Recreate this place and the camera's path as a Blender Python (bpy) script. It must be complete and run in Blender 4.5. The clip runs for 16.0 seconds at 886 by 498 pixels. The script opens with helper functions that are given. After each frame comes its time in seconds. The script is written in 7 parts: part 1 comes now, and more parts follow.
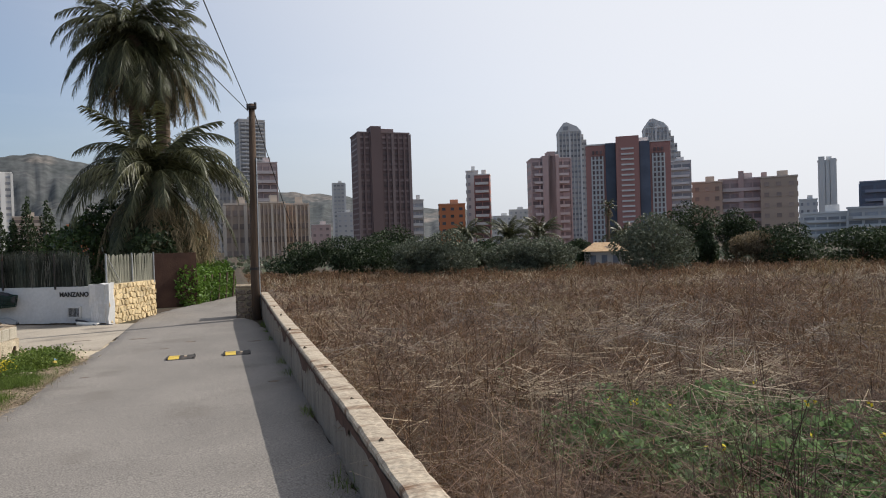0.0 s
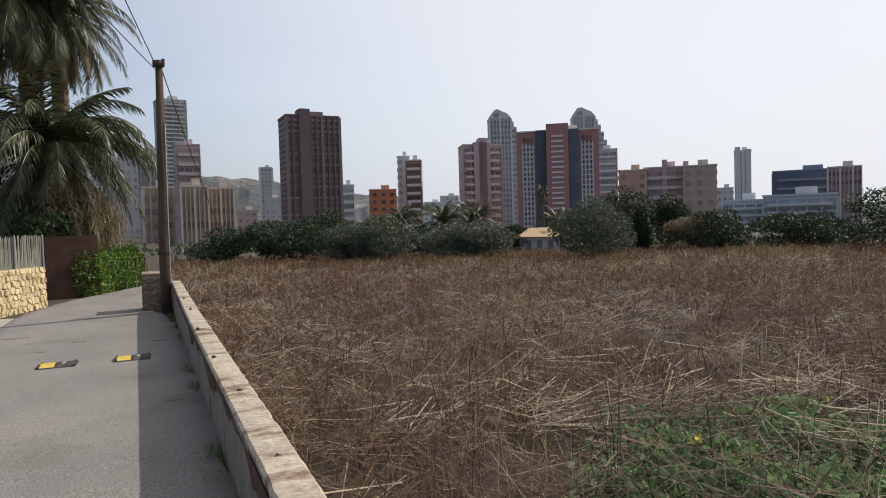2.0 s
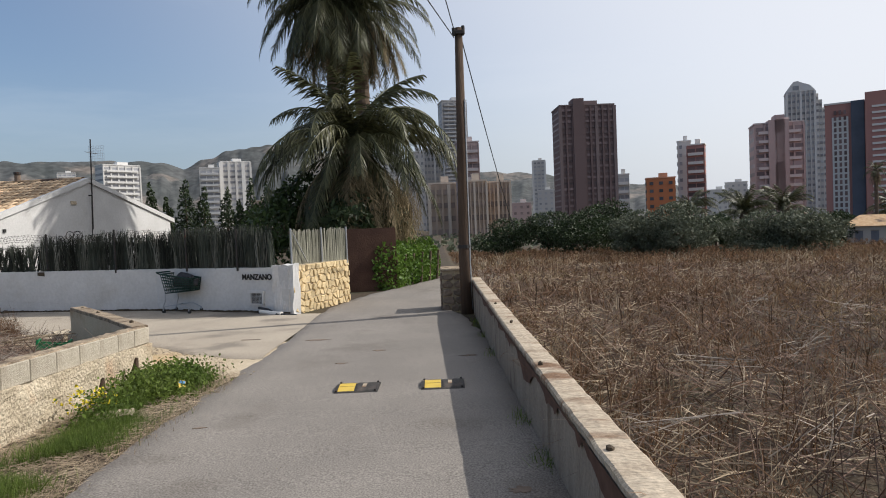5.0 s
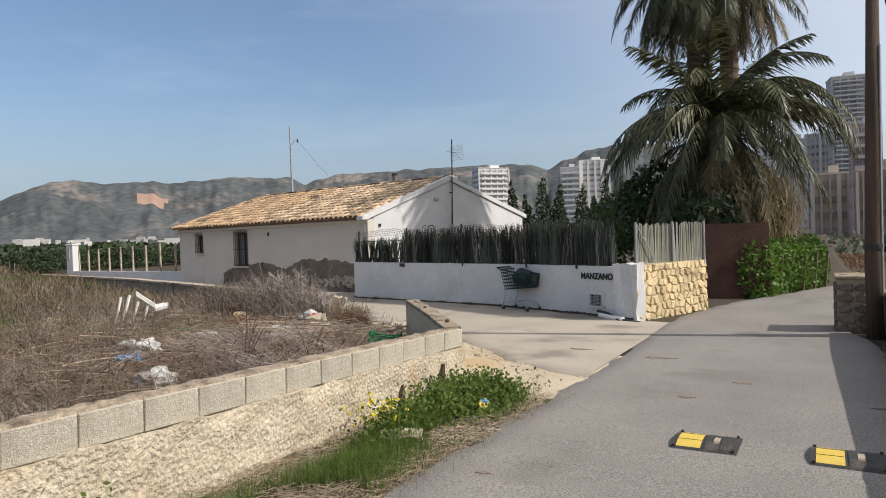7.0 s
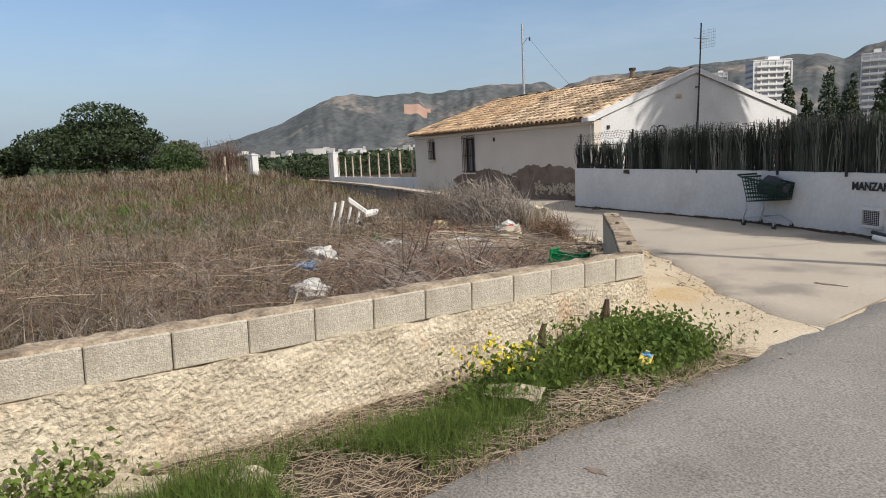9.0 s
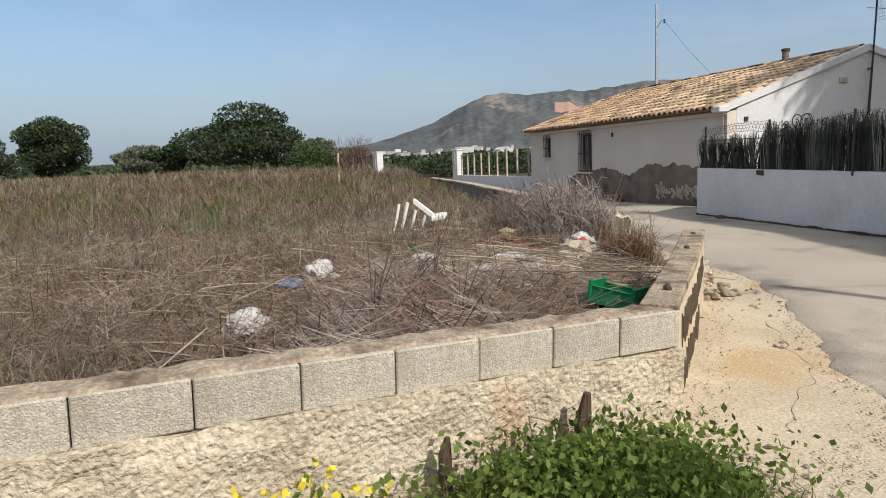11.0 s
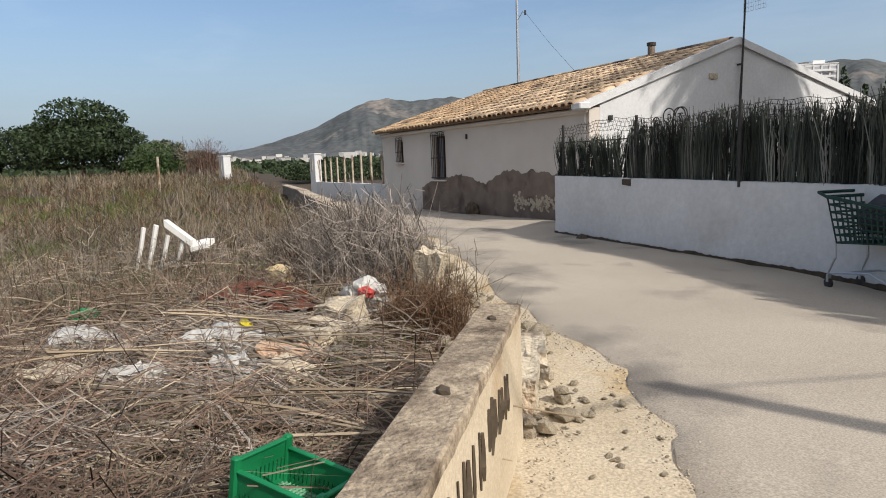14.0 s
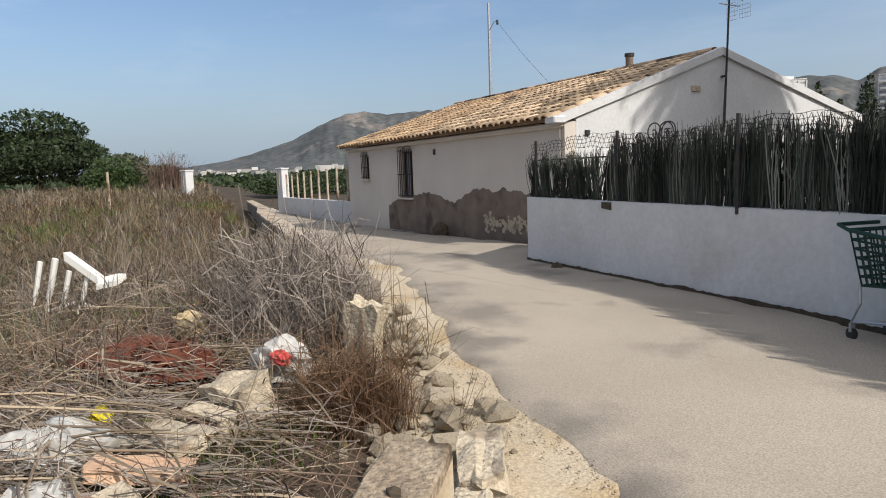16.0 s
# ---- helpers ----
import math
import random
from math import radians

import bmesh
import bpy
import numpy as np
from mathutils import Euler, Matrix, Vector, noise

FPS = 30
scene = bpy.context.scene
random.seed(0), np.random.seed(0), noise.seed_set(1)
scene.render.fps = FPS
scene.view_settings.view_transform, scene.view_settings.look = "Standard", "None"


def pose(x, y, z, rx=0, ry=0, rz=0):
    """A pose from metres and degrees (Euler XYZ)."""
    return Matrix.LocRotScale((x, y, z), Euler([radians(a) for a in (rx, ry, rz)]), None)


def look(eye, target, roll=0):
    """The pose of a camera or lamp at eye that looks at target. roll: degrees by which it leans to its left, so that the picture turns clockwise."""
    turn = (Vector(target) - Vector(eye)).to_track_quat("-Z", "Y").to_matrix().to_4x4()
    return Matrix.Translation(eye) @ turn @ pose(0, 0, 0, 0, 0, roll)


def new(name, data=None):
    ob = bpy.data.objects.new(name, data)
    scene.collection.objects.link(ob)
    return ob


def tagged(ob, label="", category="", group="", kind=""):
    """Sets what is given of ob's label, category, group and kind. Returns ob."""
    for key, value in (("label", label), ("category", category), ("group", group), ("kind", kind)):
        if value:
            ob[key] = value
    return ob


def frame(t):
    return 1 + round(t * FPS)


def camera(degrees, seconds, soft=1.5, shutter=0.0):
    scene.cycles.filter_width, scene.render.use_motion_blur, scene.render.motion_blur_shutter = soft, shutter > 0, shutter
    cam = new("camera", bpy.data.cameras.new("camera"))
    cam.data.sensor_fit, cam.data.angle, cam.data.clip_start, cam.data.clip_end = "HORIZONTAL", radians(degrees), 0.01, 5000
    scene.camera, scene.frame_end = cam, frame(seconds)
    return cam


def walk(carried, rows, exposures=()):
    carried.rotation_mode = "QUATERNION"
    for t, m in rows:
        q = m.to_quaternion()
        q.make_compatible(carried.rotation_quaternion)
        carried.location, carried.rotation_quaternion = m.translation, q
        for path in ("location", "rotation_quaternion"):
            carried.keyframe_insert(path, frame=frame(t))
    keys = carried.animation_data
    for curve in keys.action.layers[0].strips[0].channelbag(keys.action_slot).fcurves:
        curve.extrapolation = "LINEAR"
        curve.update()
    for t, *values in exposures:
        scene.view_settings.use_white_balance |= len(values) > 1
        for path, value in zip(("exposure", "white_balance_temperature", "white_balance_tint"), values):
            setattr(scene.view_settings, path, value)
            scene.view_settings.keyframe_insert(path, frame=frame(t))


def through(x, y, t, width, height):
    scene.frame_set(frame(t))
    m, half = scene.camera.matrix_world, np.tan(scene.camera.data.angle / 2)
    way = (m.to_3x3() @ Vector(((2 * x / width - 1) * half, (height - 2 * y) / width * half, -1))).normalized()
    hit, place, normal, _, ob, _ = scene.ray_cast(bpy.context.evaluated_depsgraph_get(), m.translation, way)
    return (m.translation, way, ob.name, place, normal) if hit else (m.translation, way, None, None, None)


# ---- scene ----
cam = camera(67.7, 16.0, soft=1.0)
METRES, EYE, TILT, LEAN, TURN = 16.0, 1.6, 0.0, 0.0, -17.6
ROWS = [
    (0.0, 0.0, 0.0, 0.0, -0.02, -0.75, 1.78),
    (0.5, -0.0053, 0.0314, -0.0027, 0.23, -1.47, 1.88),
    (1.0, -0.0077, 0.0616, -0.0025, -0.09, -1.68, 2.03),
    (1.5, -0.0151, 0.0926, -0.0045, -1.74, -1.9, 1.89),
    (2.0, -0.0159, 0.1199, -0.0078, -6.03, -2.11, 1.64),
    (2.5, -0.0272, 0.1505, -0.0074, -11.82, -2.08, 1.39),
    (3.0, -0.0401, 0.1774, -0.0058, -12.37, -2.3, 1.32),
    (3.5, -0.0522, 0.2105, -0.0053, -12.28, -2.45, 1.3),
    (4.0, -0.0699, 0.2355, -0.0057, -6.6, -2.28, 1.52),
    (4.5, -0.0787, 0.2659, -0.0084, 1.8, -2.27, 1.91),
    (5.0, -0.093, 0.2962, -0.0101, 17.15, -2.02, 2.36),
    (7.5, -0.1441, 0.4187, -0.0158, 48.6, -2.03, 2.04),
    (8.0, -0.1541, 0.4382, -0.0173, 48.77, -7.73, 2.17),
    (8.5, -0.1595, 0.458, -0.019, 57.68, -7.69, 2.42),
    (9.0, -0.1709, 0.4897, -0.0195, 69.09, -8.28, 2.69),
    (11.5, -0.2972, 0.6377, -0.0281, 81.97, -7.79, 2.41),
    (12.0, -0.3272, 0.6594, -0.0287, 79.0, -7.91, 2.31),
    (12.5, -0.3637, 0.6805, -0.0303, 71.56, -8.16, 2.34),
    (13.0, -0.3957, 0.7045, -0.0315, 71.49, -8.11, 2.3),
    (13.5, -0.4308, 0.7255, -0.0323, 71.8, -8.13, 2.29),
    (14.0, -0.4587, 0.7424, -0.0318, 71.98, -7.76, 2.18),
    (14.5, -0.4838, 0.7479, -0.0305, 73.08, -7.45, 1.93),
    (15.0, -0.507, 0.7596, -0.0279, 74.08, -7.25, 2.09),
    (15.5, -0.5185, 0.7726, -0.0269, 73.9, -6.91, 2.17),
    (16.0, -0.5292, 0.7844, -0.0262, 70.02, -6.72, 2.11),
]
walk(cam, [(t, pose(0, 0, EYE, TILT, LEAN, TURN) @ pose(METRES * x, METRES * y, METRES * z, 90 + pitch, roll, yaw)) for t, x, y, z, yaw, pitch, roll in ROWS], [(0.0, -0.14), (4.2, -0.14), (7.3, 0.0), (16.0, 0.0)])

# ---- light ----
SUN_AZ, SUN_EL = 76.0, 41.0   # degrees, clockwise from +y
world = bpy.data.worlds.new("sky")
scene.world = world
world.use_nodes = True
wn = world.node_tree.nodes
sky = wn.new("ShaderNodeTexSky")
sky.sky_type = "NISHITA"
sky.sun_disc = False
sky.sun_elevation, sky.sun_rotation = radians(SUN_EL), radians(SUN_AZ)
sky.air_density, sky.dust_density, sky.ozone_density = 1.0, 2.6, 3.0
tc = wn.new("ShaderNodeTexCoord")
mpc = wn.new("ShaderNodeMapping")
mpc.inputs["Scale"].default_value, mpc.inputs["Rotation"].default_value = (1.2, 2.6, 9.0), (0.15, 0.05, 0.3)
cz_ = wn.new("ShaderNodeTexNoise")
cz_.inputs["Scale"].default_value, cz_.inputs["Detail"].default_value, cz_.inputs["Roughness"].default_value = 1.3, 7.0, 0.62
cr = wn.new("ShaderNodeMapRange")
cr.inputs[1].default_value, cr.inputs[2].default_value, cr.inputs[4].default_value = 0.50, 0.85, 0.14
cmx = wn.new("ShaderNodeMix")
cmx.data_type = "RGBA"
cmx.inputs[7].default_value = (7.5, 7.7, 8.0, 1)
wl_ = world.node_tree.links
wl_.new(tc.outputs["Generated"], mpc.inputs[0])
wl_.new(mpc.outputs[0], cz_.inputs["Vector"])
wl_.new(cz_.outputs["Fac"], cr.inputs[0])
wl_.new(cr.outputs[0], cmx.inputs[0])
wl_.new(sky.outputs[0], cmx.inputs[6])
# bright haze towards the sun
hz_dot = wn.new("ShaderNodeVectorMath")
hz_dot.operation = "DOT_PRODUCT"
hz_dot.inputs[1].default_value = (math.sin(radians(SUN_AZ)) * math.cos(radians(SUN_EL)), math.cos(radians(SUN_AZ)) * math.cos(radians(SUN_EL)), math.sin(radians(SUN_EL)))
hz_range = wn.new("ShaderNodeMapRange")
hz_range.interpolation_type = "SMOOTHSTEP"
hz_range.inputs[1].default_value, hz_range.inputs[2].default_value, hz_range.inputs[4].default_value = -0.12, 0.85, 0.92
hz_mix = wn.new("ShaderNodeMix")
hz_mix.data_type = "RGBA"
hz_mix.inputs[7].default_value = (6.3, 6.4, 6.75, 1)
wl_.new(tc.outputs["Generated"], hz_dot.inputs[0])
wl_.new(hz_dot.outputs["Value"], hz_range.inputs[0])
wl_.new(hz_range.outputs[0], hz_mix.inputs[0])
# pale haze low over the horizon
hz_sep = wn.new("ShaderNodeSeparateXYZ")
low_range = wn.new("ShaderNodeMapRange")
low_range.interpolation_type = "SMOOTHSTEP"
low_range.inputs[1].default_value, low_range.inputs[2].default_value, low_range.inputs[3].default_value, low_range.inputs[4].default_value = -0.02, 0.24, 0.8, 0.0
low_mix = wn.new("ShaderNodeMix")
low_mix.data_type = "RGBA"
low_mix.inputs[7].default_value = (2.7, 3.35, 4.15, 1)
wl_.new(tc.outputs["Generated"], hz_sep.inputs[0])
wl_.new(hz_sep.outputs["Z"], low_range.inputs[0])
wl_.new(low_range.outputs[0], low_mix.inputs[0])
wl_.new(cmx.outputs[2], low_mix.inputs[6])
wl_.new(low_mix.outputs[2], hz_mix.inputs[6])
wl_.new(hz_mix.outputs[2], wn["Background"].inputs[0])
wn["Background"].inputs[1].default_value = 0.15
sun = new("sun", bpy.data.lights.new("sun", "SUN"))
sun.data.energy, sun.data.angle, sun.data.color = 4.5, radians(0.6), (1.0, 0.955, 0.89)
_sd = Vector((math.sin(radians(SUN_AZ)) * math.cos(radians(SUN_EL)), math.cos(radians(SUN_AZ)) * math.cos(radians(SUN_EL)), math.sin(radians(SUN_EL))))
sun.matrix_world = look(_sd * 50, (0, 0, 0))

# ---- materials ----
def mat(name, c1, c2, scale=4.0, rough=0.85, bump=0.0, bscale=40.0, c3=None, c3scale=0.7, c3at=0.55, spread=0.0, metal=0.0, vary="object", stretch=(1, 1, 1), spec=0.3, through=0.0, grain=0.0, gscale=120.0, bdist=0.02):
    """Two-tone noise paint with a third stain tone, fine relief, and a lightness that differs from piece to piece."""
    m = bpy.data.materials.new(name)
    m.use_nodes = True
    n, l = m.node_tree.nodes, m.node_tree.links
    b = n["Principled BSDF"]
    b.inputs["Roughness"].default_value, b.inputs["Metallic"].default_value = rough, metal
    b.inputs["Specular IOR Level"].default_value = spec
    co = n.new("ShaderNodeTexCoord")
    mp = n.new("ShaderNodeMapping")
    mp.inputs["Scale"].default_value = stretch
    l.new(co.outputs["Object"], mp.inputs[0])
    nz = n.new("ShaderNodeTexNoise")
    nz.inputs["Scale"].default_value, nz.inputs["Detail"].default_value = scale, 6.0
    l.new(mp.outputs[0], nz.inputs["Vector"])
    rp = n.new("ShaderNodeMapRange")
    rp.inputs[1].default_value, rp.inputs[2].default_value = 0.3, 0.7
    l.new(nz.outputs["Fac"], rp.inputs[0])
    mx = n.new("ShaderNodeMix")
    mx.data_type = "RGBA"
    mx.inputs[6].default_value, mx.inputs[7].default_value = (*c1, 1), (*c2, 1)
    l.new(rp.outputs[0], mx.inputs[0])
    out = mx.outputs[2]
    if c3:
        z3 = n.new("ShaderNodeTexNoise")
        z3.inputs["Scale"].default_value, z3.inputs["Detail"].default_value = c3scale, 8.0
        l.new(mp.outputs[0], z3.inputs["Vector"])
        r3 = n.new("ShaderNodeMapRange")
        r3.inputs[1].default_value, r3.inputs[2].default_value = c3at, c3at + 0.12
        l.new(z3.outputs["Fac"], r3.inputs[0])
        m3 = n.new("ShaderNodeMix")
        m3.data_type = "RGBA"
        m3.inputs[7].default_value = (*c3, 1)
        l.new(out, m3.inputs[6])
        l.new(r3.outputs[0], m3.inputs[0])
        out = m3.outputs[2]
    if grain:
        zg = n.new("ShaderNodeTexNoise")
        zg.inputs["Scale"].default_value, zg.inputs["Detail"].default_value = gscale, 3.0
        l.new(co.outputs["Object"], zg.inputs["Vector"])
        rg = n.new("ShaderNodeMapRange")
        rg.inputs[1].default_value, rg.inputs[2].default_value = 0.32, 0.68
        rg.inputs[3].default_value, rg.inputs[4].default_value = 1 - grain, 1 + grain
        l.new(zg.outputs["Fac"], rg.inputs[0])
        hg = n.new("ShaderNodeHueSaturation")
        l.new(rg.outputs[0], hg.inputs["Value"])
        l.new(out, hg.inputs["Color"])
        out = hg.outputs[0]
    if spread:
        if vary == "island":
            src = n.new("ShaderNodeNewGeometry").outputs["Random Per Island"]
        else:
            src = n.new("ShaderNodeObjectInfo").outputs["Random"]
        rr = n.new("ShaderNodeMapRange")
        rr.inputs[3].default_value, rr.inputs[4].default_value = 1 - spread, 1 + spread
        l.new(src, rr.inputs[0])
        hs = n.new("ShaderNodeHueSaturation")
        l.new(rr.outputs[0], hs.inputs["Value"])
        l.new(out, hs.inputs["Color"])
        out = hs.outputs[0]
    l.new(out, b.inputs["Base Color"])
    if through:
        tr = n.new("ShaderNodeBsdfTranslucent")
        l.new(out, tr.inputs[0])
        ms = n.new("ShaderNodeMixShader")
        ms.inputs[0].default_value = through
        l.new(b.outputs[0], ms.inputs[1])
        l.new(tr.outputs[0], ms.inputs[2])
        l.new(ms.outputs[0], n["Material Output"].inputs[0])
    if bump:
        bz = n.new("ShaderNodeTexNoise")
        bz.inputs["Scale"].default_value, bz.inputs["Detail"].default_value = bscale, 5.0
        l.new(mp.outputs[0], bz.inputs["Vector"])
        bp = n.new("ShaderNodeBump")
        bp.inputs["Strength"].default_value, bp.inputs["Distance"].default_value = min(1, bump), bdist
        l.new(bz.outputs["Fac"], bp.inputs["Height"])
        l.new(bp.outputs[0], b.inputs["Normal"])
    return m


M = dict(
    soil=mat("soil", (0.042, 0.030, 0.020), (0.080, 0.058, 0.038), 1.5, 0.95, 0.9, 18, (0.06, 0.052, 0.028), 0.5, 0.52, grain=0.3, gscale=45),
    asphalt=mat("asphalt", (0.19, 0.171, 0.152), (0.238, 0.214, 0.189), 0.8, 0.92, 0.2, 120, (0.17, 0.15, 0.13), 0.9, 0.58, grain=0.42, gscale=80),
    asphalt2=mat("pale asphalt", (0.325, 0.278, 0.222), (0.40, 0.345, 0.275), 0.6, 0.94, 0.2, 120, (0.225, 0.195, 0.16), 0.9, 0.54, grain=0.25, gscale=90),
    apron=mat("sandy concrete", (0.42, 0.34, 0.235), (0.54, 0.455, 0.335), 1.4, 0.95, 0.45, 70, (0.43, 0.315, 0.175), 0.9, 0.56, grain=0.22, gscale=60),
    render_r=mat("grimy render", (0.21, 0.175, 0.14), (0.30, 0.255, 0.205), 3.0, 0.95, 0.7, 30, (0.10, 0.07, 0.05), 2.2, 0.58, stretch=(1, 1.6, 0.35), grain=0.12, gscale=40),
    coping=mat("worn coping", (0.36, 0.29, 0.215), (0.50, 0.42, 0.32), 5.0, 0.92, 0.9, 30, (0.19, 0.115, 0.07), 3.2, 0.53, stretch=(0.6, 1.6, 1), grain=0.2, gscale=35),
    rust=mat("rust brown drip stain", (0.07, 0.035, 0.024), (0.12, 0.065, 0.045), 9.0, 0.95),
    block=mat("concrete block", (0.40, 0.355, 0.28), (0.48, 0.43, 0.35), 5.0, 0.95, 0.7, 120, (0.32, 0.275, 0.21), 2.5, 0.56, spread=0.06, grain=0.22, gscale=85),
    cream=mat("cream render", (0.44, 0.365, 0.262), (0.55, 0.47, 0.35), 3.0, 0.95, 1.0, 34, (0.46, 0.335, 0.225), 1.6, 0.57, grain=0.24, gscale=38, bdist=0.035),
    creamflat=mat("smooth cream render", (0.44, 0.355, 0.245), (0.54, 0.45, 0.325), 2.2, 0.92, 0.3, 70, (0.40, 0.29, 0.18), 1.4, 0.58, grain=0.12, gscale=60),
    wallcap=mat("lichened cap", (0.22, 0.165, 0.115), (0.40, 0.32, 0.225), 6.0, 0.95, 0.8, 60, (0.11, 0.078, 0.052), 4.5, 0.55, grain=0.30, gscale=42),
    white=mat("white wash", (0.54, 0.53, 0.515), (0.62, 0.61, 0.595), 1.2, 0.85, 0.3, 20, (0.50, 0.48, 0.45), 0.8, 0.60, grain=0.05, gscale=14),
    housewall=mat("cream house paint", (0.54, 0.475, 0.41), (0.60, 0.535, 0.465), 1.0, 0.85, 0.3, 14, (0.54, 0.47, 0.40), 0.6, 0.62),
    patch=mat("bare cement patch", (0.15, 0.11, 0.085), (0.23, 0.175, 0.135), 2.5, 0.95, 0.9, 25, (0.10, 0.075, 0.058), 1.5, 0.55),
    tile=mat("clay roof tile", (0.44, 0.27, 0.155), (0.60, 0.46, 0.30), 5.0, 0.9, 0.4, 30, (0.11, 0.075, 0.06), 1.6, 0.50, spread=0.55),
    tile_j=mat("clay roof tile far", (0.50, 0.30, 0.16), (0.62, 0.44, 0.26), 5.0, 0.9, 0.4, 30, (0.13, 0.09, 0.07), 1.1, 0.56, spread=0.35, vary="island"),
    roofdeck=mat("roof mortar", (0.20, 0.13, 0.09), (0.28, 0.19, 0.12), 4.0, 0.95, 0.5),
    stone=mat("golden limestone", (0.55, 0.40, 0.20), (0.68, 0.55, 0.34), 6.0, 0.9, 0.8, 30, (0.40, 0.27, 0.13), 3.0, 0.58, spread=0.18),
    mortar=mat("mortar", (0.34, 0.27, 0.18), (0.44, 0.36, 0.25), 8.0, 0.95, 0.8),
    rubble=mat("rubble stone", (0.38, 0.31, 0.22), (0.50, 0.425, 0.315), 5.0, 0.95, 0.8, 45, (0.20, 0.15, 0.105), 5.0, 0.55, spread=0.2, grain=0.25, gscale=40),
    gravel=mat("lane gravel", (0.22, 0.175, 0.125), (0.44, 0.37, 0.28), 9.0, 0.95, spread=0.5, vary="island"),
    darkstone=mat("dark rubble stone", (0.16, 0.12, 0.09), (0.26, 0.20, 0.15), 4.0, 0.95, 0.9, 25, None, spread=0.25),
    wood=mat("weathered pole wood", (0.065, 0.042, 0.028), (0.12, 0.08, 0.055), 3.0, 0.9, 0.8, 30, (0.075, 0.05, 0.035), 1.5, 0.54, stretch=(4, 4, 0.25)),
    iron=mat("dark iron", (0.035, 0.035, 0.035), (0.06, 0.05, 0.045), 8.0, 0.6, 0.2, 60, (0.11, 0.05, 0.03), 5.0, 0.62, metal=0.3),
    galv=mat("galvanised steel", (0.42, 0.43, 0.44), (0.52, 0.53, 0.54), 6.0, 0.45, 0.1, 50, metal=0.8),
    cable=mat("black cable", (0.03, 0.03, 0.032), (0.045, 0.045, 0.05), 10, 0.6),
    rubber=mat("black rubber", (0.03, 0.028, 0.026), (0.055, 0.05, 0.046), 8.0, 0.7, 0.5, 60, (0.14, 0.11, 0.085), 4.0, 0.6),
    yellow=mat("yellow road plastic", (0.62, 0.42, 0.06), (0.68, 0.50, 0.12), 6.0, 0.6, 0.4, 60, (0.34, 0.27, 0.15), 5.0, 0.6),
    reed=mat("dark heather reed", (0.030, 0.038, 0.030), (0.085, 0.09, 0.072), 6.0, 0.9, 0.5, 60, spread=0.75, stretch=(3, 3, 0.5)),
    reed2=mat("grey cane screen", (0.17, 0.17, 0.13), (0.26, 0.25, 0.20), 6.0, 0.9, 0.5, 60, spread=0.35, stretch=(3, 3, 0.4)),
    # pale twig colour stands for the bright sunlit gaps in the screen
    reedpale=mat("pale highlight heather twig", (0.12, 0.125, 0.105), (0.24, 0.235, 0.205), 6.0, 0.9, 0.3, 60, spread=0.5, stretch=(3, 3, 0.5)),
    clover=mat("pale green clover", (0.11, 0.18, 0.065), (0.22, 0.30, 0.14), 1.5, 0.65, spread=0.5, vary="island", through=0.4, spec=0.25),
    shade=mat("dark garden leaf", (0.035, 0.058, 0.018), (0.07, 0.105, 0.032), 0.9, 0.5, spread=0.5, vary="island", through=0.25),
    glass=mat("window shutter", (0.15, 0.155, 0.175), (0.21, 0.215, 0.24), 3.0, 0.35, spec=0.5),
    straw=mat("dry straw", (0.27, 0.205, 0.135), (0.46, 0.37, 0.265), 1.2, 0.85, spread=0.45, vary="island", through=0.25),
    weed=mat("dead brown weed", (0.115, 0.066, 0.038), (0.20, 0.118, 0.066), 0.35, 0.9, 0, 1, (0.24, 0.175, 0.095), 0.22, 0.54, spread=0.6, vary="island", through=0.3),
    weedl=mat("dead ochre weed", (0.15, 0.115, 0.07), (0.255, 0.20, 0.125), 0.35, 0.9, 0, 1, (0.135, 0.13, 0.055), 0.25, 0.52, spread=0.6, vary="island", through=0.3),
    twigpale=mat("bleached dead twig", (0.13, 0.108, 0.088), (0.32, 0.27, 0.225), 1.0, 0.9, spread=0.6, vary="island"),
    twig=mat("grey dead twig", (0.095, 0.075, 0.056), (0.245, 0.20, 0.155), 1.0, 0.9, spread=0.5, vary="island"),
    twigred=mat("purple brown twig", (0.085, 0.052, 0.038), (0.18, 0.118, 0.085), 1.0, 0.9, spread=0.5, vary="island"),
    green=mat("fresh green weed", (0.085, 0.135, 0.026), (0.155, 0.21, 0.045), 1.5, 0.7, spread=0.45, vary="island", through=0.45),
    flower=mat("yellow flower", (0.62, 0.50, 0.03), (0.70, 0.58, 0.05), 3, 0.8, spread=0.15, vary="island", through=0.2),
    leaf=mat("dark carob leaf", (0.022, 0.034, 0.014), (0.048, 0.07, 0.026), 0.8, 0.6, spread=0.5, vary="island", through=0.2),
    olive=mat("olive leaf", (0.085, 0.095, 0.06), (0.14, 0.155, 0.105), 0.8, 0.7, spread=0.45, vary="island", through=0.2),
    leafy=mat("ivy leaf", (0.07, 0.13, 0.022), (0.14, 0.23, 0.04), 0.9, 0.5, spread=0.4, vary="island", through=0.35),
    frond=mat("palm leaflet", (0.050, 0.056, 0.026), (0.125, 0.122, 0.056), 0.9, 0.45, spread=0.55, vary="island", through=0.25),
    fronddry=mat("dry palm leaflet", (0.17, 0.13, 0.07), (0.34, 0.265, 0.155), 0.9, 0.8, spread=0.4, vary="island", through=0.25),
    bark=mat("palm bark", (0.10, 0.07, 0.05), (0.18, 0.13, 0.09), 6.0, 0.95, 1.0, 14, stretch=(1, 1, 2)),
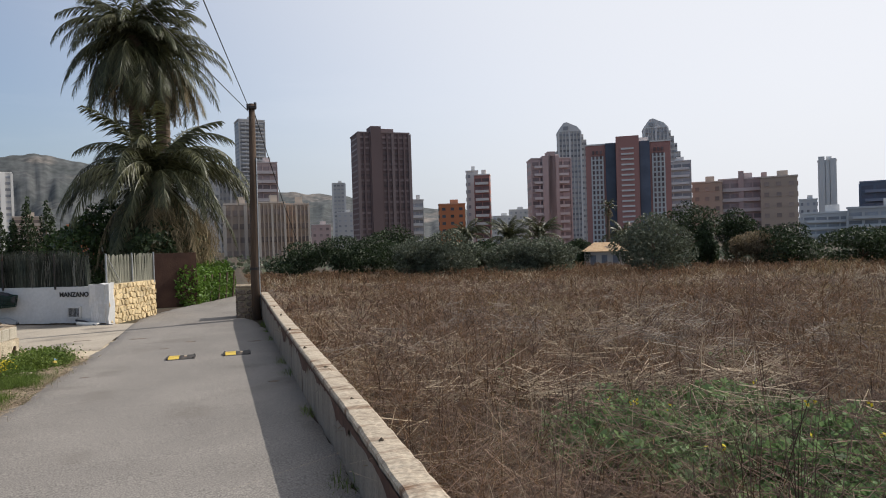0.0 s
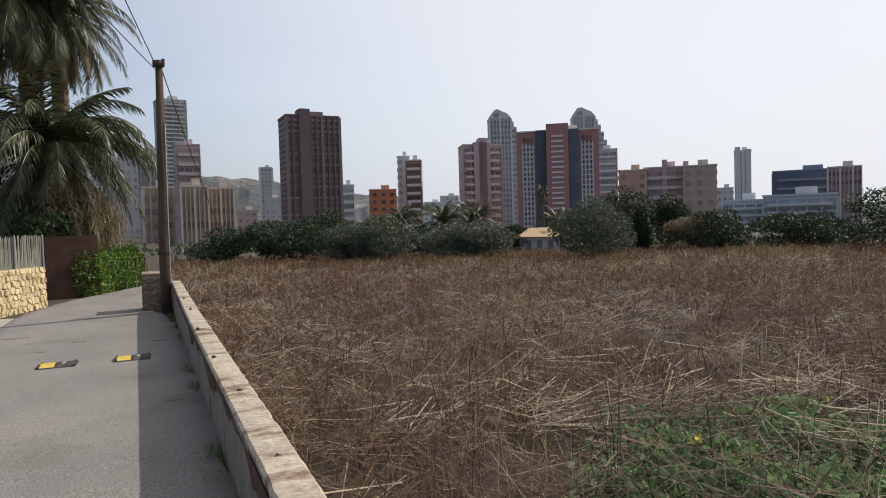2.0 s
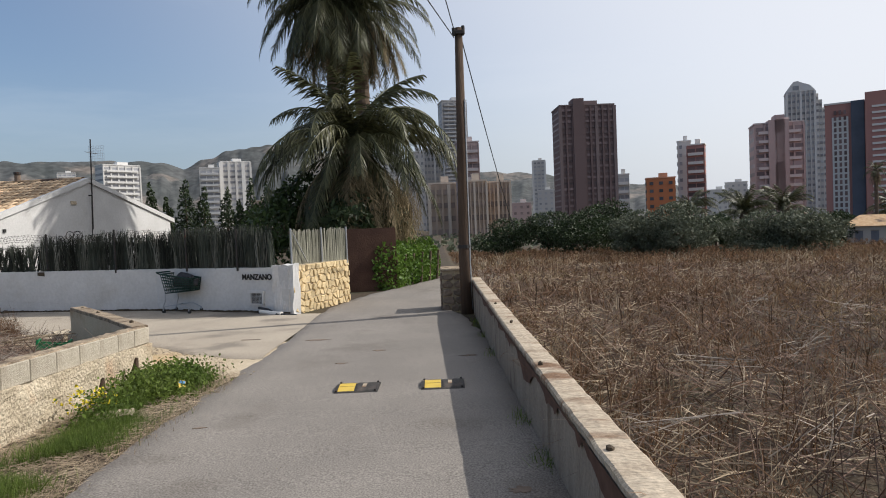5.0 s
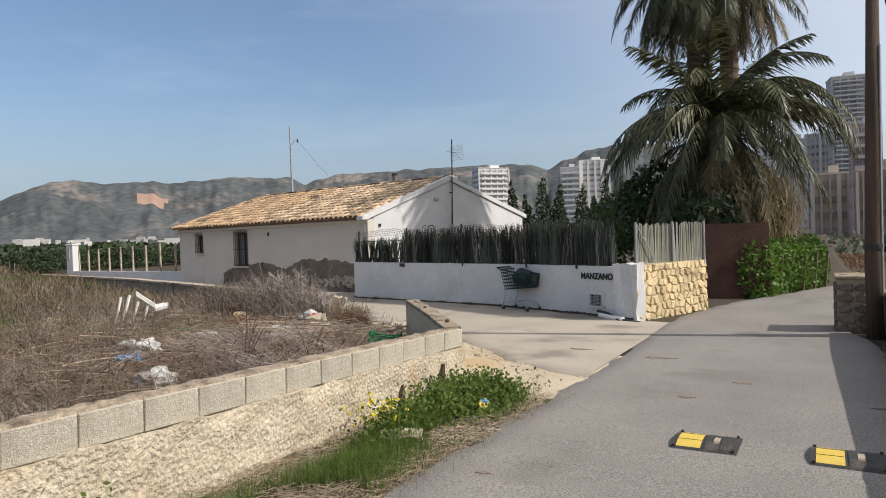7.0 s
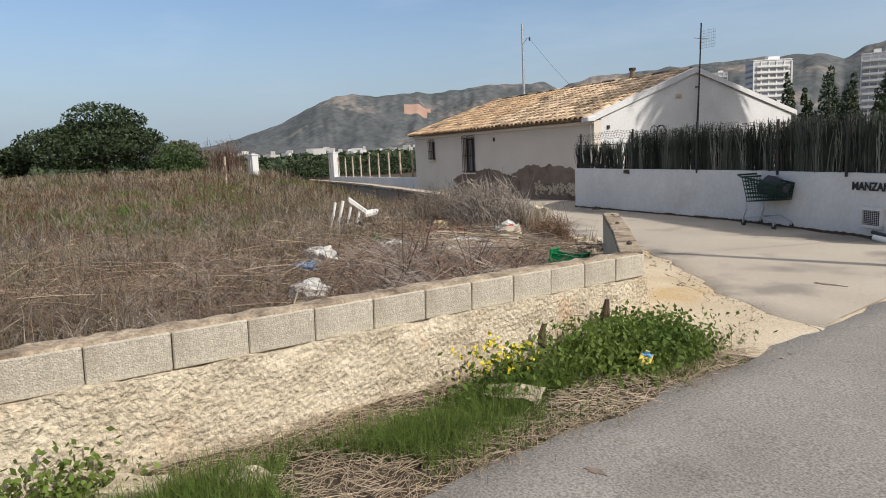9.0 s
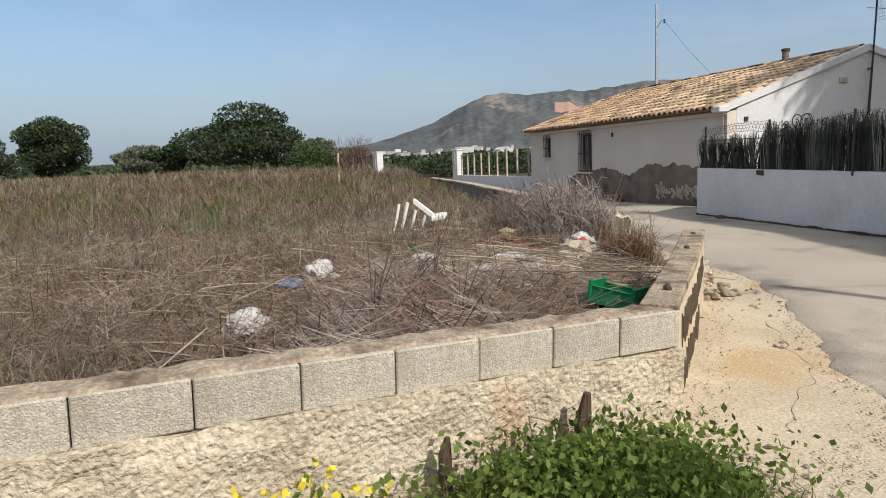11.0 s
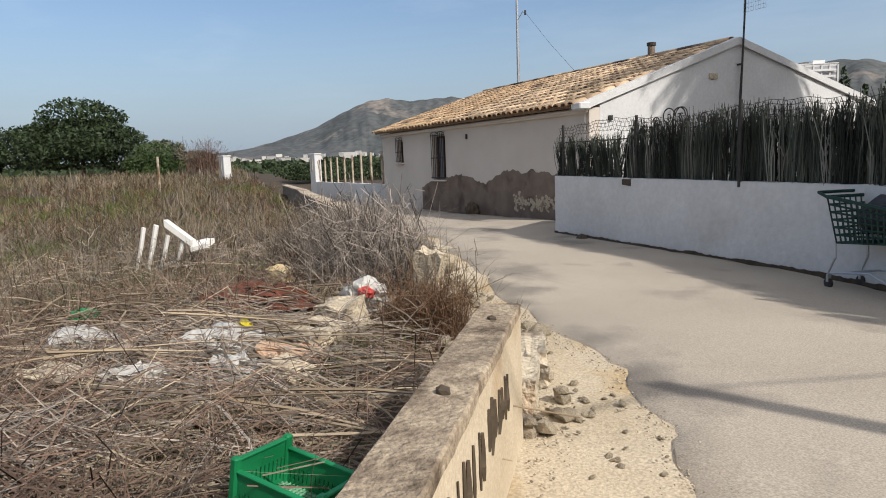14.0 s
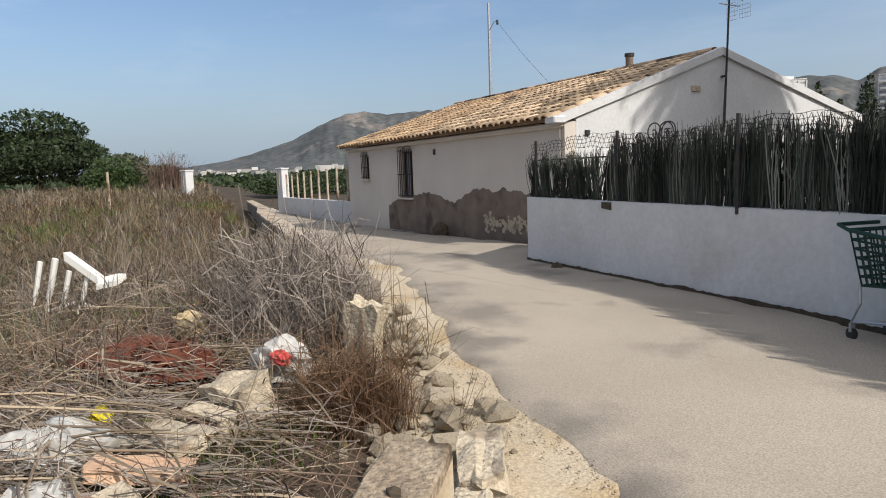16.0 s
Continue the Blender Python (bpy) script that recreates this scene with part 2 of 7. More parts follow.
    # brown taken far down, so the gate's deep shade is in the colour
    browngate=mat("rusty brown darkened for shade", (0.055, 0.028, 0.02), (0.09, 0.048, 0.032), 2.0, 0.9, 0.5, 20),
    plastic=mat("white plastic", (0.70, 0.67, 0.61), (0.78, 0.75, 0.70), 4.0, 0.5, 0.1, 30, (0.55, 0.50, 0.42), 3.0, 0.6),
    bag=mat("crumpled white bag", (0.38, 0.36, 0.325), (0.56, 0.54, 0.50), 5.0, 0.5, 0.6, 20, (0.30, 0.26, 0.20), 4.0, 0.55),
    crate=mat("green crate plastic", (0.008, 0.16, 0.055), (0.012, 0.21, 0.075), 3.0, 0.4, 0.1, 30),
    crate2=mat("dusty green plastic", (0.12, 0.26, 0.16), (0.17, 0.33, 0.21), 5.0, 0.6),
    cartgreen=mat("dark green cart plastic", (0.008, 0.03, 0.024), (0.014, 0.045, 0.035), 4.0, 0.45),
    black=mat("black paint", (0.02, 0.02, 0.02), (0.04, 0.038, 0.035), 12.0, 0.8),
    mould=mat("black mould stain", (0.055, 0.042, 0.03), (0.10, 0.075, 0.05), 14.0, 0.95),
    redsoil=mat("red potting soil", (0.11, 0.032, 0.018), (0.17, 0.055, 0.03), 8.0, 0.95, 1.0, 25),
    blue=mat("blue plastic", (0.10, 0.28, 0.52), (0.16, 0.36, 0.60), 4.0, 0.5),
    red=mat("red print", (0.50, 0.06, 0.05), (0.55, 0.10, 0.08), 4.0, 0.5),
    brick=mat("hollow clay brick", (0.48, 0.30, 0.19), (0.58, 0.40, 0.27), 5.0, 0.95, 0.7, 30, spread=0.15),
    # bluish grey in the slopes' base colour stands in for distance haze
    scrub=mat("haze-tinted mountain scrub", (0.056, 0.063, 0.062), (0.095, 0.097, 0.097), 0.006, 0.95, 0, 1, (0.18, 0.155, 0.135), 0.005, 0.54, grain=0.28, gscale=0.04),
    quarry=mat("quarry rock", (0.27, 0.17, 0.125), (0.34, 0.22, 0.165), 0.01, 0.95),
    villa=mat("far villa paint", (0.40, 0.38, 0.35), (0.52, 0.50, 0.47), 0.05, 0.9, spread=0.3, vary="island"),
)


# ---- building kit ----
class Kit:
    """Collects corners and faces of one mesh."""

    def __init__(self):
        self.v, self.f = [], []

    def add(self, vs, fs):
        k = len(self.v)
        self.v += [tuple(p) for p in vs]
        self.f += [tuple(i + k for i in f) for f in fs]
        return self

    def box(self, x, y, z, sx, sy, sz, rz=0.0, c=0.0):
        """A box with its middle at x, y, z; c chamfers its upright and level edges."""
        hx, hy, hz = sx / 2, sy / 2, sz / 2
        m = Matrix.Translation((x, y, z)) @ Matrix.Rotation(rz, 4, "Z")
        if not c:
            vs = [(a * hx, b * hy, d * hz) for d in (-1, 1) for a, b in ((-1, -1), (1, -1), (1, 1), (-1, 1))]
            fs = [(3, 2, 1, 0), (4, 5, 6, 7), (0, 1, 5, 4), (1, 2, 6, 5), (2, 3, 7, 6), (3, 0, 4, 7)]
        else:
            ring = [(-hx + c, -hy), (hx - c, -hy), (hx, -hy + c), (hx, hy - c), (hx - c, hy), (-hx + c, hy), (-hx, hy - c), (-hx, -hy + c)]
            small = [(p * (hx - c) / hx, q * (hy - c) / hy) for p, q in ring]
            vs = [(*p, -hz) for p in small] + [(*p, -hz + c) for p in ring] + [(*p, hz - c) for p in ring] + [(*p, hz) for p in small]
            fs = [tuple(range(7, -1, -1)), tuple(range(24, 32))]
            fs += [(8 * k + i, 8 * k + (i + 1) % 8, 8 * k + 8 + (i + 1) % 8, 8 * k + 8 + i) for k in range(3) for i in range(8)]
        return self.add([m @ Vector(p) for p in vs], fs)

    def tube(self, pts, r, n=8, caps=True):
        """A round bar through pts; r is one radius or one for each point."""
        pts = [Vector(p) for p in pts]
        rs = r if isinstance(r, (list, tuple)) else [r] * len(pts)
        vs, fs = [], []
        for i, p in enumerate(pts):
            d = (pts[min(i + 1, len(pts) - 1)] - pts[max(i - 1, 0)]).normalized()
            s = d.cross(Vector((0, 0, 1)) if abs(d.z) < 0.9 else Vector((1, 0, 0))).normalized()
            q = d.cross(s)
            vs += [p + (s * math.cos(2 * math.pi * k / n) + q * math.sin(2 * math.pi * k / n)) * rs[i] for k in range(n)]
        for i in range(len(pts) - 1):
            fs += [(i * n + k, i * n + (k + 1) % n, (i + 1) * n + (k + 1) % n, (i + 1) * n + k) for k in range(n)]
        if caps:
            fs += [tuple(range(n - 1, -1, -1)), tuple(range((len(pts) - 1) * n, len(pts) * n))]
        return self.add(vs, fs)

    def slab(self, ring, z0, z1):
        """A prism on an outline; z0, z1 are heights or functions of x, y."""
        a = z0 if callable(z0) else (lambda x, y: z0)
        b = z1 if callable(z1) else (lambda x, y: z1)
        n = len(ring)
        vs = [(x, y, a(x, y)) for x, y in ring] + [(x, y, b(x, y)) for x, y in ring]
        return self.add(vs, [tuple(range(n - 1, -1, -1)), tuple(range(n, 2 * n))] + [(i, (i + 1) % n, n + (i + 1) % n, n + i) for i in range(n)])

    def mesh(self, name, material, smooth=False):
        me = bpy.data.meshes.new(name)
        me.from_pydata(self.v, [], self.f)
        me.materials.append(material)
        if smooth:
            me.polygons.foreach_set("use_smooth", [True] * len(me.polygons))
        return me


def part(name, kit, material, parent=None, label="", smooth=False):
    """Links a kit, a bmesh or a mesh as one object under a thing or a part."""
    if isinstance(kit, Kit):
        me = kit.mesh(name, material, smooth)
    elif isinstance(kit, bmesh.types.BMesh):
        me = bpy.data.meshes.new(name)
        kit.to_mesh(me)
        kit.free()
        me.materials.append(material)
    else:
        me = kit
    ob = new(name, me)
    ob.parent = parent
    return tagged(ob, label) if label else ob


def thing(name, m, label, category, group="", kind=""):
    ob = new(name)
    ob.matrix_basis = m
    ob.empty_display_size = 0.2
    return tagged(ob, label, category, group, kind)


def arrays(name, v, f, material):
    """A mesh from arrays of corners and triangles."""
    v, f = np.asarray(v, dtype=np.float32), np.asarray(f, dtype=np.int32)
    me = bpy.data.meshes.new(name)
    me.vertices.add(len(v))
    me.vertices.foreach_set("co", v.ravel())
    me.loops.add(f.size)
    me.loops.foreach_set("vertex_index", f.ravel())
    me.polygons.add(len(f))
    me.polygons.foreach_set("loop_start", np.arange(0, f.size, f.shape[1], dtype=np.int32))
    me.materials.append(material)
    me.update(calc_edges=True)
    return me


RNG = np.random.default_rng(7)


def smooth01(a, b, x):
    t = np.clip((np.asarray(x, dtype=float) - a) / (b - a), 0, 1)
    return t * t * (3 - 2 * t)


def ground_z(x, y):
    """Height of the ground: the lane falls gently ahead, the meadow falls away, the lot on the other side rises."""
    x, y = np.asarray(x, dtype=float), np.asarray(y, dtype=float)
    lane = -0.0224 * np.clip(y, -40, 17) - 0.014 * np.clip(y - 23, 0, 60) * smooth01(-9, -3, x)
    far = np.clip(0.85 * y + 0.35 * x, -30, 90)
    meadow = 0.10 - 0.0265 * far
    lot = -0.29 + 0.026 * np.clip(-x - 16, 0, 34)
    w = smooth01(0.72, 0.95, x)
    z = lane * (1 - w) + meadow * w
    # the lot lies behind the block wall and the low wall beside the side lane
    side = np.where(x > -5.9, 13.2 - (x + 3.65) * 1.09, np.where(x > -9.9, 15.65 - (x + 5.9) * 0.56, 17.9 - (x + 9.9) * 0.305))
    inlot = smooth01(-3.7, -3.86, x) * smooth01(0.1, 0.55, side - y)
    lane2 = np.where(x < -14, -0.38 - 0.018 * np.clip(-x - 14, 0, 30), z)
    z = np.where(x < 0.7, lane2 * (1 - inlot) + lot * inlot, z)
    return z


def gz(x, y):
    return float(ground_z(x, y))


# ---- ground, lanes ----
def axis(near0, near1, step, far):
    a = list(np.arange(near0, near1 + 1e-6, step))
    d, lo, hi = step, near0, near1
    while hi < far:
        d *= 1.35
        hi += d
        lo -= d
        a = [lo] + a + [hi]
    return np.array(a)


gx, gy = axis(-16, 6, 0.22, 4200), axis(-3, 26, 0.22, 4200)
X, Y = np.meshgrid(gx, gy)
Z = ground_z(X, Y)
lump = np.array([[noise.noise((a * 1.3, b * 1.3, 0.0)) for a in gx] for b in gy])
onlane = ((X > -3.6) & (X < 0.85)) | (Y > 12.9)
Z = Z + lump * np.where(onlane, 0.006, 0.06) - 0.01
NX, NY = len(gx), len(gy)
idx = np.arange(NX * NY).reshape(NY, NX)
quads = np.stack([idx[:-1, :-1], idx[:-1, 1:], idx[1:, 1:], idx[1:, :-1]], -1).reshape(-1, 4)
part("ground", arrays("ground", np.stack([X, Y, Z], -1).reshape(-1, 3), quads, M["soil"]), None)
tagged(bpy.data.objects["ground"], "bare brown soil strewn with dead stalks", "ground", kind="structure")


def sheet(name, rows, lift, material, label, wob=0.0):
    """A paved strip between two edge lines, laid over the ground."""
    k = Kit()
    cuts = (0, 0.02, 0.1, 0.2, 0.3, 0.4, 0.5, 0.6, 0.7, 0.8, 0.9, 0.98, 1)
    na = len(cuts) - 1
    vs, fs = [], []
    for i, ((ax, ay), (bx, by)) in enumerate(rows):
        for j in range(na + 1):
            s = cuts[j]
            x, y = ax + (bx - ax) * s, ay + (by - ay) * s
            if wob and j in (0, 1, na - 1, na):
                x += wob * noise.noise((x * 1.7, y * 1.7, 3.0)) + wob * 0.5 * noise.noise((x * 4, y * 4, 5.0)) + wob * 0.12 * noise.noise((x * 12, y * 12, 6.0))
                y += wob * noise.noise((y * 1.7, x * 1.7, 8.0)) + wob * 0.15 * noise.noise((y * 6, x * 6, 9.0))
            vs.append((x, y, gz(x, y) + lift - (0.05 if j in (0, na) else 0)))
    for i in range(len(rows) - 1):
        fs += [(i * (na + 1) + j, i * (na + 1) + j + 1, (i + 1) * (na + 1) + j + 1, (i + 1) * (na + 1) + j) for j in range(na)]
    k.add(vs, fs)
    return tagged(part(name, k, material, None, smooth=True), label, "road", kind="structure")


def dense(rows, step=0.14):
    out = []
    for (a, b), (c, d) in zip(rows[:-1], rows[1:]):
        n = max(1, int(max(math.dist(a, c), math.dist(b, d)) / step))
        for i in range(n):
            s = i / n
            out.append((tuple(a[q] + (c[q] - a[q]) * s for q in (0, 1)), tuple(b[q] + (d[q] - b[q]) * s for q in (0, 1))))
    return out + [rows[-1]]


sheet("road", dense([((-2.45, -14), (0.8, -14)), ((-2.5, 8), (0.78, 8)), ((-2.55, 12.5), (0.76, 12.5)), ((-2.55, 15.5), (0.7, 15.5)), ((-2.75, 18.2), (0.55, 17.6)), ((-2.6, 20.2), (0.25, 19.4)), ((-2.2, 22.2), (0.35, 22.2)), ((-1.5, 24.4), (0.75, 24.5)), ((0.1, 29), (2.3, 29)), ((1.5, 36), (4.0, 36))]), 0.026, M["asphalt"], "pale worn asphalt lane with patches", 0.09)
sheet("road_side", dense([((-2.5, 13.9), (-2.6, 19.3)), ((-3.05, 14.15), (-3.0, 19.4)), ((-3.67, 14.6), (-3.6, 19.6)), ((-4.54, 15.42), (-4.6, 20.1)), ((-5.3, 16.25), (-5.8, 20.7)), ((-6.2, 16.95), (-7.0, 21.2)), ((-7.5, 17.38), (-8.3, 21.55)), ((-8.9, 18.05), (-9.6, 21.9)), ((-13.2, 20.4), (-12.8, 23.9)), ((-20.5, 21.6), (-20, 24.9)), ((-33, 26.6), (-33, 28.2)), ((-48, 30.5), (-48, 33))]), 0.034, M["asphalt2"], "dusty pale side lane with crumbling edges", 0.16)
sheet("pavement_apron", dense([((-3.75, 12.3), (-2.4, 12.9)), ((-3.8, 13.1), (-2.2, 14.2)), ((-4.7, 14.2), (-2.2, 15.6)), ((-5.8, 15.4), (-3.5, 16.0)), ((-7.0, 16.3), (-5.0, 17.0)), ((-9.8, 17.75), (-8.2, 18.6)), ((-13.4, 18.9), (-12.8, 20.9)), ((-21.4, 21.6), (-20.2, 22.6))]), 0.018, M["apron"], "crumbling sandy concrete apron", 0.16)


# ---- walls ----
def resample(path, step):
    out = []
    for a, b in zip(path[:-1], path[1:]):
        n = max(1, round(math.dist(a, b) / step))
        out += [tuple(a[q] + (b[q] - a[q]) * i / n for q in range(len(a))) for i in range(n)]
    return out + [path[-1]]


def loft(path, profile, step=0.12, rough=0.008, seed=0.0, freq=5.0):
    """A wall: profile(x, y, h) gives (offset, z) round the section; h is the path's third number, its top."""
    pts = resample(path, step)
    k, n = Kit(), 0
    for i, p in enumerate(pts):
        a, b = pts[max(i - 1, 0)], pts[min(i + 1, len(pts) - 1)]
        d = Vector((b[0] - a[0], b[1] - a[1], 0)).normalized()
        s = Vector((-d.y, d.x, 0))
        sec = profile(p[0], p[1], p[2])
        n = len(sec)
        for o, z in sec:
            q = Vector((p[0], p[1], z)) + s * o
            e = noise.noise_vector((q.x * freq + seed, q.y * freq, q.z * freq)) * rough
            k.v.append(tuple(q + e))
    for i in range(len(pts) - 1):
        k.f += [(i * n + j, i * n + (j + 1) % n, (i + 1) * n + (j + 1) % n, (i + 1) * n + j) for j in range(n)]
    k.f += [tuple(range(n - 1, -1, -1)), tuple(range((len(pts) - 1) * n, len(pts) * n))]
    return k


def section(t, sub=4, bottom=-0.25):
    """A plain wall section of thickness t, its faces cut into sub courses."""
    def f(x, y, h):
        z0 = gz(x, y) + bottom
        up = [(-t / 2, z0 + (h - z0) * i / sub) for i in range(sub + 1)]
        return up + [(-t / 6, h + 0.004), (t / 6, h + 0.004)] + [(-o, z) for o, z in reversed(up)]
    return f


def wall(name, path, t, material, label, sub=4, rough=0.01, seed=0.0, freq=5.0, bottom=-0.25, step=0.12):
    return tagged(part(name, loft(path, section(t, sub, bottom), step, rough, seed, freq), material), label, "wall", kind="structure")


# low wall beside the meadow, with its coping
we = wall("wall_east", [(0.83, -12, 0.36), (0.83, 5, 0.34), (0.78, 12, 0.29), (0.76, 18.9, 0.27)], 0.16, M["render_r"], "low grimy rendered wall with stains", 5, 0.012)


def cop(x, y, h):
    return [(-0.098, h - 0.0), (-0.10, h + 0.035), (-0.085, h + 0.048), (0.0, h + 0.052), (0.085, h + 0.048), (0.10, h + 0.035), (0.098, h)]


part("coping", loft([(0.84, -12, 0.36), (0.84, 5, 0.34), (0.79, 12, 0.29), (0.77, 18.9, 0.27)], cop, 0.06, 0.008, 4.0, 9.0), M["coping"], we, "worn pale coping with rusty stains")

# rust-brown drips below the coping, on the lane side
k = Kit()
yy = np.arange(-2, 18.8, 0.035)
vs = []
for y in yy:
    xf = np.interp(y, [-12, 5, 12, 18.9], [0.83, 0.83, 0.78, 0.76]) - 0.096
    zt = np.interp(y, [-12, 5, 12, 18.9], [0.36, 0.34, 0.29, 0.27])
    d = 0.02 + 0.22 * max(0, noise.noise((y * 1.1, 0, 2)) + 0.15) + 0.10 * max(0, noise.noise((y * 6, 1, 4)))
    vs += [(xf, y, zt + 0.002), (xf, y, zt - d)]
k.add(vs, [(2 * i, 2 * i + 1, 2 * i + 3, 2 * i + 2) for i in range(len(yy) - 1)])
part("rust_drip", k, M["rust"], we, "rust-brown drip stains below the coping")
# block wall: rough cream render below one course of blocks
BX = -3.75


def block_top(y):
    return 0.50 - 0.032 * max(0, y - 8.0)


wb = wall("wall_blocks", [(BX + 0.02, -12, 0.32), (BX + 0.02, 8, 0.30), (BX + 0.02, 13.2, block_top(13.2) - 0.2)], 0.23, M["cream"], "rough cream rendered wall topped by concrete blocks", 7, 0.028, 2.0, 7.0, step=0.07)
wall("wall_return", [(-3.72, 13.12, 0.31), (-4.7, 14.3, 0.32), (-5.86, 15.62, 0.33)], 0.19, M["creamflat"], "short cream wall with a lichened top and broken end", 6, 0.005, 6.0, 3.0, step=0.06)
part("coping", loft([(-3.72, 13.12, 0.31), (-4.7, 14.3, 0.32), (-5.84, 15.60, 0.33)], lambda x, y, h: [(-0.098, h), (-0.098, h + 0.040), (-0.090, h + 0.048), (0.090, h + 0.048), (0.098, h + 0.040), (0.098, h)], 0.06, 0.006, 1.0, 8.0), M["wallcap"], bpy.data.objects["wall_return"], "brown lichened cement cap")
wl = wall("wall_low", [(-9.7, 17.75, 0.14), (-13, 18.75, 0.16), (-21.6, 21.6, 0.18), (-26, 23.4, 0.1), (-38, 27.6, -0.05)], 0.24, M["render_r"], "low field wall with a pale flat coping", 4, 0.02)
part("coping", loft([(-9.9, 17.7, 0.16), (-13, 18.75, 0.18), (-21.6, 21.6, 0.20), (-26, 23.4, 0.12), (-38, 27.6, -0.03)], lambda x, y, h: [(-0.17, h), (-0.17, h + 0.06), (0.17, h + 0.06), (0.17, h)], 0.2, 0.012, 2.0), M["coping"], wl)
FW = [(-3.25, 19.50, 0.66), (-4.3, 20.08, 0.66), (-6.9, 21.27, 0.66), (-9.5, 21.85, 0.68), (-12.15, 22.45, 0.70)]
ww = wall("wall_white", FW, 0.22, M["white"], "whitewashed garden wall along the side lane", 5, 0.010, 3.0, 3.0)
wall("wall_white_return", [(-12.1, 22.5, 0.70), (-12.7, 24.1, 0.70)], 0.2, M["white"], "short whitewashed return to the house", 3, 0.008)

k, vs = Kit(), []
dl = resample([(x, y) for x, y, _ in FW], 0.05)
for i, (x, y) in enumerate(dl):
    hgt = 0.03 + 0.05 * max(0, noise.noise((x * 2.1, y * 2.1, 4))) + 0.03 * abs(noise.noise((x * 13, y * 13, 1)))
    vs += [(x - 0.035, y - 0.122, gz(x, y) - 0.04), (x - 0.035, y - 0.122, gz(x, y) + 0.03 + hgt)]
k.add(vs, [(2 * i, 2 * i + 1, 2 * i + 3, 2 * i + 2) for i in range(len(dl) - 1)])
part("dirt_line", k, M["mould"], ww, "dark splashed dirt along the wall foot")
# wall is uncut here; a dark plate paints the notch's shaded hollow
part("broken_notch", Kit().slab([(-10.26, 21.895), (-10.06, 21.85), (-10.06, 21.88), (-10.26, 21.925)], lambda x, y: 0.55 + 0.25 * abs(x + 10.12), 0.672), M["mould"], ww, "dark plate for the shaded hollow of a notch under the fence")

# ---- house ----
H = thing("house", pose(-12.95, 24.15, -0.38, 0, 0, 171.6), "single-storey cream country house with a clay tile roof and white gable", "house")
HL, HD, RY, EZ, RZ, BZ = 11.4, 9.6, -4.4, 2.42, 3.86, 2.52


def front_wall(holes):
    """The long wall with window holes cut through it, 0.28 m thick."""
    out = []
    xs = sorted({0.0, HL, *[h[0] for h in holes], *[h[1] for h in holes]})
    for x0, x1 in zip(xs[:-1], xs[1:]):
        zs = [(-0.4, EZ)]
        for a, b, c, d in holes:
            if a <= x0 < b:
                zs = [(-0.4, c), (d, EZ)]
        for z0, z1 in zs:
            out.append(Kit().box((x0 + x1) / 2, -0.14, (z0 + z1) / 2, x1 - x0, 0.28, z1 - z0))
    return out


WINS = [(9.60, 10.12, 1.40, 2.12), (6.52, 7.38, 0.86, 2.16)]
for piece in front_wall(WINS):
    part("wall", piece, M["housewall"], H, "cream painted front wall")
for gxx in (0.0, HL - 0.28):
    gk = Kit()
    ring = [(-0.28, -0.4), (-HD, -0.4), (-HD, BZ), (RY, RZ), (-0.28, EZ + 0.06)]
    vs = [(gxx - 0.004 if gxx == 0 else gxx, y, z) for y, z in ring] + [(gxx + 0.28, y, z) for y, z in ring]
    n = len(ring)
    gk.add(vs, [tuple(range(n)), tuple(range(2 * n - 1, n - 1, -1))] + [(i, n + i, n + (i + 1) % n, (i + 1) % n) for i in range(n)])
    part("gable", gk, M["white"], H, "white gable wall")
part("wall", Kit().box(HL / 2, -HD + 0.14, BZ / 2 - 0.2, HL - 0.6, 0.28, BZ + 0.4), M["white"], H)
# roof decks
for nm, (y0, z0), (y1, z1) in (("roof", (0.22, EZ - 0.0), (RY, RZ + 0.05)), ("roof", (-HD - 0.2, BZ + 0.02), (RY, RZ + 0.05))):
    k = Kit()
    vs = [(-0.02, y0, z0), (HL + 0.15, y0, z0), (HL + 0.15, y1, z1), (-0.02, y1, z1)]
    k.add(vs + [(x, y, z + 0.07) for x, y, z in vs], [(0, 1, 2, 3), (7, 6, 5, 4), (0, 4, 5, 1), (1, 5, 6, 2), (2, 6, 7, 3), (3, 7, 4, 0)])
    part(nm, k, M["roofdeck"], H)
# raised white verge along the gable
for (y0, z0), (y1, z1) in (((0.2, EZ + 0.03), (RY, RZ + 0.10)), ((RY, RZ + 0.10), (-HD - 0.25, BZ + 0.02))):
    k = Kit()
    for o in (0,):
        vs = [(-0.07, y0, z0 - 0.10), (0.13, y0, z0 - 0.10), (0.13, y1, z1 - 0.10), (-0.07, y1, z1 - 0.10)]
        k.add(vs + [(x, y, z + 0.17) for x, y, z in vs], [(3, 2, 1, 0), (4, 5, 6, 7), (0, 1, 5, 4), (1, 2, 6, 5), (2, 3, 7, 6), (3, 0, 4, 7)])
    part("verge", k, M["white"], H, "white plastered verge")
part("kneeler", Kit().box(0.02, 0.2, EZ + 0.02, 0.3, 0.3, 0.14, 0, 0.02), M["white"], H)
# eave course of plaster and the patches of bare cement low on the wall
part("cornice", Kit().box(HL / 2, 0.05, EZ - 0.06, HL, 0.10, 0.12, 0, 0.03), M["housewall"], H)


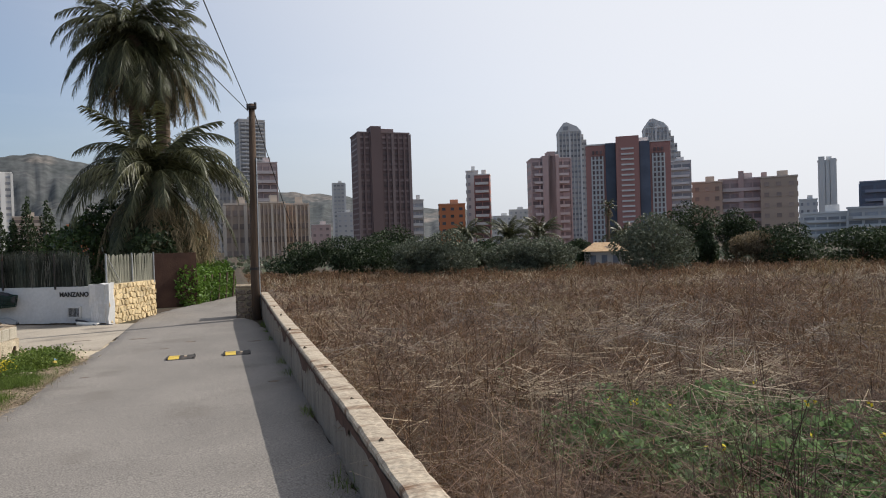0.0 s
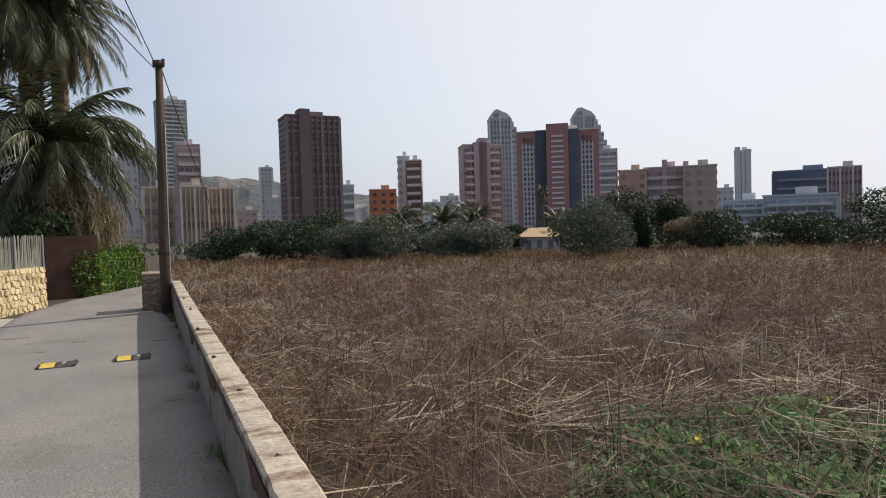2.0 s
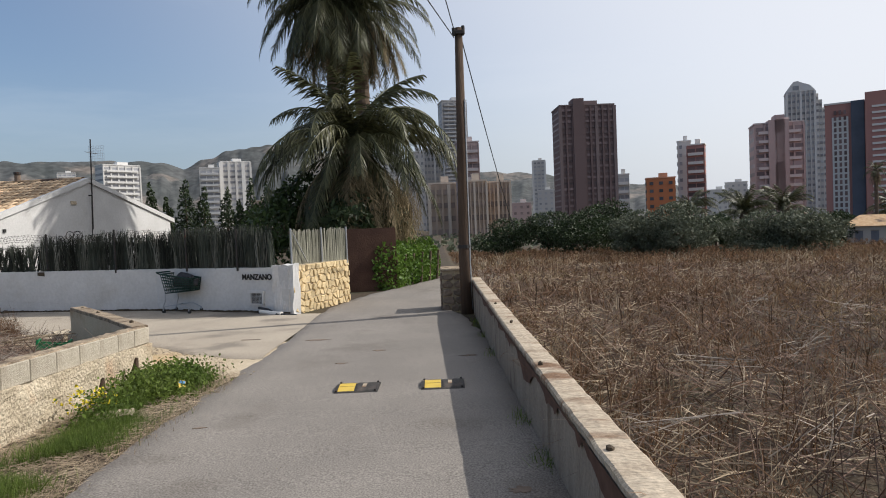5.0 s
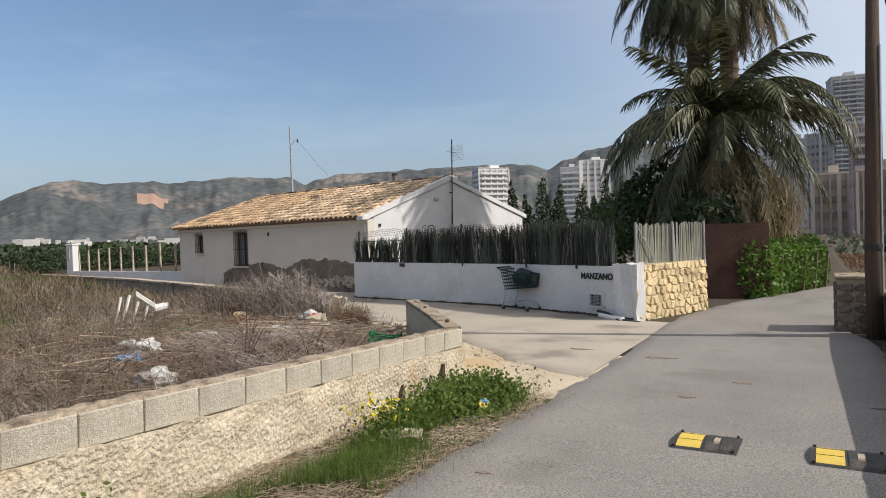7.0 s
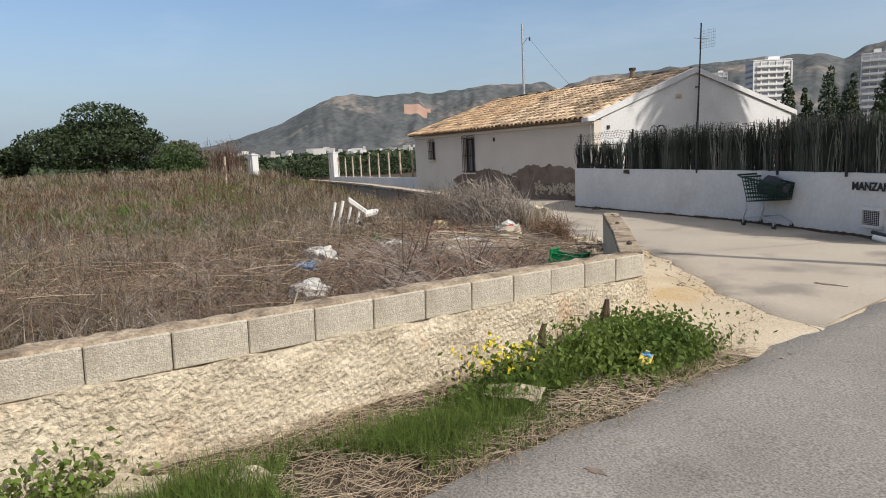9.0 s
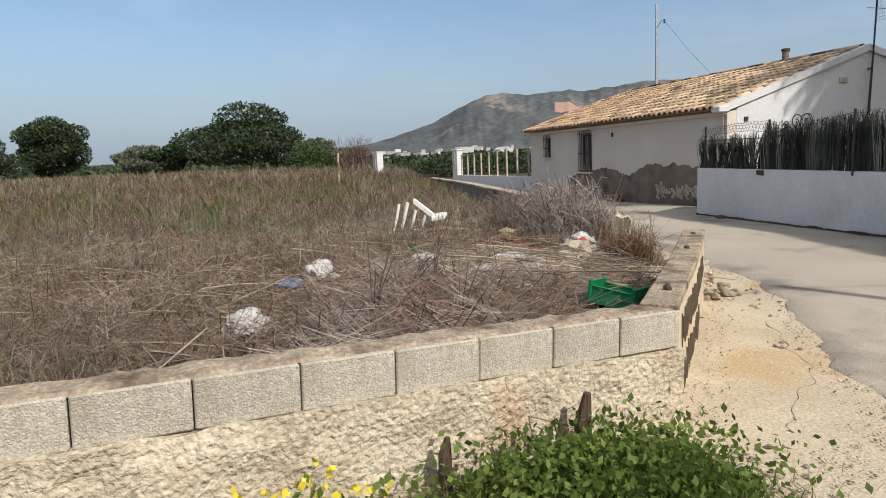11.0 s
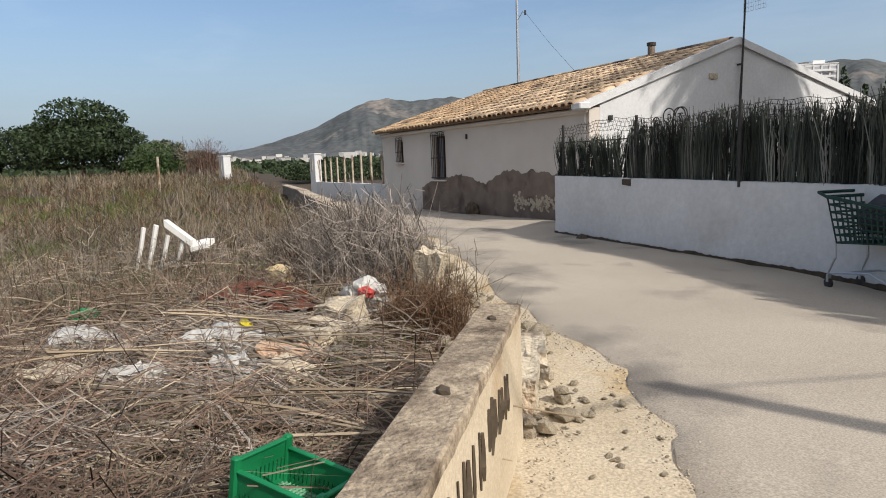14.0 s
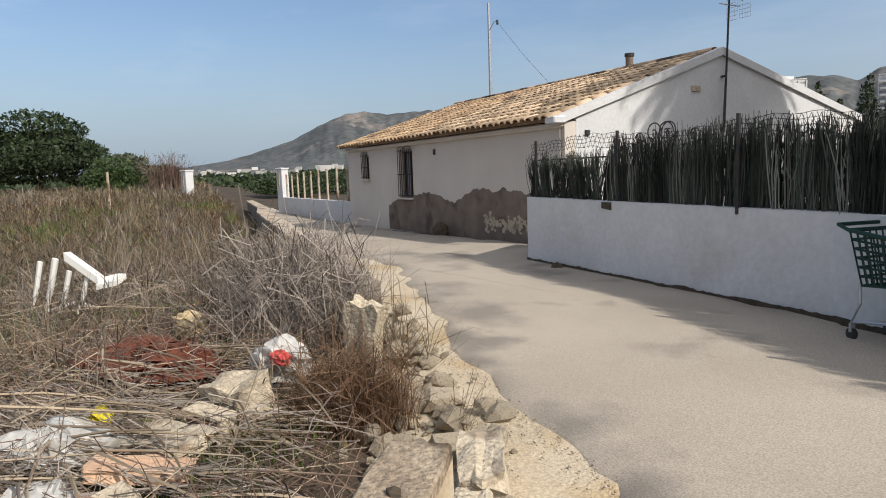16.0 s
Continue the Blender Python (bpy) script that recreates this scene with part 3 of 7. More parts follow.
def blob(k, pts, y, t):
    """An irregular patch in the plane of the wall, t thick."""
    n = len(pts)
    k.add([(x, y, z) for x, z in pts] + [(x, y + t, z) for x, z in pts], [tuple(range(n)), tuple(range(2 * n - 1, n - 1, -1))] + [(i, n + i, n + (i + 1) % n, (i + 1) % n) for i in range(n)])


def ragged(x0, x1, base, tops, seed):
    pts, n = [], 150
    for i in range(n + 1):
        x = x0 + (x1 - x0) * i / n
        s = i / n * (len(tops) - 1)
        a = int(min(s, len(tops) - 2))
        z = tops[a] + (tops[a + 1] - tops[a]) * (s - a)
        pts.append((x, z + 0.10 * noise.noise((x * 2.2, seed, 0)) + 0.07 * noise.noise((x * 5.0, seed, 1)) + 0.05 * noise.noise((x * 21, seed, 2))))
    return [(x1, base), (x0, base)] + pts


k = Kit()
blob(k, ragged(0.35, 8.2, -0.1, [0.95, 1.05, 1.1, 1.12, 0.75, 1.0, 0.95, 0.9, 0.6], 3.0), 0.0, 0.012)
part("cement_patch", k, M["patch"], H, "bare grey-brown cement patch")
k = Kit()
rl = random.Random(44)
for _ in range(150):
    fx, fz, fr = rl.uniform(0.45, 2.9), rl.gauss(0.36, 0.10), rl.uniform(0.02, 0.085)
    blob(k, [(fx + math.cos(q * 0.9) * fr * rl.uniform(0.6, 1.2), fz + math.sin(q * 0.9) * fr * rl.uniform(0.5, 1.0)) for q in range(7)], 0.012, rl.uniform(0.003, 0.009))
part("lime_patch", k, M["rubble"], H, "flaking pale limewash")


def window(x0, x1, z0, z1):
    w = part("window", Kit().box((x0 + x1) / 2, -0.22, (z0 + z1) / 2, x1 - x0, 0.02, z1 - z0), M["glass"], H, "dark shuttered window pane")
    k = Kit()
    for a, b, c, d in ((x0, x0 + 0.05, z0, z1), (x1 - 0.05, x1, z0, z1), (x0, x1, z0, z0 + 0.05), (x0, x1, z1 - 0.05, z1), ((x0 + x1) / 2 - 0.025, (x0 + x1) / 2 + 0.025, z0, z1)):
        k.box((a + b) / 2, -0.18, (c + d) / 2, b - a, 0.05, d - c)
    part("frame", k, M["browngate"], w, "brown wooden frame")
    part("sill", Kit().box((x0 + x1) / 2, 0.03, z0 - 0.03, x1 - x0 + 0.1, 0.14, 0.05, 0, 0.01), M["housewall"], w)
    n = max(3, round((x1 - x0) / 0.12))
    for i in range(n + 1):
        x = x0 + 0.01 + (x1 - x0 - 0.02) * i / n
        part("bar", Kit().tube([(x, 0.05, z0 + 0.02), (x, 0.05, z1 + 0.08)], 0.011, 6), M["iron"], w)
    for z in (z0 + 0.06, (z0 + z1) / 2, z1 + 0.02):
        part("rail", Kit().box((x0 + x1) / 2, 0.05, z, x1 - x0 + 0.06, 0.02, 0.025), M["iron"], w)
    pts = [(x0 + (x1 - x0) * i / 12, 0.05, z1 + 0.08 + 0.05 * abs(math.sin(i / 12 * math.pi * 2))) for i in range(13)]
    part("crest", Kit().tube(pts, 0.010, 6), M["iron"], w)


for wnd in WINS:
    window(*wnd)
part("socket", Kit().box(5.2, 0.02, 2.06, 0.07, 0.05, 0.14, 0, 0.01), M["iron"], H)
part("air_hole", Kit().box(-0.02, -0.55, 2.2, 0.04, 0.10, 0.10), M["black"], H)
part("gable_vent", Kit().box(-0.02, -3.6, 3.12, 0.04, 0.26, 0.12), M["rubble"], H)
part("soffit_post", Kit().box(0.1, 0.03, 1.2, 0.02, 0.03, 2.2), M["housewall"], H)
# chimney
ch = part("chimney", Kit().tube([(2.73, RY, RZ - 0.1), (2.73, RY, RZ + 0.42)], 0.10, 12), M["patch"], H, "short sooty pipe chimney")
part("cap", Kit().tube([(2.73, RY, RZ + 0.42), (2.73, RY, RZ + 0.5)], 0.125, 12), M["iron"], ch)
# ridge tiles
for i in range(30):
    x = 0.15 + i * (HL - 0.1) / 30
    k = Kit()
    a = [math.pi * j / 6 for j in range(7)]
    k.add([(x + dx, RY + math.cos(q) * 0.12, RZ + 0.13 + math.sin(q) * 0.08) for dx in (0, 0.42) for q in a], [(j, j + 1, 8 + j, 7 + j) for j in range(6)])
    part("ridge_tile", k, M["tile"], H)

# radio mast on the ridge, thin wires
mast = thing("radio_mast", H.matrix_basis @ pose(9.15, RY, RZ + 0.12), "tall thin steel mast with a cross arm on the roof ridge", "mast")
part("pole", Kit().tube([(0, 0, -0.1), (0, 0, 3.1)], [0.06, 0.045], 8), M["galv"], mast)
part("arm", Kit().tube([(0, 0, 2.2), (-0.35, 0.0, 2.45), (-0.5, 0.0, 2.35)], 0.012, 6), M["galv"], mast)
part("insulator", Kit().tube([(-0.5, 0, 2.3), (-0.5, 0, 2.45)], 0.035, 8), M["iron"], mast)
part("stay", Kit().tube([(-0.5, 0, 2.38), (-1.9, 0, 1.1), (-3.2, 0, 0.03)], 0.006, 4), M["cable"], mast)
tv = thing("tv_antenna", H.matrix_basis @ pose(-0.10, RY - 0.02, 2.2), "grid television antenna on a mast strapped to the gable", "antenna")
part("pole", Kit().tube([(0, 0, 0), (0, -0.12, 3.2)], 0.022, 8), M["iron"], tv)
part("pole", Kit().tube([(-0.05, 0.12, -0.2), (-0.05, 0.02, 1.5)], 0.015, 8), M["iron"], tv)
part("bracket", Kit().box(0.03, 0, 1.2, 0.14, 0.05, 0.04), M["iron"], tv)
for s in (-1, 1):
    k = Kit()
    for i in range(7):
        k.tube([(s * 0.03, -0.42 + i * 0.01, 2.45 + i * 0.09), (s * 0.30, -0.42, 2.45 + i * 0.09)], 0.004, 4)
    for i in range(5):
        k.tube([(s * (0.03 + i * 0.067), -0.42, 2.45), (s * (0.03 + i * 0.067), -0.42, 2.99)], 0.004, 4)
    part("reflector", k, M["galv"], tv)
part("boom", Kit().tube([(0, -0.45, 2.72), (0, 0.2, 2.72)], 0.012, 6), M["galv"], tv)


# roof tiles: barrel tiles in courses down the front slope
def barrel():
    k = Kit()
    n = 5
    vs = []
    for s, r in ((0, 0.085), (1, 0.105)):
        vs += [(math.cos(math.pi * j / n) * r, s * 0.46, math.sin(math.pi * j / n) * r * 0.75 + s * 0.012) for j in range(n + 1)]
    vs += [(math.cos(math.pi * j / n) * 0.088, 0.46, math.sin(math.pi * j / n) * 0.06 + 0.012) for j in range(n + 1)]
    k.add(vs, [(j, j + 1, n + 2 + j, n + 1 + j) for j in range(n)] + [(n + 1 + j, n + 2 + j, 2 * n + 3 + j, 2 * n + 2 + j) for j in range(n)])
    return k


tile_me = barrel().mesh("tile", M["tile"], True)
slope = math.atan2(RZ - EZ + 0.03, -RY + 0.22)
slen = math.hypot(RZ - EZ + 0.03, -RY + 0.22)
cols, courses = 50, 12
joined = Kit()
bk = barrel()
rr = random.Random(5)
for c in range(cols):
    x = 0.16 + c * (HL - 0.15) / (cols - 1)
    for r in range(courses):
        d = slen * r / courses
        y = 0.30 - math.cos(slope) * (d + 0.40)
        z = EZ + 0.075 + math.sin(slope) * (d + 0.40) - 0.03
        m = pose(x + rr.uniform(-0.012, 0.012), y + rr.uniform(-0.012, 0.012), z + rr.uniform(0, 0.012), math.degrees(-slope), 0, rr.uniform(-2.2, 2.2))
        if c < 25:
            ob = new("roof_tile", tile_me)
            ob.parent, ob.matrix_basis = H, m
        else:
            joined.add([m @ Vector(p) for p in bk.v], bk.f)
far_tiles = part("far_roof_tiles", joined, M["tile_j"], H, smooth=True)
tagged(far_tiles, "weathered clay barrel tiles", kind="stuff")

# ---- stone pier, reed fence ----
pier = thing("stone_pier", pose(-3.2, 19.42, -0.38), "whitewashed gate pier faced with golden limestone rubble", "wall", kind="structure")
pd = Vector((0.93, 2.35, 0))
PL = pd.length
pa = math.atan2(pd.y, pd.x)
core = part("core", Kit().box(PL / 2, 0.22, 0.42, PL - 0.02, 0.36, 1.3), M["mortar"], pier)
core.matrix_basis = Matrix.Rotation(pa, 4, "Z")
endw = part("whitewashed_end", loft([(0.02, -0.02, 0.72), (0.02, 0.5, 0.72)], lambda x, y, h: [(-0.2, -0.3), (-0.2, 0.0), (-0.2, 0.2), (-0.2, 0.4), (-0.2, 0.6), (-0.2, 0.8), (-0.19, h + 0.36), (-0.06, h + 0.38), (0.06, h + 0.36), (0.06, 0.8), (0.06, 0.6), (0.06, 0.4), (0.06, 0.2), (0.06, 0.0), (0.06, -0.3)], 0.05, 0.06, 3.0, 7.0), M["white"], pier, "lumpy whitewashed end")
endw.matrix_basis = Matrix.Rotation(pa, 4, "Z")


def cobble(w, h, d, seed):
    """An irregular dressed stone lying in its bed, outline cut by chance."""
    r = random.Random(seed)
    n = r.choice((5, 6, 6, 7))
    out = []
    for i in range(n):
        a = 2 * math.pi * (i + r.uniform(-0.25, 0.25)) / n
        s = 1 / max(abs(math.cos(a)), abs(math.sin(a)), 0.75)
        out.append((math.cos(a) * w / 2 * s * 0.93, math.sin(a) * h / 2 * s * 0.93))
    k = Kit()
    vs = [(x, 0.03, z) for x, z in out] + [(x, -d * 0.6, z) for x, z in out] + [(x * 0.8, -d + r.uniform(-0.008, 0.008), z * 0.8) for x, z in out]
    k.add(vs, [(i, n + i, n + (i + 1) % n, (i + 1) % n) for i in range(n)] + [(n + i, 2 * n + i, 2 * n + (i + 1) % n, n + (i + 1) % n) for i in range(n)] + [tuple(range(2 * n, 3 * n))])
    return k


def clip_cell(poly, mx, my, nx, ny):
    """The part of a polygon on the near side of a line through mx, my with normal nx, ny."""
    out = []
    for i, (px, pz) in enumerate(poly):
        qx, qz = poly[(i + 1) % len(poly)]
        dp_, dq = (px - mx) * nx + (pz - my) * ny, (qx - mx) * nx + (qz - my) * ny
        if dp_ <= 0:
            out.append((px, pz))
        if dp_ * dq < 0:
            t = dp_ / (dp_ - dq)
            out.append((px + (qx - px) * t, pz + (qz - pz) * t))
    return out


rr = random.Random(11)
seeds = []
for row in range(8):
    for col in range(15):
        seeds.append(((col + 0.5 + (0.5 if row % 2 else 0) + rr.uniform(-0.36, 0.36)) * PL / 15, -0.16 + (row + 0.5 + rr.uniform(-0.36, 0.36)) * 0.155))
for i, (cx, cz_s) in enumerate(seeds):
    poly = [(0.0, -0.2), (PL, -0.2), (PL, 1.07), (0.0, 1.07)]
    for j, (ox, oz) in enumerate(seeds):
        if i != j and abs(ox - cx) < 0.6 and abs(oz - cz_s) < 0.6 and poly:
            poly = clip_cell(poly, (cx + ox) / 2, (cz_s + oz) / 2, ox - cx, oz - cz_s)
    if len(poly) < 3:
        continue
    mx, mz = sum(q[0] for q in poly) / len(poly), sum(q[1] for q in poly) / len(poly)
    n = len(poly)
    gap, proud = rr.uniform(0.82, 0.92), rr.uniform(0.015, 0.05)
    tilt_x, tilt_z = rr.uniform(-0.12, 0.12), rr.uniform(-0.12, 0.12)
    rim = [((x - mx) * gap, (z - mz) * gap) for x, z in poly]
    vs = [(x, 0.03, z) for x, z in rim] + [(x, -proud * 0.55, z) for x, z in rim] + [(x * 0.82, -proud + x * tilt_x + z * tilt_z, z * 0.82) for x, z in rim]
    k = Kit().add(vs, [(q, n + q, n + (q + 1) % n, (q + 1) % n) for q in range(n)] + [(n + q, 2 * n + q, 2 * n + (q + 1) % n, n + (q + 1) % n) for q in range(n)] + [tuple(range(2 * n, 3 * n))])
    ob = part("stone", k, M["stone"], pier)
    ob.matrix_basis = Matrix.Rotation(pa, 4, "Z") @ pose(mx, 0.045, mz)

fence = thing("reed_fence", pose(0, 0, 0), "dark heather reed screen with iron posts on the white wall", "fence")


def reed(seed, L, material, twigs, wide):
    """A bound wisp of thin twigs with short side sprigs."""
    r = random.Random(seed)
    k = Kit()
    for _ in range(twigs):
        x, y, l = r.gauss(0, wide), r.gauss(0, 0.02), L * r.uniform(0.66, 1.03)
        k.tube([(x, y, -0.02), (x + r.gauss(0, 0.014), y, l * 0.5), (x + r.gauss(0, 0.03), y + r.gauss(0, 0.02), l)], [0.005, 0.007, 0.003], 3, False)
    for _ in range(twigs):
        z = r.uniform(0.08, 0.97) * L
        x = r.gauss(0, wide)
        k.tube([(x, r.gauss(0, 0.02), z - 0.07), (x + r.uniform(-0.045, 0.045), r.uniform(-0.05, 0.03), z + 0.04)], [0.006, 0.002], 3, False)
    return k.mesh("reed", material)


reeds = [reed(s, 0.90, M["reed"], 15, 0.030) for s in range(10)]
# pale wisps put the highlights of sunlit gaps among the dark reeds
reeds_pale = [reed(50 + s, 0.84, M["reedpale"], 5, 0.030) for s in range(6)]
rr = random.Random(3)
fp = resample([(x, y) for x, y, _ in FW], 0.034)
for i, (x, y) in enumerate(fp):
    if x > -3.75:
        continue
    sparse = x < -10.2
    pale = rr.random() < (0.06 if sparse else 0.14)
    if sparse and rr.random() < 0.22:
        continue
    ob = new("reed", rr.choice(reeds_pale if pale else reeds))
    ob.parent = fence
    hgt = (0.84 if sparse else 1.06 + 0.04 * math.sin(x * 2.1)) * rr.uniform(0.9, 1.05)
    ob.matrix_basis = pose(x + rr.uniform(-0.02, 0.02), y + rr.uniform(-0.03, 0.05) - (0.05 if pale else 0), 0.665, rr.uniform(-3, 3), rr.uniform(-4, 4) + (11 if sparse else 0), rr.uniform(-25, 25) + (180 if rr.random() < 0.5 else 0)) @ Matrix.Diagonal((0.8 if sparse else 1.15, 1.0, hgt, 1))
for x, y, hh in ((-11.95, 22.38, 0.95), (-10.0, 21.95, 0.98), (-8.02, 21.44, 1.02), (-6.0, 20.75, 0.95), (-4.6, 20.1, 0.9)):
    part("post", Kit().tube([(x, y - 0.03, 0.6), (x, y - 0.03, 0.66 + hh)], 0.024, 8), M["iron"], fence, "dark iron post")
for z in (0.80, 1.30):
    k = Kit()
    k.tube([(x, y + 0.05, z) for x, y in resample([(q[0], q[1]) for q in FW if q[0] < -4.2], 0.6)], 0.012, 5)
    part("rail", k, M["iron"], fence)
# wire netting along the top
k = Kit()
np_ = [(x, y) for x, y in fp[::3] if x < -4.3]
for j, z in enumerate((1.42, 1.48, 1.54, 1.59)):
    k.tube([(x, y - 0.035, z + 0.04 * math.sin(i * 0.21 + j * 0.2) + 0.015 * math.sin(i * 1.3)) for i, (x, y) in enumerate(np_)], 0.0035, 3, False)
for i in range(0, len(np_) - 1):
    (x0, y0), (x1, y1) = np_[i], np_[i + 1]
    s = 0.04 * math.sin(i * 0.21 + 0.2)
    k.tube([(x0, y0 - 0.035, 1.40 + s), (x1, y1 - 0.035, 1.60 + s)], 0.003, 3, False)
    k.tube([(x1, y1 - 0.035, 1.40 + s), (x0, y0 - 0.035, 1.60 + s)], 0.003, 3, False)
part("netting", k, M["iron"], fence, "sagging wire netting")


def scroll(cx, cy, cz, s, flip):
    d = Vector((0.975, -0.225, 0))
    pts = []
    for i in range(26):
        a = i / 25 * 2.6 * math.pi
        r = 0.14 * s * (1 - 0.8 * i / 25)
        pts.append(Vector((cx, cy, cz)) + d * (flip * (math.cos(a) * r - 0.14 * s)) + Vector((0, 0, math.sin(a) * r)))
    return Kit().tube(pts, 0.009, 5)


for cx, fl in ((-9.15, 1), (-9.15, -1), (-8.55, 1), (-8.95, 1), (-9.6, -1)):
    part("scroll", scroll(cx, 21.68 - (cx + 9.15) * 0.225, 1.56 if abs(cx + 9.15) < 0.3 else 1.50, 1.0 if abs(cx + 9.15) < 0.3 else 0.6, fl), M["iron"], fence, "wrought iron scroll")

# upright cane screen over the stone pier
cane = thing("cane_screen", pose(0, 0, 0), "grey-green split cane screen above the stone pier", "fence")
cm = [Kit().box(0, 0, 0.40, 0.030, 0.012, 0.80).mesh("cane", M["reed2"]) for _ in range(1)]
e0, e1 = Vector((-3.35, 19.95)), Vector((-2.35, 21.75))
for i in range(62):
    s = i / 61
    ob = new("cane", cm[0])
    ob.parent = cane
    p = e0.lerp(e1, s)
    ob.matrix_basis = pose(p.x, p.y, 0.68, rr.uniform(-1.5, 1.5), rr.uniform(-1.5, 1.5), 66 + rr.uniform(-8, 8)) @ Matrix.Diagonal((1, 1, rr.uniform(0.96, 1.04), 1))
for s in (0.0, 0.52, 1.0):
    p = e0.lerp(e1, s)
    part("post", Kit().tube([(p.x + 0.03, p.y - 0.02, 0.6), (p.x + 0.03, p.y - 0.02, 1.52)], 0.022, 8), M["galv"], cane)
part("brace", Kit().tube([(e0.x + 0.05, e0.y, 1.45), (e0.x + 0.30, e0.y + 0.4, 0.72)], 0.014, 6), M["galv"], cane)

# rubble pillar and the electricity pole at the end of the meadow wall
rp = thing("rubble_pillar", pose(0.28, 19.0, -0.42), "low dark rubble stone pillar at the lane edge", "wall", kind="structure")
part("core", Kit().box(0, 0.3, 0.40, 0.44, 0.7, 1.0), M["mortar"], rp)
rk = [cobble(1, 1, 0.06, 40 + s).mesh("stone", M["darkstone"]) for s in range(6)]
for face, (ox, oy, rot, wid) in enumerate(((0, -0.05, 0, 0.46), (-0.22, 0.3, -90, 0.7))):
    z = 0.0
    while z < 0.82:
        hh = rr.uniform(0.13, 0.2)
        x = -wid / 2
        while x < wid / 2 - 0.05:
            w = min(rr.uniform(0.16, 0.28), wid / 2 - x)
            ob = new("stone", rr.choice(rk))
            ob.parent = rp
            ob.matrix_basis = pose(ox, oy, 0, 0, 0, rot) @ pose(x + w / 2, 0.02, z + hh / 2, 0, rr.uniform(-8, 8), 0) @ Matrix.Diagonal((w, 1, hh, 1))
            x += w
        z += hh
part("cap", Kit().box(0, 0.3, 0.92, 0.52, 0.78, 0.06, 0, 0.015), M["wallcap"], rp)

pl = thing("electricity_pole", pose(0.535, 18.5, -0.42) @ Matrix.Scale(1.022, 4), "weathered wooden electricity pole leaning slightly", "pole")
part("post", Kit().tube([(0.02, 0, -0.2), (0.0, 0, 1.2), (0.03, 0, 3.2), (0.06, 0, 5.72)], [0.125, 0.115, 0.10, 0.075], 12), M["wood"], pl, "weathered brown timber post", True)
part("stub", Kit().box(-0.02, 0.13, 0.75, 0.12, 0.10, 1.9, 0, 0.01), M["wallcap"], pl, "concrete stub strapped to the post")
part("strap", Kit().tube([(0, 0, 1.35), (0, 0, 1.42)], 0.135, 14), M["iron"], pl)
part("clamp", Kit().box(0.06, -0.02, 5.62, 0.22, 0.16, 0.08, 0, 0.01), M["iron"], pl)
part("insulator", Kit().tube([(0.15, 0, 5.6), (0.15, 0, 5.76)], 0.035, 8), M["iron"], pl)
part("insulator", Kit().tube([(-0.04, -0.08, 5.55), (-0.04, -0.08, 5.70)], 0.035, 8), M["iron"], pl)
part("conduit", Kit().tube([(0.11, -0.05, 0.1), (0.11, -0.05, 2.2), (0.13, -0.05, 4.3)], 0.018, 6), M["galv"], pl)


def wire(name, a, b, sag, label, r=0.010):
    a, b = Vector(a), Vector(b)
    pts = [a.lerp(b, i / 24) - Vector((0, 0, sag * 4 * (i / 24) * (1 - i / 24))) for i in range(25)]
    return tagged(part(name, Kit().tube(pts, r, 5), M["cable"]), label, "cable")


wire("overhead_cable", (0.52, 18.45, 5.32), (-3.5, -18, 6.5), 0.2, "black overhead cable running along the lane")
wire("overhead_cable", (0.50, 18.45, 5.22), (-7.6, -18, 6.2), 0.2, "thin black overhead cable running along the lane", 0.010)
wire("guy_cable", (0.63, 18.55, 5.32), (2.9, 30.0, 1.2), 0.15, "slack black cable sloping down from the pole", 0.012)

# ---- mountains ----
PROFILE = [(-180, 1.0), (-100, 0.6), (-75, 0.9), (-70, 1.6), (-67, 2.4), (-64.7, 3.15), (-62.6, 4.2), (-60.4, 5.15), (-58.7, 5.35), (-56.9, 5.0), (-53.3, 5.3), (-52, 5.05), (-47.6, 5.55), (-42.6, 5.5), (-41.4, 4.9), (-38.8, 5.7), (-32, 5.95), (-26.6, 6.1), (-22.4, 6.05), (-20.7, 5.5), (-17.4, 6.9), (-13.8, 7.4), (-10, 6.7), (-6, 6.2), (-1, 5.5), (3.7, 4.6), (8, 4.3), (12, 3.6), (16.5, 2.9), (19, 2.9), (22.4, 1.9), (30, 1.2), (60, 0.8), (110, 0.6), (180, 1.0)]


def ridge_el(az):
    for (a, e), (b, f) in zip(PROFILE[:-1], PROFILE[1:]):
        if a <= az <= b:
            return e + (f - e) * (az - a) / (b - a)
    return 1.0


AZ = np.arange(-110, 60.01, 0.16)
RAD = [2000, 2250, 2320, 2380, 2440, 2500, 2560, 2620, 2680, 2740, 2790, 2840, 2890, 2930, 2970, 3000, 3200]
vs = []
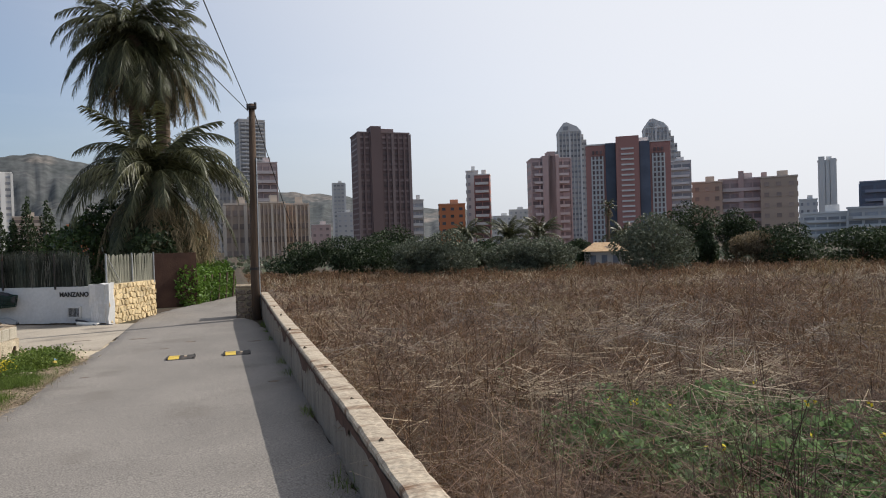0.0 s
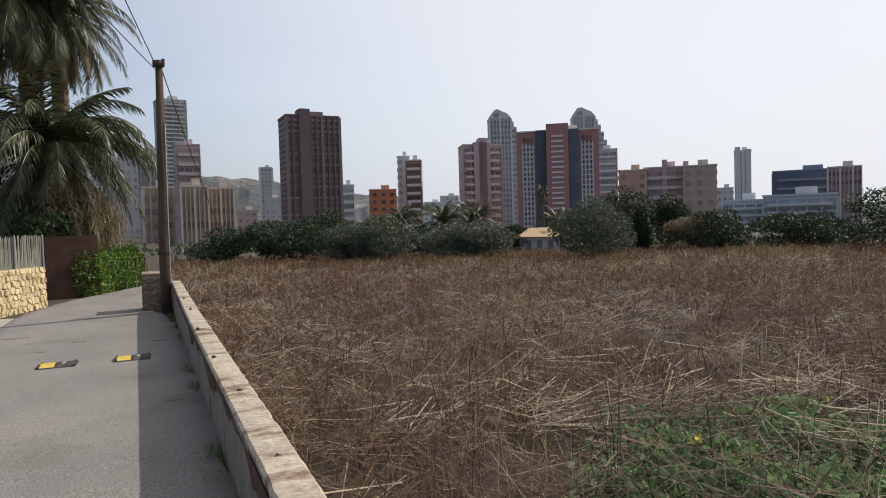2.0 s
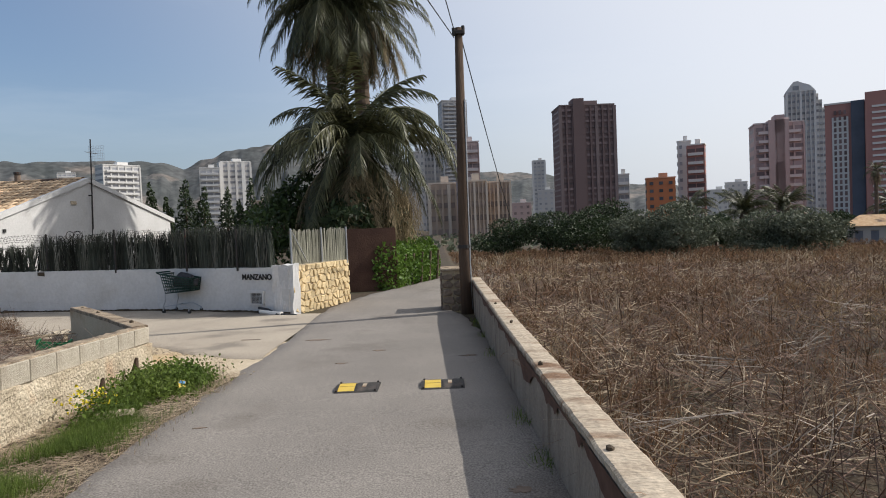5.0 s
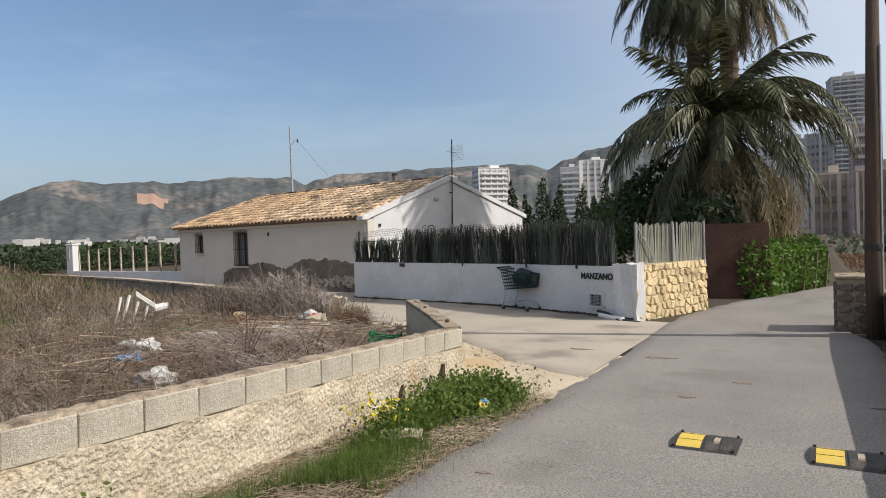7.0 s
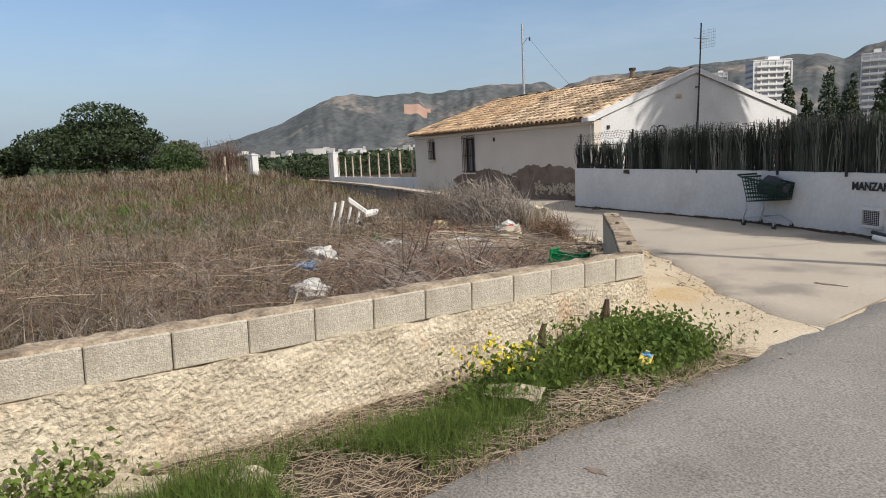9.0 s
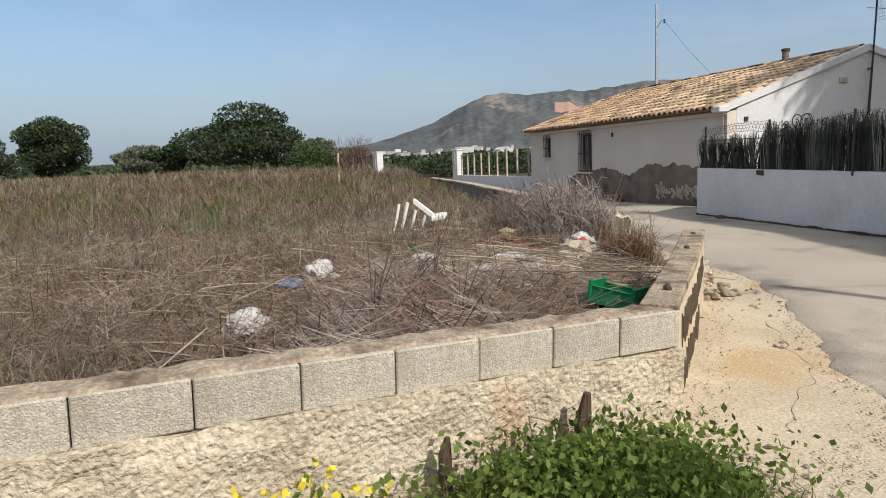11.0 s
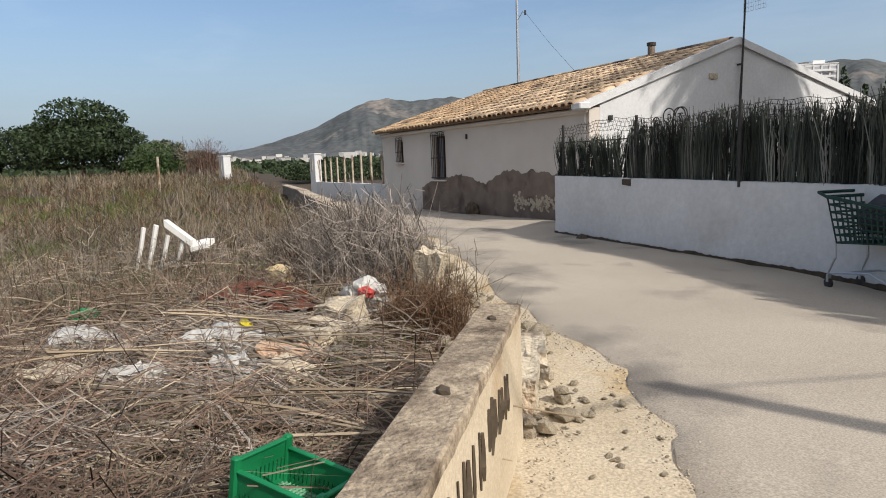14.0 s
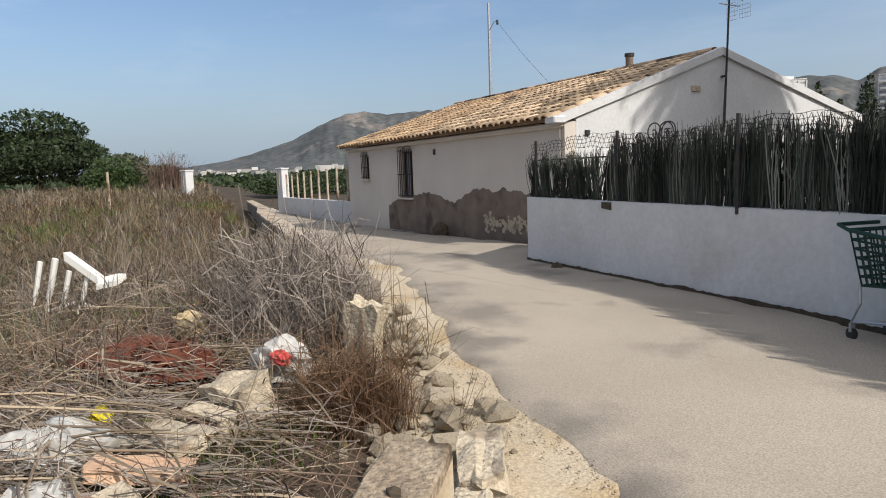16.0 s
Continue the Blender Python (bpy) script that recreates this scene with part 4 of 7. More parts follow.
for a in AZ:
    top = math.tan(radians(ridge_el(a))) * 3000
    for j, r in enumerate(RAD):
        s = max(0.0, (r - 2200) / 800)
        h = top * min(1, s) ** 1.15
        if r > 3000:
            h = top * 0.6
        q = (a * 0.16, r * 0.0016, 0)
        h += top * (0.13 * noise.noise((a * 0.30, r * 0.0035, 1)) + 0.06 * noise.noise((a * 1.0, r * 0.008, 4)) - 0.05 * abs(noise.noise((a * 0.8, r * 0.004, 14))) + 0.035 * noise.noise((a * 2.2, r * 0.016, 24))) * (1 - abs(2 * min(s, 1) - 1)) ** 0.7 if 0 < s < 1 else 0
        h -= top * 0.03 * abs(noise.noise((a * 1.6 + r * 0.001, r * 0.003, 9))) * min(1, s) if 0 < s < 1 else 0
        h += top * 0.035 * noise.noise((a * 0.9, 7, 0)) if r == 3000 else 0
        vs.append((math.sin(radians(a)) * r, math.cos(radians(a)) * r, h - 4))
nr = len(RAD)
fq = [(i * nr + j, i * nr + j + 1, (i + 1) * nr + j + 1, (i + 1) * nr + j) for i in range(len(AZ) - 1) for j in range(nr - 1)]
# the haze over the range is put into its surface colour
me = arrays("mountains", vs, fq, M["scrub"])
me.materials.append(M["quarry"])
for p in me.polygons:
    i, j = divmod(p.index, nr - 1)
    if noise.noise((AZ[i] * 0.9, j * 0.5, 3)) > -0.2 and -54.5 < AZ[i] < -52.4 and 9 <= j <= 10:
        p.material_index = 1
me.polygons.foreach_set("use_smooth", [True] * len(me.polygons))
tagged(part("backdrop_mountains", me, None), "dry mountain range with a quarry scar, greyed in its colour for haze", "mountain", kind="structure")


# ---- skyline ----
def facade(name, base, trim, dark=(0.05, 0.055, 0.065)):
    return dict(base=mat(name + " facade", base, tuple(c * 1.1 for c in base), 0.06, 0.9, 0, 1, tuple(c * 0.82 for c in base), 0.03, 0.58),
                trim=mat(name + " trim", trim, tuple(c * 1.08 for c in trim), 0.1, 0.85),
                dark=mat(name + " openings", dark, tuple(c * 1.6 for c in dark), 0.2, 0.4, spread=0.4))


# facade colours are raised to carry the pale haze of distance
F = dict(
    brown=facade("brown tower", (0.185, 0.13, 0.122), (0.23, 0.175, 0.165), (0.15, 0.11, 0.108)),
    red=facade("red brick tower", (0.40, 0.20, 0.17), (0.66, 0.61, 0.57), (0.13, 0.085, 0.08)),
    pink=facade("pinkish tower", (0.46, 0.345, 0.32), (0.58, 0.50, 0.475), (0.22, 0.17, 0.165)),
    grey=facade("grey concrete tower", (0.48, 0.46, 0.44), (0.58, 0.56, 0.54), (0.24, 0.24, 0.25)),
    white=facade("white tower", (0.60, 0.58, 0.55), (0.68, 0.66, 0.63), (0.24, 0.24, 0.25)),
    tan=facade("tan tower", (0.44, 0.34, 0.265), (0.56, 0.47, 0.385), (0.22, 0.17, 0.145)),
    orange=facade("orange block", (0.45, 0.18, 0.09), (0.52, 0.28, 0.18)),
    blue=facade("blue glass office", (0.13, 0.16, 0.21), (0.22, 0.25, 0.31), (0.09, 0.10, 0.13)),
)
WIN = {}


def polar(az, d):
    return math.sin(radians(az)) * d, math.cos(radians(az)) * d


def tower(az0, az1, el, d, look_, label, style="grid", turn=0.0, depth=0.8, crown="", floors=0, cols=0, base_el=-0.6, steps=()):
    """A far building set between two bearings, rising to the elevation el as seen from the lane's start."""
    x, y = polar((az0 + az1) / 2, d)
    w = 2 * d * math.tan(radians(abs(az1 - az0) / 2)) / (abs(math.cos(radians(turn))) + depth * abs(math.sin(radians(turn))))
    z0 = -6.0
    h = d * math.tan(radians(el)) + 1.6 - z0
    dp = w * depth
    f = F[look_]
    # the front face looks back at the lane
    b = thing("apartment_tower", pose(x, y, z0, 0, 0, -(az0 + az1) / 2 + turn), label, "building", "towers of the skyline")
    k = Kit().box(0, 0, h / 2, w, dp, h)
    part("wall", k, f["base"], b)
    part("roof", Kit().box(0, 0, h + 0.25, w + 0.5, dp + 0.5, 0.5).box(w * 0.1, 0, h + 1.4, w * 0.3, dp * 0.4, 2.2 if not crown else 0.5), f["trim"], b)
    fl = floors or max(4, int((h - 6) / 3.1))
    fh = (h - 4) / fl
    nc = cols or max(3, int(w / 3.4))
    key = (look_, round(w / nc, 1), round(fh, 1))
    if style == "grid":
        if key not in WIN:
            WIN[key] = Kit().box(0, 0, 0, w / nc * 0.40, 0.5, fh * 0.40).mesh("window", f["dark"])
        tot = fl * nc
        for i in range(fl):
            for j in range(nc):
                zz = 3.5 + (i + 0.5) * fh
                if zz < 5 or (tot > 260 and j == nc // 2):
                    continue
                ob = new("window", WIN[key])
                ob.parent, ob.location = b, (-w / 2 + (j + 0.5) * w / nc, -dp / 2 - 0.05, zz)
        nd = max(2, int(dp / 4))
        for i in range(fl):
            for s in (-1, 1):
                part("window_band", Kit().box(s * w / 2, 0, 3.5 + (i + 0.5) * fh, 0.5, dp * 0.7, fh * 0.42), f["dark"], b)
    elif style == "bands":
        for i in range(fl):
            part("window_band", Kit().box(0, 0, 3.5 + (i + 0.55) * fh, w * 1.003, dp * 1.003, fh * 0.42), f["dark"], b)
            part("balcony", Kit().box(0, -dp / 2 - 0.6, 3.5 + (i + 0.12) * fh, w * 0.86, 1.2, fh * 0.32), f["trim"], b)
        for j in range(nc + 1):
            part("pier", Kit().box(-w / 2 + j * w / nc, -dp / 2 - 0.1, h / 2, w * 0.035, 0.7, h - 1), f["base"], b)
    elif style == "ribs":
        for j in range(nc + 1):
            part("rib", Kit().box(-w / 2 + j * w / nc, -dp / 2 - 0.3, h / 2, w / nc * (0.28 if j % 3 else 0.5), 1.0, h - 0.5), f["trim"] if j % 3 == 0 else f["base"], b)
        for i in range(fl):
            part("window_band", Kit().box(0, -dp / 2, 3.5 + (i + 0.5) * fh, w * 0.97, 0.6, fh * 0.4), f["dark"], b)
            part("window_band", Kit().box(0, 0, 3.5 + (i + 0.5) * fh, w * 1.01, dp * 0.8, fh * 0.3), f["dark"], b)
    if crown == "peak":
        prof = [(-0.50, -0.02), (-0.50, 0.08), (-0.26, 0.40), (-0.10, 0.44), (0.10, 0.34), (0.34, 0.24), (0.50, 0.06), (0.50, -0.02)]
        n = len(prof)
        ck = Kit().add([(px * w, sy * dp * 0.46, h + pz * w) for sy in (-1, 1) for px, pz in prof], [tuple(range(n)), tuple(range(2 * n - 1, n - 1, -1))] + [(i, n + i, n + (i + 1) % n, (i + 1) % n) for i in range(n)])
        part("crown", ck, f["trim"], b)
        part("lantern", Kit().box(-0.16 * w, -dp * 0.47, h + 0.16 * w, w * 0.22, 0.6, w * 0.16), f["dark"], b)
        for i, (sx, sh) in enumerate(((0.57, 0.975), (0.71, 0.93), (0.85, 0.87), (0.99, 0.80))):
            sd = part("shoulder", Kit().box(sx * w, i * 0.4, h * sh / 2, w * 0.14, dp * (0.85 - 0.07 * i), h * sh), f["base"] if i % 2 else f["trim"], b)
            for q in range(int(h * sh / 3.4)):
                part("balcony", Kit().box(sx * w + w * 0.02, i * 0.4 - dp * (0.425 - 0.035 * i), 3 + q * 3.4, w * 0.09, 0.9, 1.3), f["dark"], sd)
        part("shoulder", Kit().box(-0.56 * w, 0.5, h * 0.42, w * 0.12, dp * 0.7, h * 0.84), f["base"], b)
    for fx, fw, fhh in steps:
        part("lift_tower", Kit().box(fx * w, -dp * 0.35, (h + fhh) / 2, fw * w, dp * 0.5, h + fhh), f["base"], b)
    return b


tower(9.9, 14.9, 9.05, 260, "brown", "tall dark brown ribbed apartment tower", "ribs", 14, 0.7, floors=22, cols=9, steps=((-0.17, 0.2, 2.5),))
tower(14.9, 16.0, 3.5, 300, "white", "small white apartment block with balconies", "bands", 0, 0.8)
tower(19.8, 20.8, 5.8, 300, "white", "slim grey-white slab tower", "grid", 0, 1.0, cols=2)
tower(20.5, 21.9, 5.45, 290, "red", "slim red brick tower with pale balconies", "bands", -6, 0.9, cols=2)
tower(17.3, 19.6, 3.05, 330, "orange", "low orange apartment block", "grid", 5, 0.6)
tower(25.0, 28.7, 6.5, 300, "pink", "pinkish apartment tower with balcony rows", "bands", 10, 0.8, cols=5, steps=((0, 0.2, 3.0), (-0.02, 0.42, 1.2)))
tower(27.6, 29.6, 8.7, 420, "grey", "grey high-rise with a stepped pointed crown", "ribs", 6, 1.0, "peak", cols=6)
tower(34.6, 36.6, 8.5, 430, "grey", "grey high-rise with a stepped pointed crown", "ribs", 6, 1.0, "peak", cols=6)
RB = tower(30.1, 36.7, 7.3, 250, "red", "broad red brick apartment tower with white window columns", "none", 0, 0.55, floors=19, cols=11)
RBW, RBD, RBH = 2 * 250 * math.tan(radians(3.3)), 2 * 250 * math.tan(radians(3.3)) * 0.55, 250 * math.tan(radians(7.3)) + 7.6
# dark strips proud of the wall paint in the two shadowed slots
for fx in (-0.20, 0.20):
    part("shadow_slot", Kit().box(fx * RBW, -RBD / 2 - 0.3, RBH / 2 + 0.5, RBW * 0.12, 1.0, RBH), F["blue"]["dark"], RB, "dark strip standing for a shadowed slot")
part("balcony_shaft", Kit().box(0, -RBD / 2 - 1.0, RBH / 2 + 1.2, RBW * 0.27, 2.4, RBH + 2.4), F["red"]["base"], RB)
for i in range(19):
    part("balcony", Kit().box(0, -RBD / 2 - 2.3, 4.8 + i * (RBH - 5) / 19, RBW * 0.15, 0.4, 0.6), F["red"]["trim"], RB, "white balcony band")
for fx in (-0.36, 0.36):
    part("pale_column", Kit().box(fx * RBW, -RBD / 2 - 0.12, RBH / 2 - 2, RBW * 0.15, 0.3, RBH - 4), F["white"]["base"], RB)
    for i in range(19):
        for off in (-0.045, 0.0, 0.045):
            part("window", Kit().box((fx + off) * RBW, -RBD / 2 - 0.3, 5.2 + i * (RBH - 6) / 19, RBW * 0.024, 0.3, 1.25), F["red"]["dark"], RB)
tower(36.3, 38.3, 5.7, 330, "grey", "pale grey tower with balcony stacks", "bands", 0, 1.0, cols=3)
tower(38.4, 40.6, 3.9, 270, "tan", "pinkish beige apartment block with small windows", "grid", 0, 0.8)
tower(40.4, 43.6, 4.0, 275, "pink", "reddish apartment block with balconies", "bands", 0, 0.7, steps=((0.0, 0.12, 3.0), (0.5, 0.12, 2.0)))
tower(43.4, 45.9, 4.0, 268, "tan", "beige apartment block with small windows", "grid", 0, 0.8)
tower(46.0, 47.2, 2.2, 420, "white", "small far white block", "grid", 0, 1.0)
tower(47.3, 48.5, 5.0, 420, "white", "slim white apartment tower far off", "none", 0, 1.0, steps=((-0.30, 0.34, 2.4), (0.02, 0.2, -1.0), (0.32, 0.32, 1.0)))
tower(46.3, 49.4, 1.1, 220, "white", "long low white building", "bands", 0, 0.8, cols=4)
tower(49.2, 54.0, 1.35, 210, "grey", "long low office building", "bands", 0, 0.7, cols=5)
tower(50.0, 54.4, 3.2, 330, "blue", "blue glass office block far off", "bands", 0, 0.6, cols=5)
tower(53.6, 55.7, 3.3, 300, "pink", "round-fronted purple office tower", "ribs", 0, 0.8, cols=8)
tower(58.9, 61.3, 6.35, 240, "tan", "bare beige slab tower beside offices", "none", 0, 0.7)
tower(61.2, 63.6, 4.0, 300, "grey", "grey stepped office block", "bands", 0, 0.8)
tower(62.5, 68, 2.2, 230, "blue", "dark glazed low office", "bands", 0, 0.6)
tower(0.4, 2.8, 10.2, 330, "grey", "tall grey high-rise with balcony stacks", "bands", 12, 0.9, cols=4, floors=34)
tower(1.7, 3.7, 6.8, 270, "pink", "pinkish tower with roof terrace", "bands", 8, 0.9, cols=3)
tower(2.0, 4.2, 3.5, 200, "tan", "brown apartment block with pale piers", "ribs", 6, 0.8, cols=6)
tower(4.2, 6.2, 3.35, 205, "tan", "tan apartment block with pale piers", "ribs", 0, 0.8, cols=6)
tower(-2.3, -0.9, 6.2, 330, "grey", "plain grey apartment tower far off", "grid", 8, 0.9)
tower(-1.0, 0.6, 6.45, 350, "grey", "stepped plain grey apartment tower far off", "ribs", 0, 0.9, cols=5)
tower(-0.6, 1.6, 3.4, 210, "tan", "tan apartment block with piers", "ribs", 0, 0.9, cols=4)
tower(-4.4, -3.1, 7.0, 600, "white", "slender white spired tower", "ribs", 0, 1.0, cols=3)
tower(8.3, 9.3, 5.1, 600, "grey", "slim distant grey tower", "ribs", 0, 1.0, cols=3)
tower(6.4, 8.0, 1.6, 420, "pink", "low pink distant block", "grid")
tower(8.6, 10, 2.6, 500, "grey", "low grey distant apartment block", "grid")
tower(22.0, 23.6, 1.9, 520, "white", "low distant white block", "grid")
tower(23.4, 25.0, 2.4, 540, "grey", "low distant grey block", "grid")
tower(-26.8, -23.7, 5.55, 460, "white", "broad white apartment block", "bands", 25, 0.5, cols=5)
tower(-29.4, -28.2, 5.0, 700, "white", "small white block on the hill foot", "bands", 0, 1.0)
tower(-19.3, -17.8, 5.3, 420, "white", "white apartment tower below the mountains", "bands", 0, 0.9, cols=3)
tower(-18.0, -15.4, 5.75, 430, "white", "white apartment tower below the mountains", "ribs", 10, 0.9, cols=4)
tower(-15.4, -13.6, 2.6, 380, "tan", "tan apartment block with piers", "bands", 0, 0.9)
tower(-12.0, -10.2, 2.0, 400, "orange", "orange block behind the palms", "grid")

# low farmhouse between the shrubs at the end of the meadow
FX, FY = polar(31.3, 70)
fh = thing("farmhouse", pose(FX, FY, -2.6, 0, 0, -31), "low plastered farmhouse with a hipped tile roof", "house")
part("wall", Kit().box(0, 0, 1.3, 4.0, 3.0, 2.6), M["housewall"], fh)
part("roof", Kit().add([(-2.3, -1.8, 2.6), (2.3, -1.8, 2.6), (2.3, 1.8, 2.6), (-2.3, 1.8, 2.6), (-1.0, 0, 3.5), (1.0, 0, 3.5)], [(3, 2, 1, 0), (0, 1, 5, 4), (1, 2, 5), (2, 3, 4, 5), (3, 0, 4)]), M["tile_j"], fh, "weathered clay tile roof")
for fx in (-1.1, 0.0, 1.1):
    wd = part("window", Kit().box(fx, -1.49, 1.75, 0.55, 0.06, 0.9), M["glass"], fh)
    part("frame", Kit().box(fx, -1.53, 1.27, 0.66, 0.06, 0.06).box(fx, -1.53, 2.23, 0.66, 0.06, 0.06), M["coping"], wd)

# far white houses on the plain
k, rr = Kit(), random.Random(21)
for i in range(230):
    a, d = rr.uniform(-74, -40), rr.uniform(420, 1100)
    x, y = polar(a, d)
    w, h = rr.uniform(3, 7.5), rr.uniform(1.4, 3.0)
    z = d * 0.014 * rr.uniform(0.2, 1.3) - 2
    k.box(x, y, z + h / 2 - 2, w, rr.uniform(6, 12), h + 2, rr.uniform(0, 3))
tagged(part("far_white_houses", k, M["villa"]), "scattered white villas on the far plain", "houses", kind="stuff")


# ---- leaves, palms, trees ----
def leaves(pos, nrm_up, size, aspect=0.45):
    """Small folded leaves, two triangles each, turned by chance."""
    n = len(pos)
    d = RNG.normal(size=(n, 3))
    d[:, 2] += nrm_up
    d /= np.linalg.norm(d, axis=1)[:, None]
    e = np.cross(d, RNG.normal(size=(n, 3)))
    e /= np.linalg.norm(e, axis=1)[:, None]
    s = (size * RNG.uniform(0.6, 1.3, n))[:, None]
    v = np.stack([pos - d * s * 0.5, pos + e * s * aspect * 0.5, pos + d * s * 0.5, pos - e * s * aspect * 0.5], 1).reshape(-1, 3)
    f = (np.arange(n) * 4)[:, None] + np.array([0, 1, 2, 3])
    return v, f


def ribbons(p0, p1, p2, w):
    """Thin bent slivers through three points each, tapering to the tip."""
    n = len(p0)
    a = RNG.uniform(0, 2 * np.pi, n)
    sx = np.stack([np.cos(a), np.sin(a), RNG.normal(0, 0.3, n)], 1) * (np.broadcast_to(w, (n,)) / 2)[:, None]
    v = np.stack([p0 - sx, p0 + sx, p1 + sx * 0.8, p1 - sx * 0.8, p2], 1).reshape(-1, 3)
    k = (np.arange(n) * 5)[:, None]
    return v, np.concatenate([k + [0, 1, 2], k + [0, 2, 3], k + [3, 2, 4]], 1).reshape(-1, 3)


def crown_points(n, lobes):
    """Points spread over the shells of several lobes: centre, radii."""
    out = []
    tot = sum(r[0] * r[1] for _, r in lobes)
    for c, r in lobes:
        m = int(n * r[0] * r[1] / tot)
        d = RNG.normal(size=(m, 3))
        d /= np.linalg.norm(d, axis=1)[:, None]
        rad = RNG.uniform(0.55, 1.08, m) ** 0.6
        out.append(np.array(c) + d * rad[:, None] * np.array([r[0], r[0], r[1]]))
    return np.concatenate(out)


def tree(x, y, h, w, leafmat, label, name="tree", n=3500, size=0.28, lobes=9, trunk=0.3, seed=0, low=0.25):
    r = random.Random(seed)
    z = gz(x, y)
    t = thing(name, pose(x, y, z - 0.05), label, name)
    k = Kit().tube([(0, 0, -0.2), (r.uniform(-0.1, 0.1), 0, h * 0.25), (r.uniform(-0.2, 0.2), r.uniform(-0.2, 0.2), h * 0.55)], [0.06 * h * trunk * 2, 0.045 * h * trunk * 2, 0.02 * h * trunk * 2], 8)
    lb = []
    for i in range(lobes):
        a = 2 * math.pi * i / lobes + r.uniform(-0.4, 0.4)
        q = r.uniform(0.2, 0.62) * w / 2
        zz = h * r.uniform(low + 0.12, 0.80) * (1 - 0.25 * (q / (w / 2)))
        c = (math.cos(a) * q, math.sin(a) * q, zz)
        k.tube([(0, 0, h * 0.22), (c[0] * 0.5, c[1] * 0.5, (h * 0.22 + zz) / 2 + 0.1), c], [0.025 * h * trunk * 2, 0.014 * h * trunk * 2, 0.004 * h], 6)
        lb.append((c, (w * r.uniform(0.17, 0.29), h * r.uniform(0.13, 0.24))))
    lb.append(((0, 0, h * 0.72), (w * 0.24, h * 0.25)))
    part("trunk", k, M["bark"], t)
    v, f = leaves(crown_points(n, lb), 0.3, size)
    v[:, 2] = np.maximum(v[:, 2], 0.05)
    part("crown", arrays("crown", v, f, leafmat), None, t)
    return t


def frond_mesh(name, L, th0, th1, material, seed, pairs=58, leaf=0.55, bendat=1.0):
    """A feather leaf that leaves the crown at pitch th0 and hangs at pitch th1, with leaflets."""
    r = np.random.default_rng(seed)
    s = np.linspace(0, 1, 16)
    th = np.radians(th0 + (th1 - th0) * s ** bendat)
    px = np.concatenate([[0], np.cumsum(np.cos(th[:-1]))]) * L / 15
    pz = np.concatenate([[0], np.cumsum(np.sin(th[:-1]))]) * L / 15
    kit = Kit().tube([(a, 0, b) for a, b in zip(px, pz)], [0.035 * (1 - 0.8 * q) for q in s], 4, False)
    v, f = [], []
    for i in range(pairs):
        q = 0.10 + 0.9 * i / pairs
        x, z = np.interp(q, s, px), np.interp(q, s, pz)
        t = np.interp(q, s, th)
        ll = leaf * (0.45 + 0.9 * math.sin(math.pi * min(1, q * 0.93 + 0.08))) * r.uniform(0.75, 1.15)
        for sd in (-1, 1):
            fw = r.uniform(0.5, 0.9)
            d = np.array([fw * math.cos(t), sd * r.uniform(0.35, 0.7), fw * math.sin(t) - r.uniform(0.1, 0.55)])
            d /= np.linalg.norm(d)
            p = np.array([x, 0, z])
            w = 0.026
            e = np.array([math.cos(t), 0, math.sin(t)]) * w
            mid = p + d * ll * 0.5
            tip = p + d * ll + np.array([0, 0, -0.22 * ll])
            k0 = len(v)
            v += [p + e, p - e, mid - e, mid + e, tip]
            f += [(k0, k0 + 1, k0 + 2, k0 + 3), (k0 + 3, k0 + 2, k0 + 4)]
    kit.add(v, f)
    return kit.mesh(name, material)


FTOP = [frond_mesh("frond", 3.6, 80, 5, M["frond"], 1), frond_mesh("frond", 3.6, 72, -45, M["frond"], 2)]
FMID = [frond_mesh("frond", 3.9, 55, -75, M["frond"], 3), frond_mesh("frond", 3.9, 35, -80, M["frond"], 6)]
FLOW = [frond_mesh("frond", 3.9, 15, -88, M["frond"], 7, bendat=0.7), frond_mesh("frond", 3.6, -10, -90, M["frond"], 8, bendat=0.6)]
FD = [frond_mesh("dry_frond", 3.4, 5, -89, M["fronddry"], 4, 42, 0.42, 0.5), frond_mesh("dry_frond", 2.9, -35, -90, M["fronddry"], 5, 42, 0.4, 0.5)]


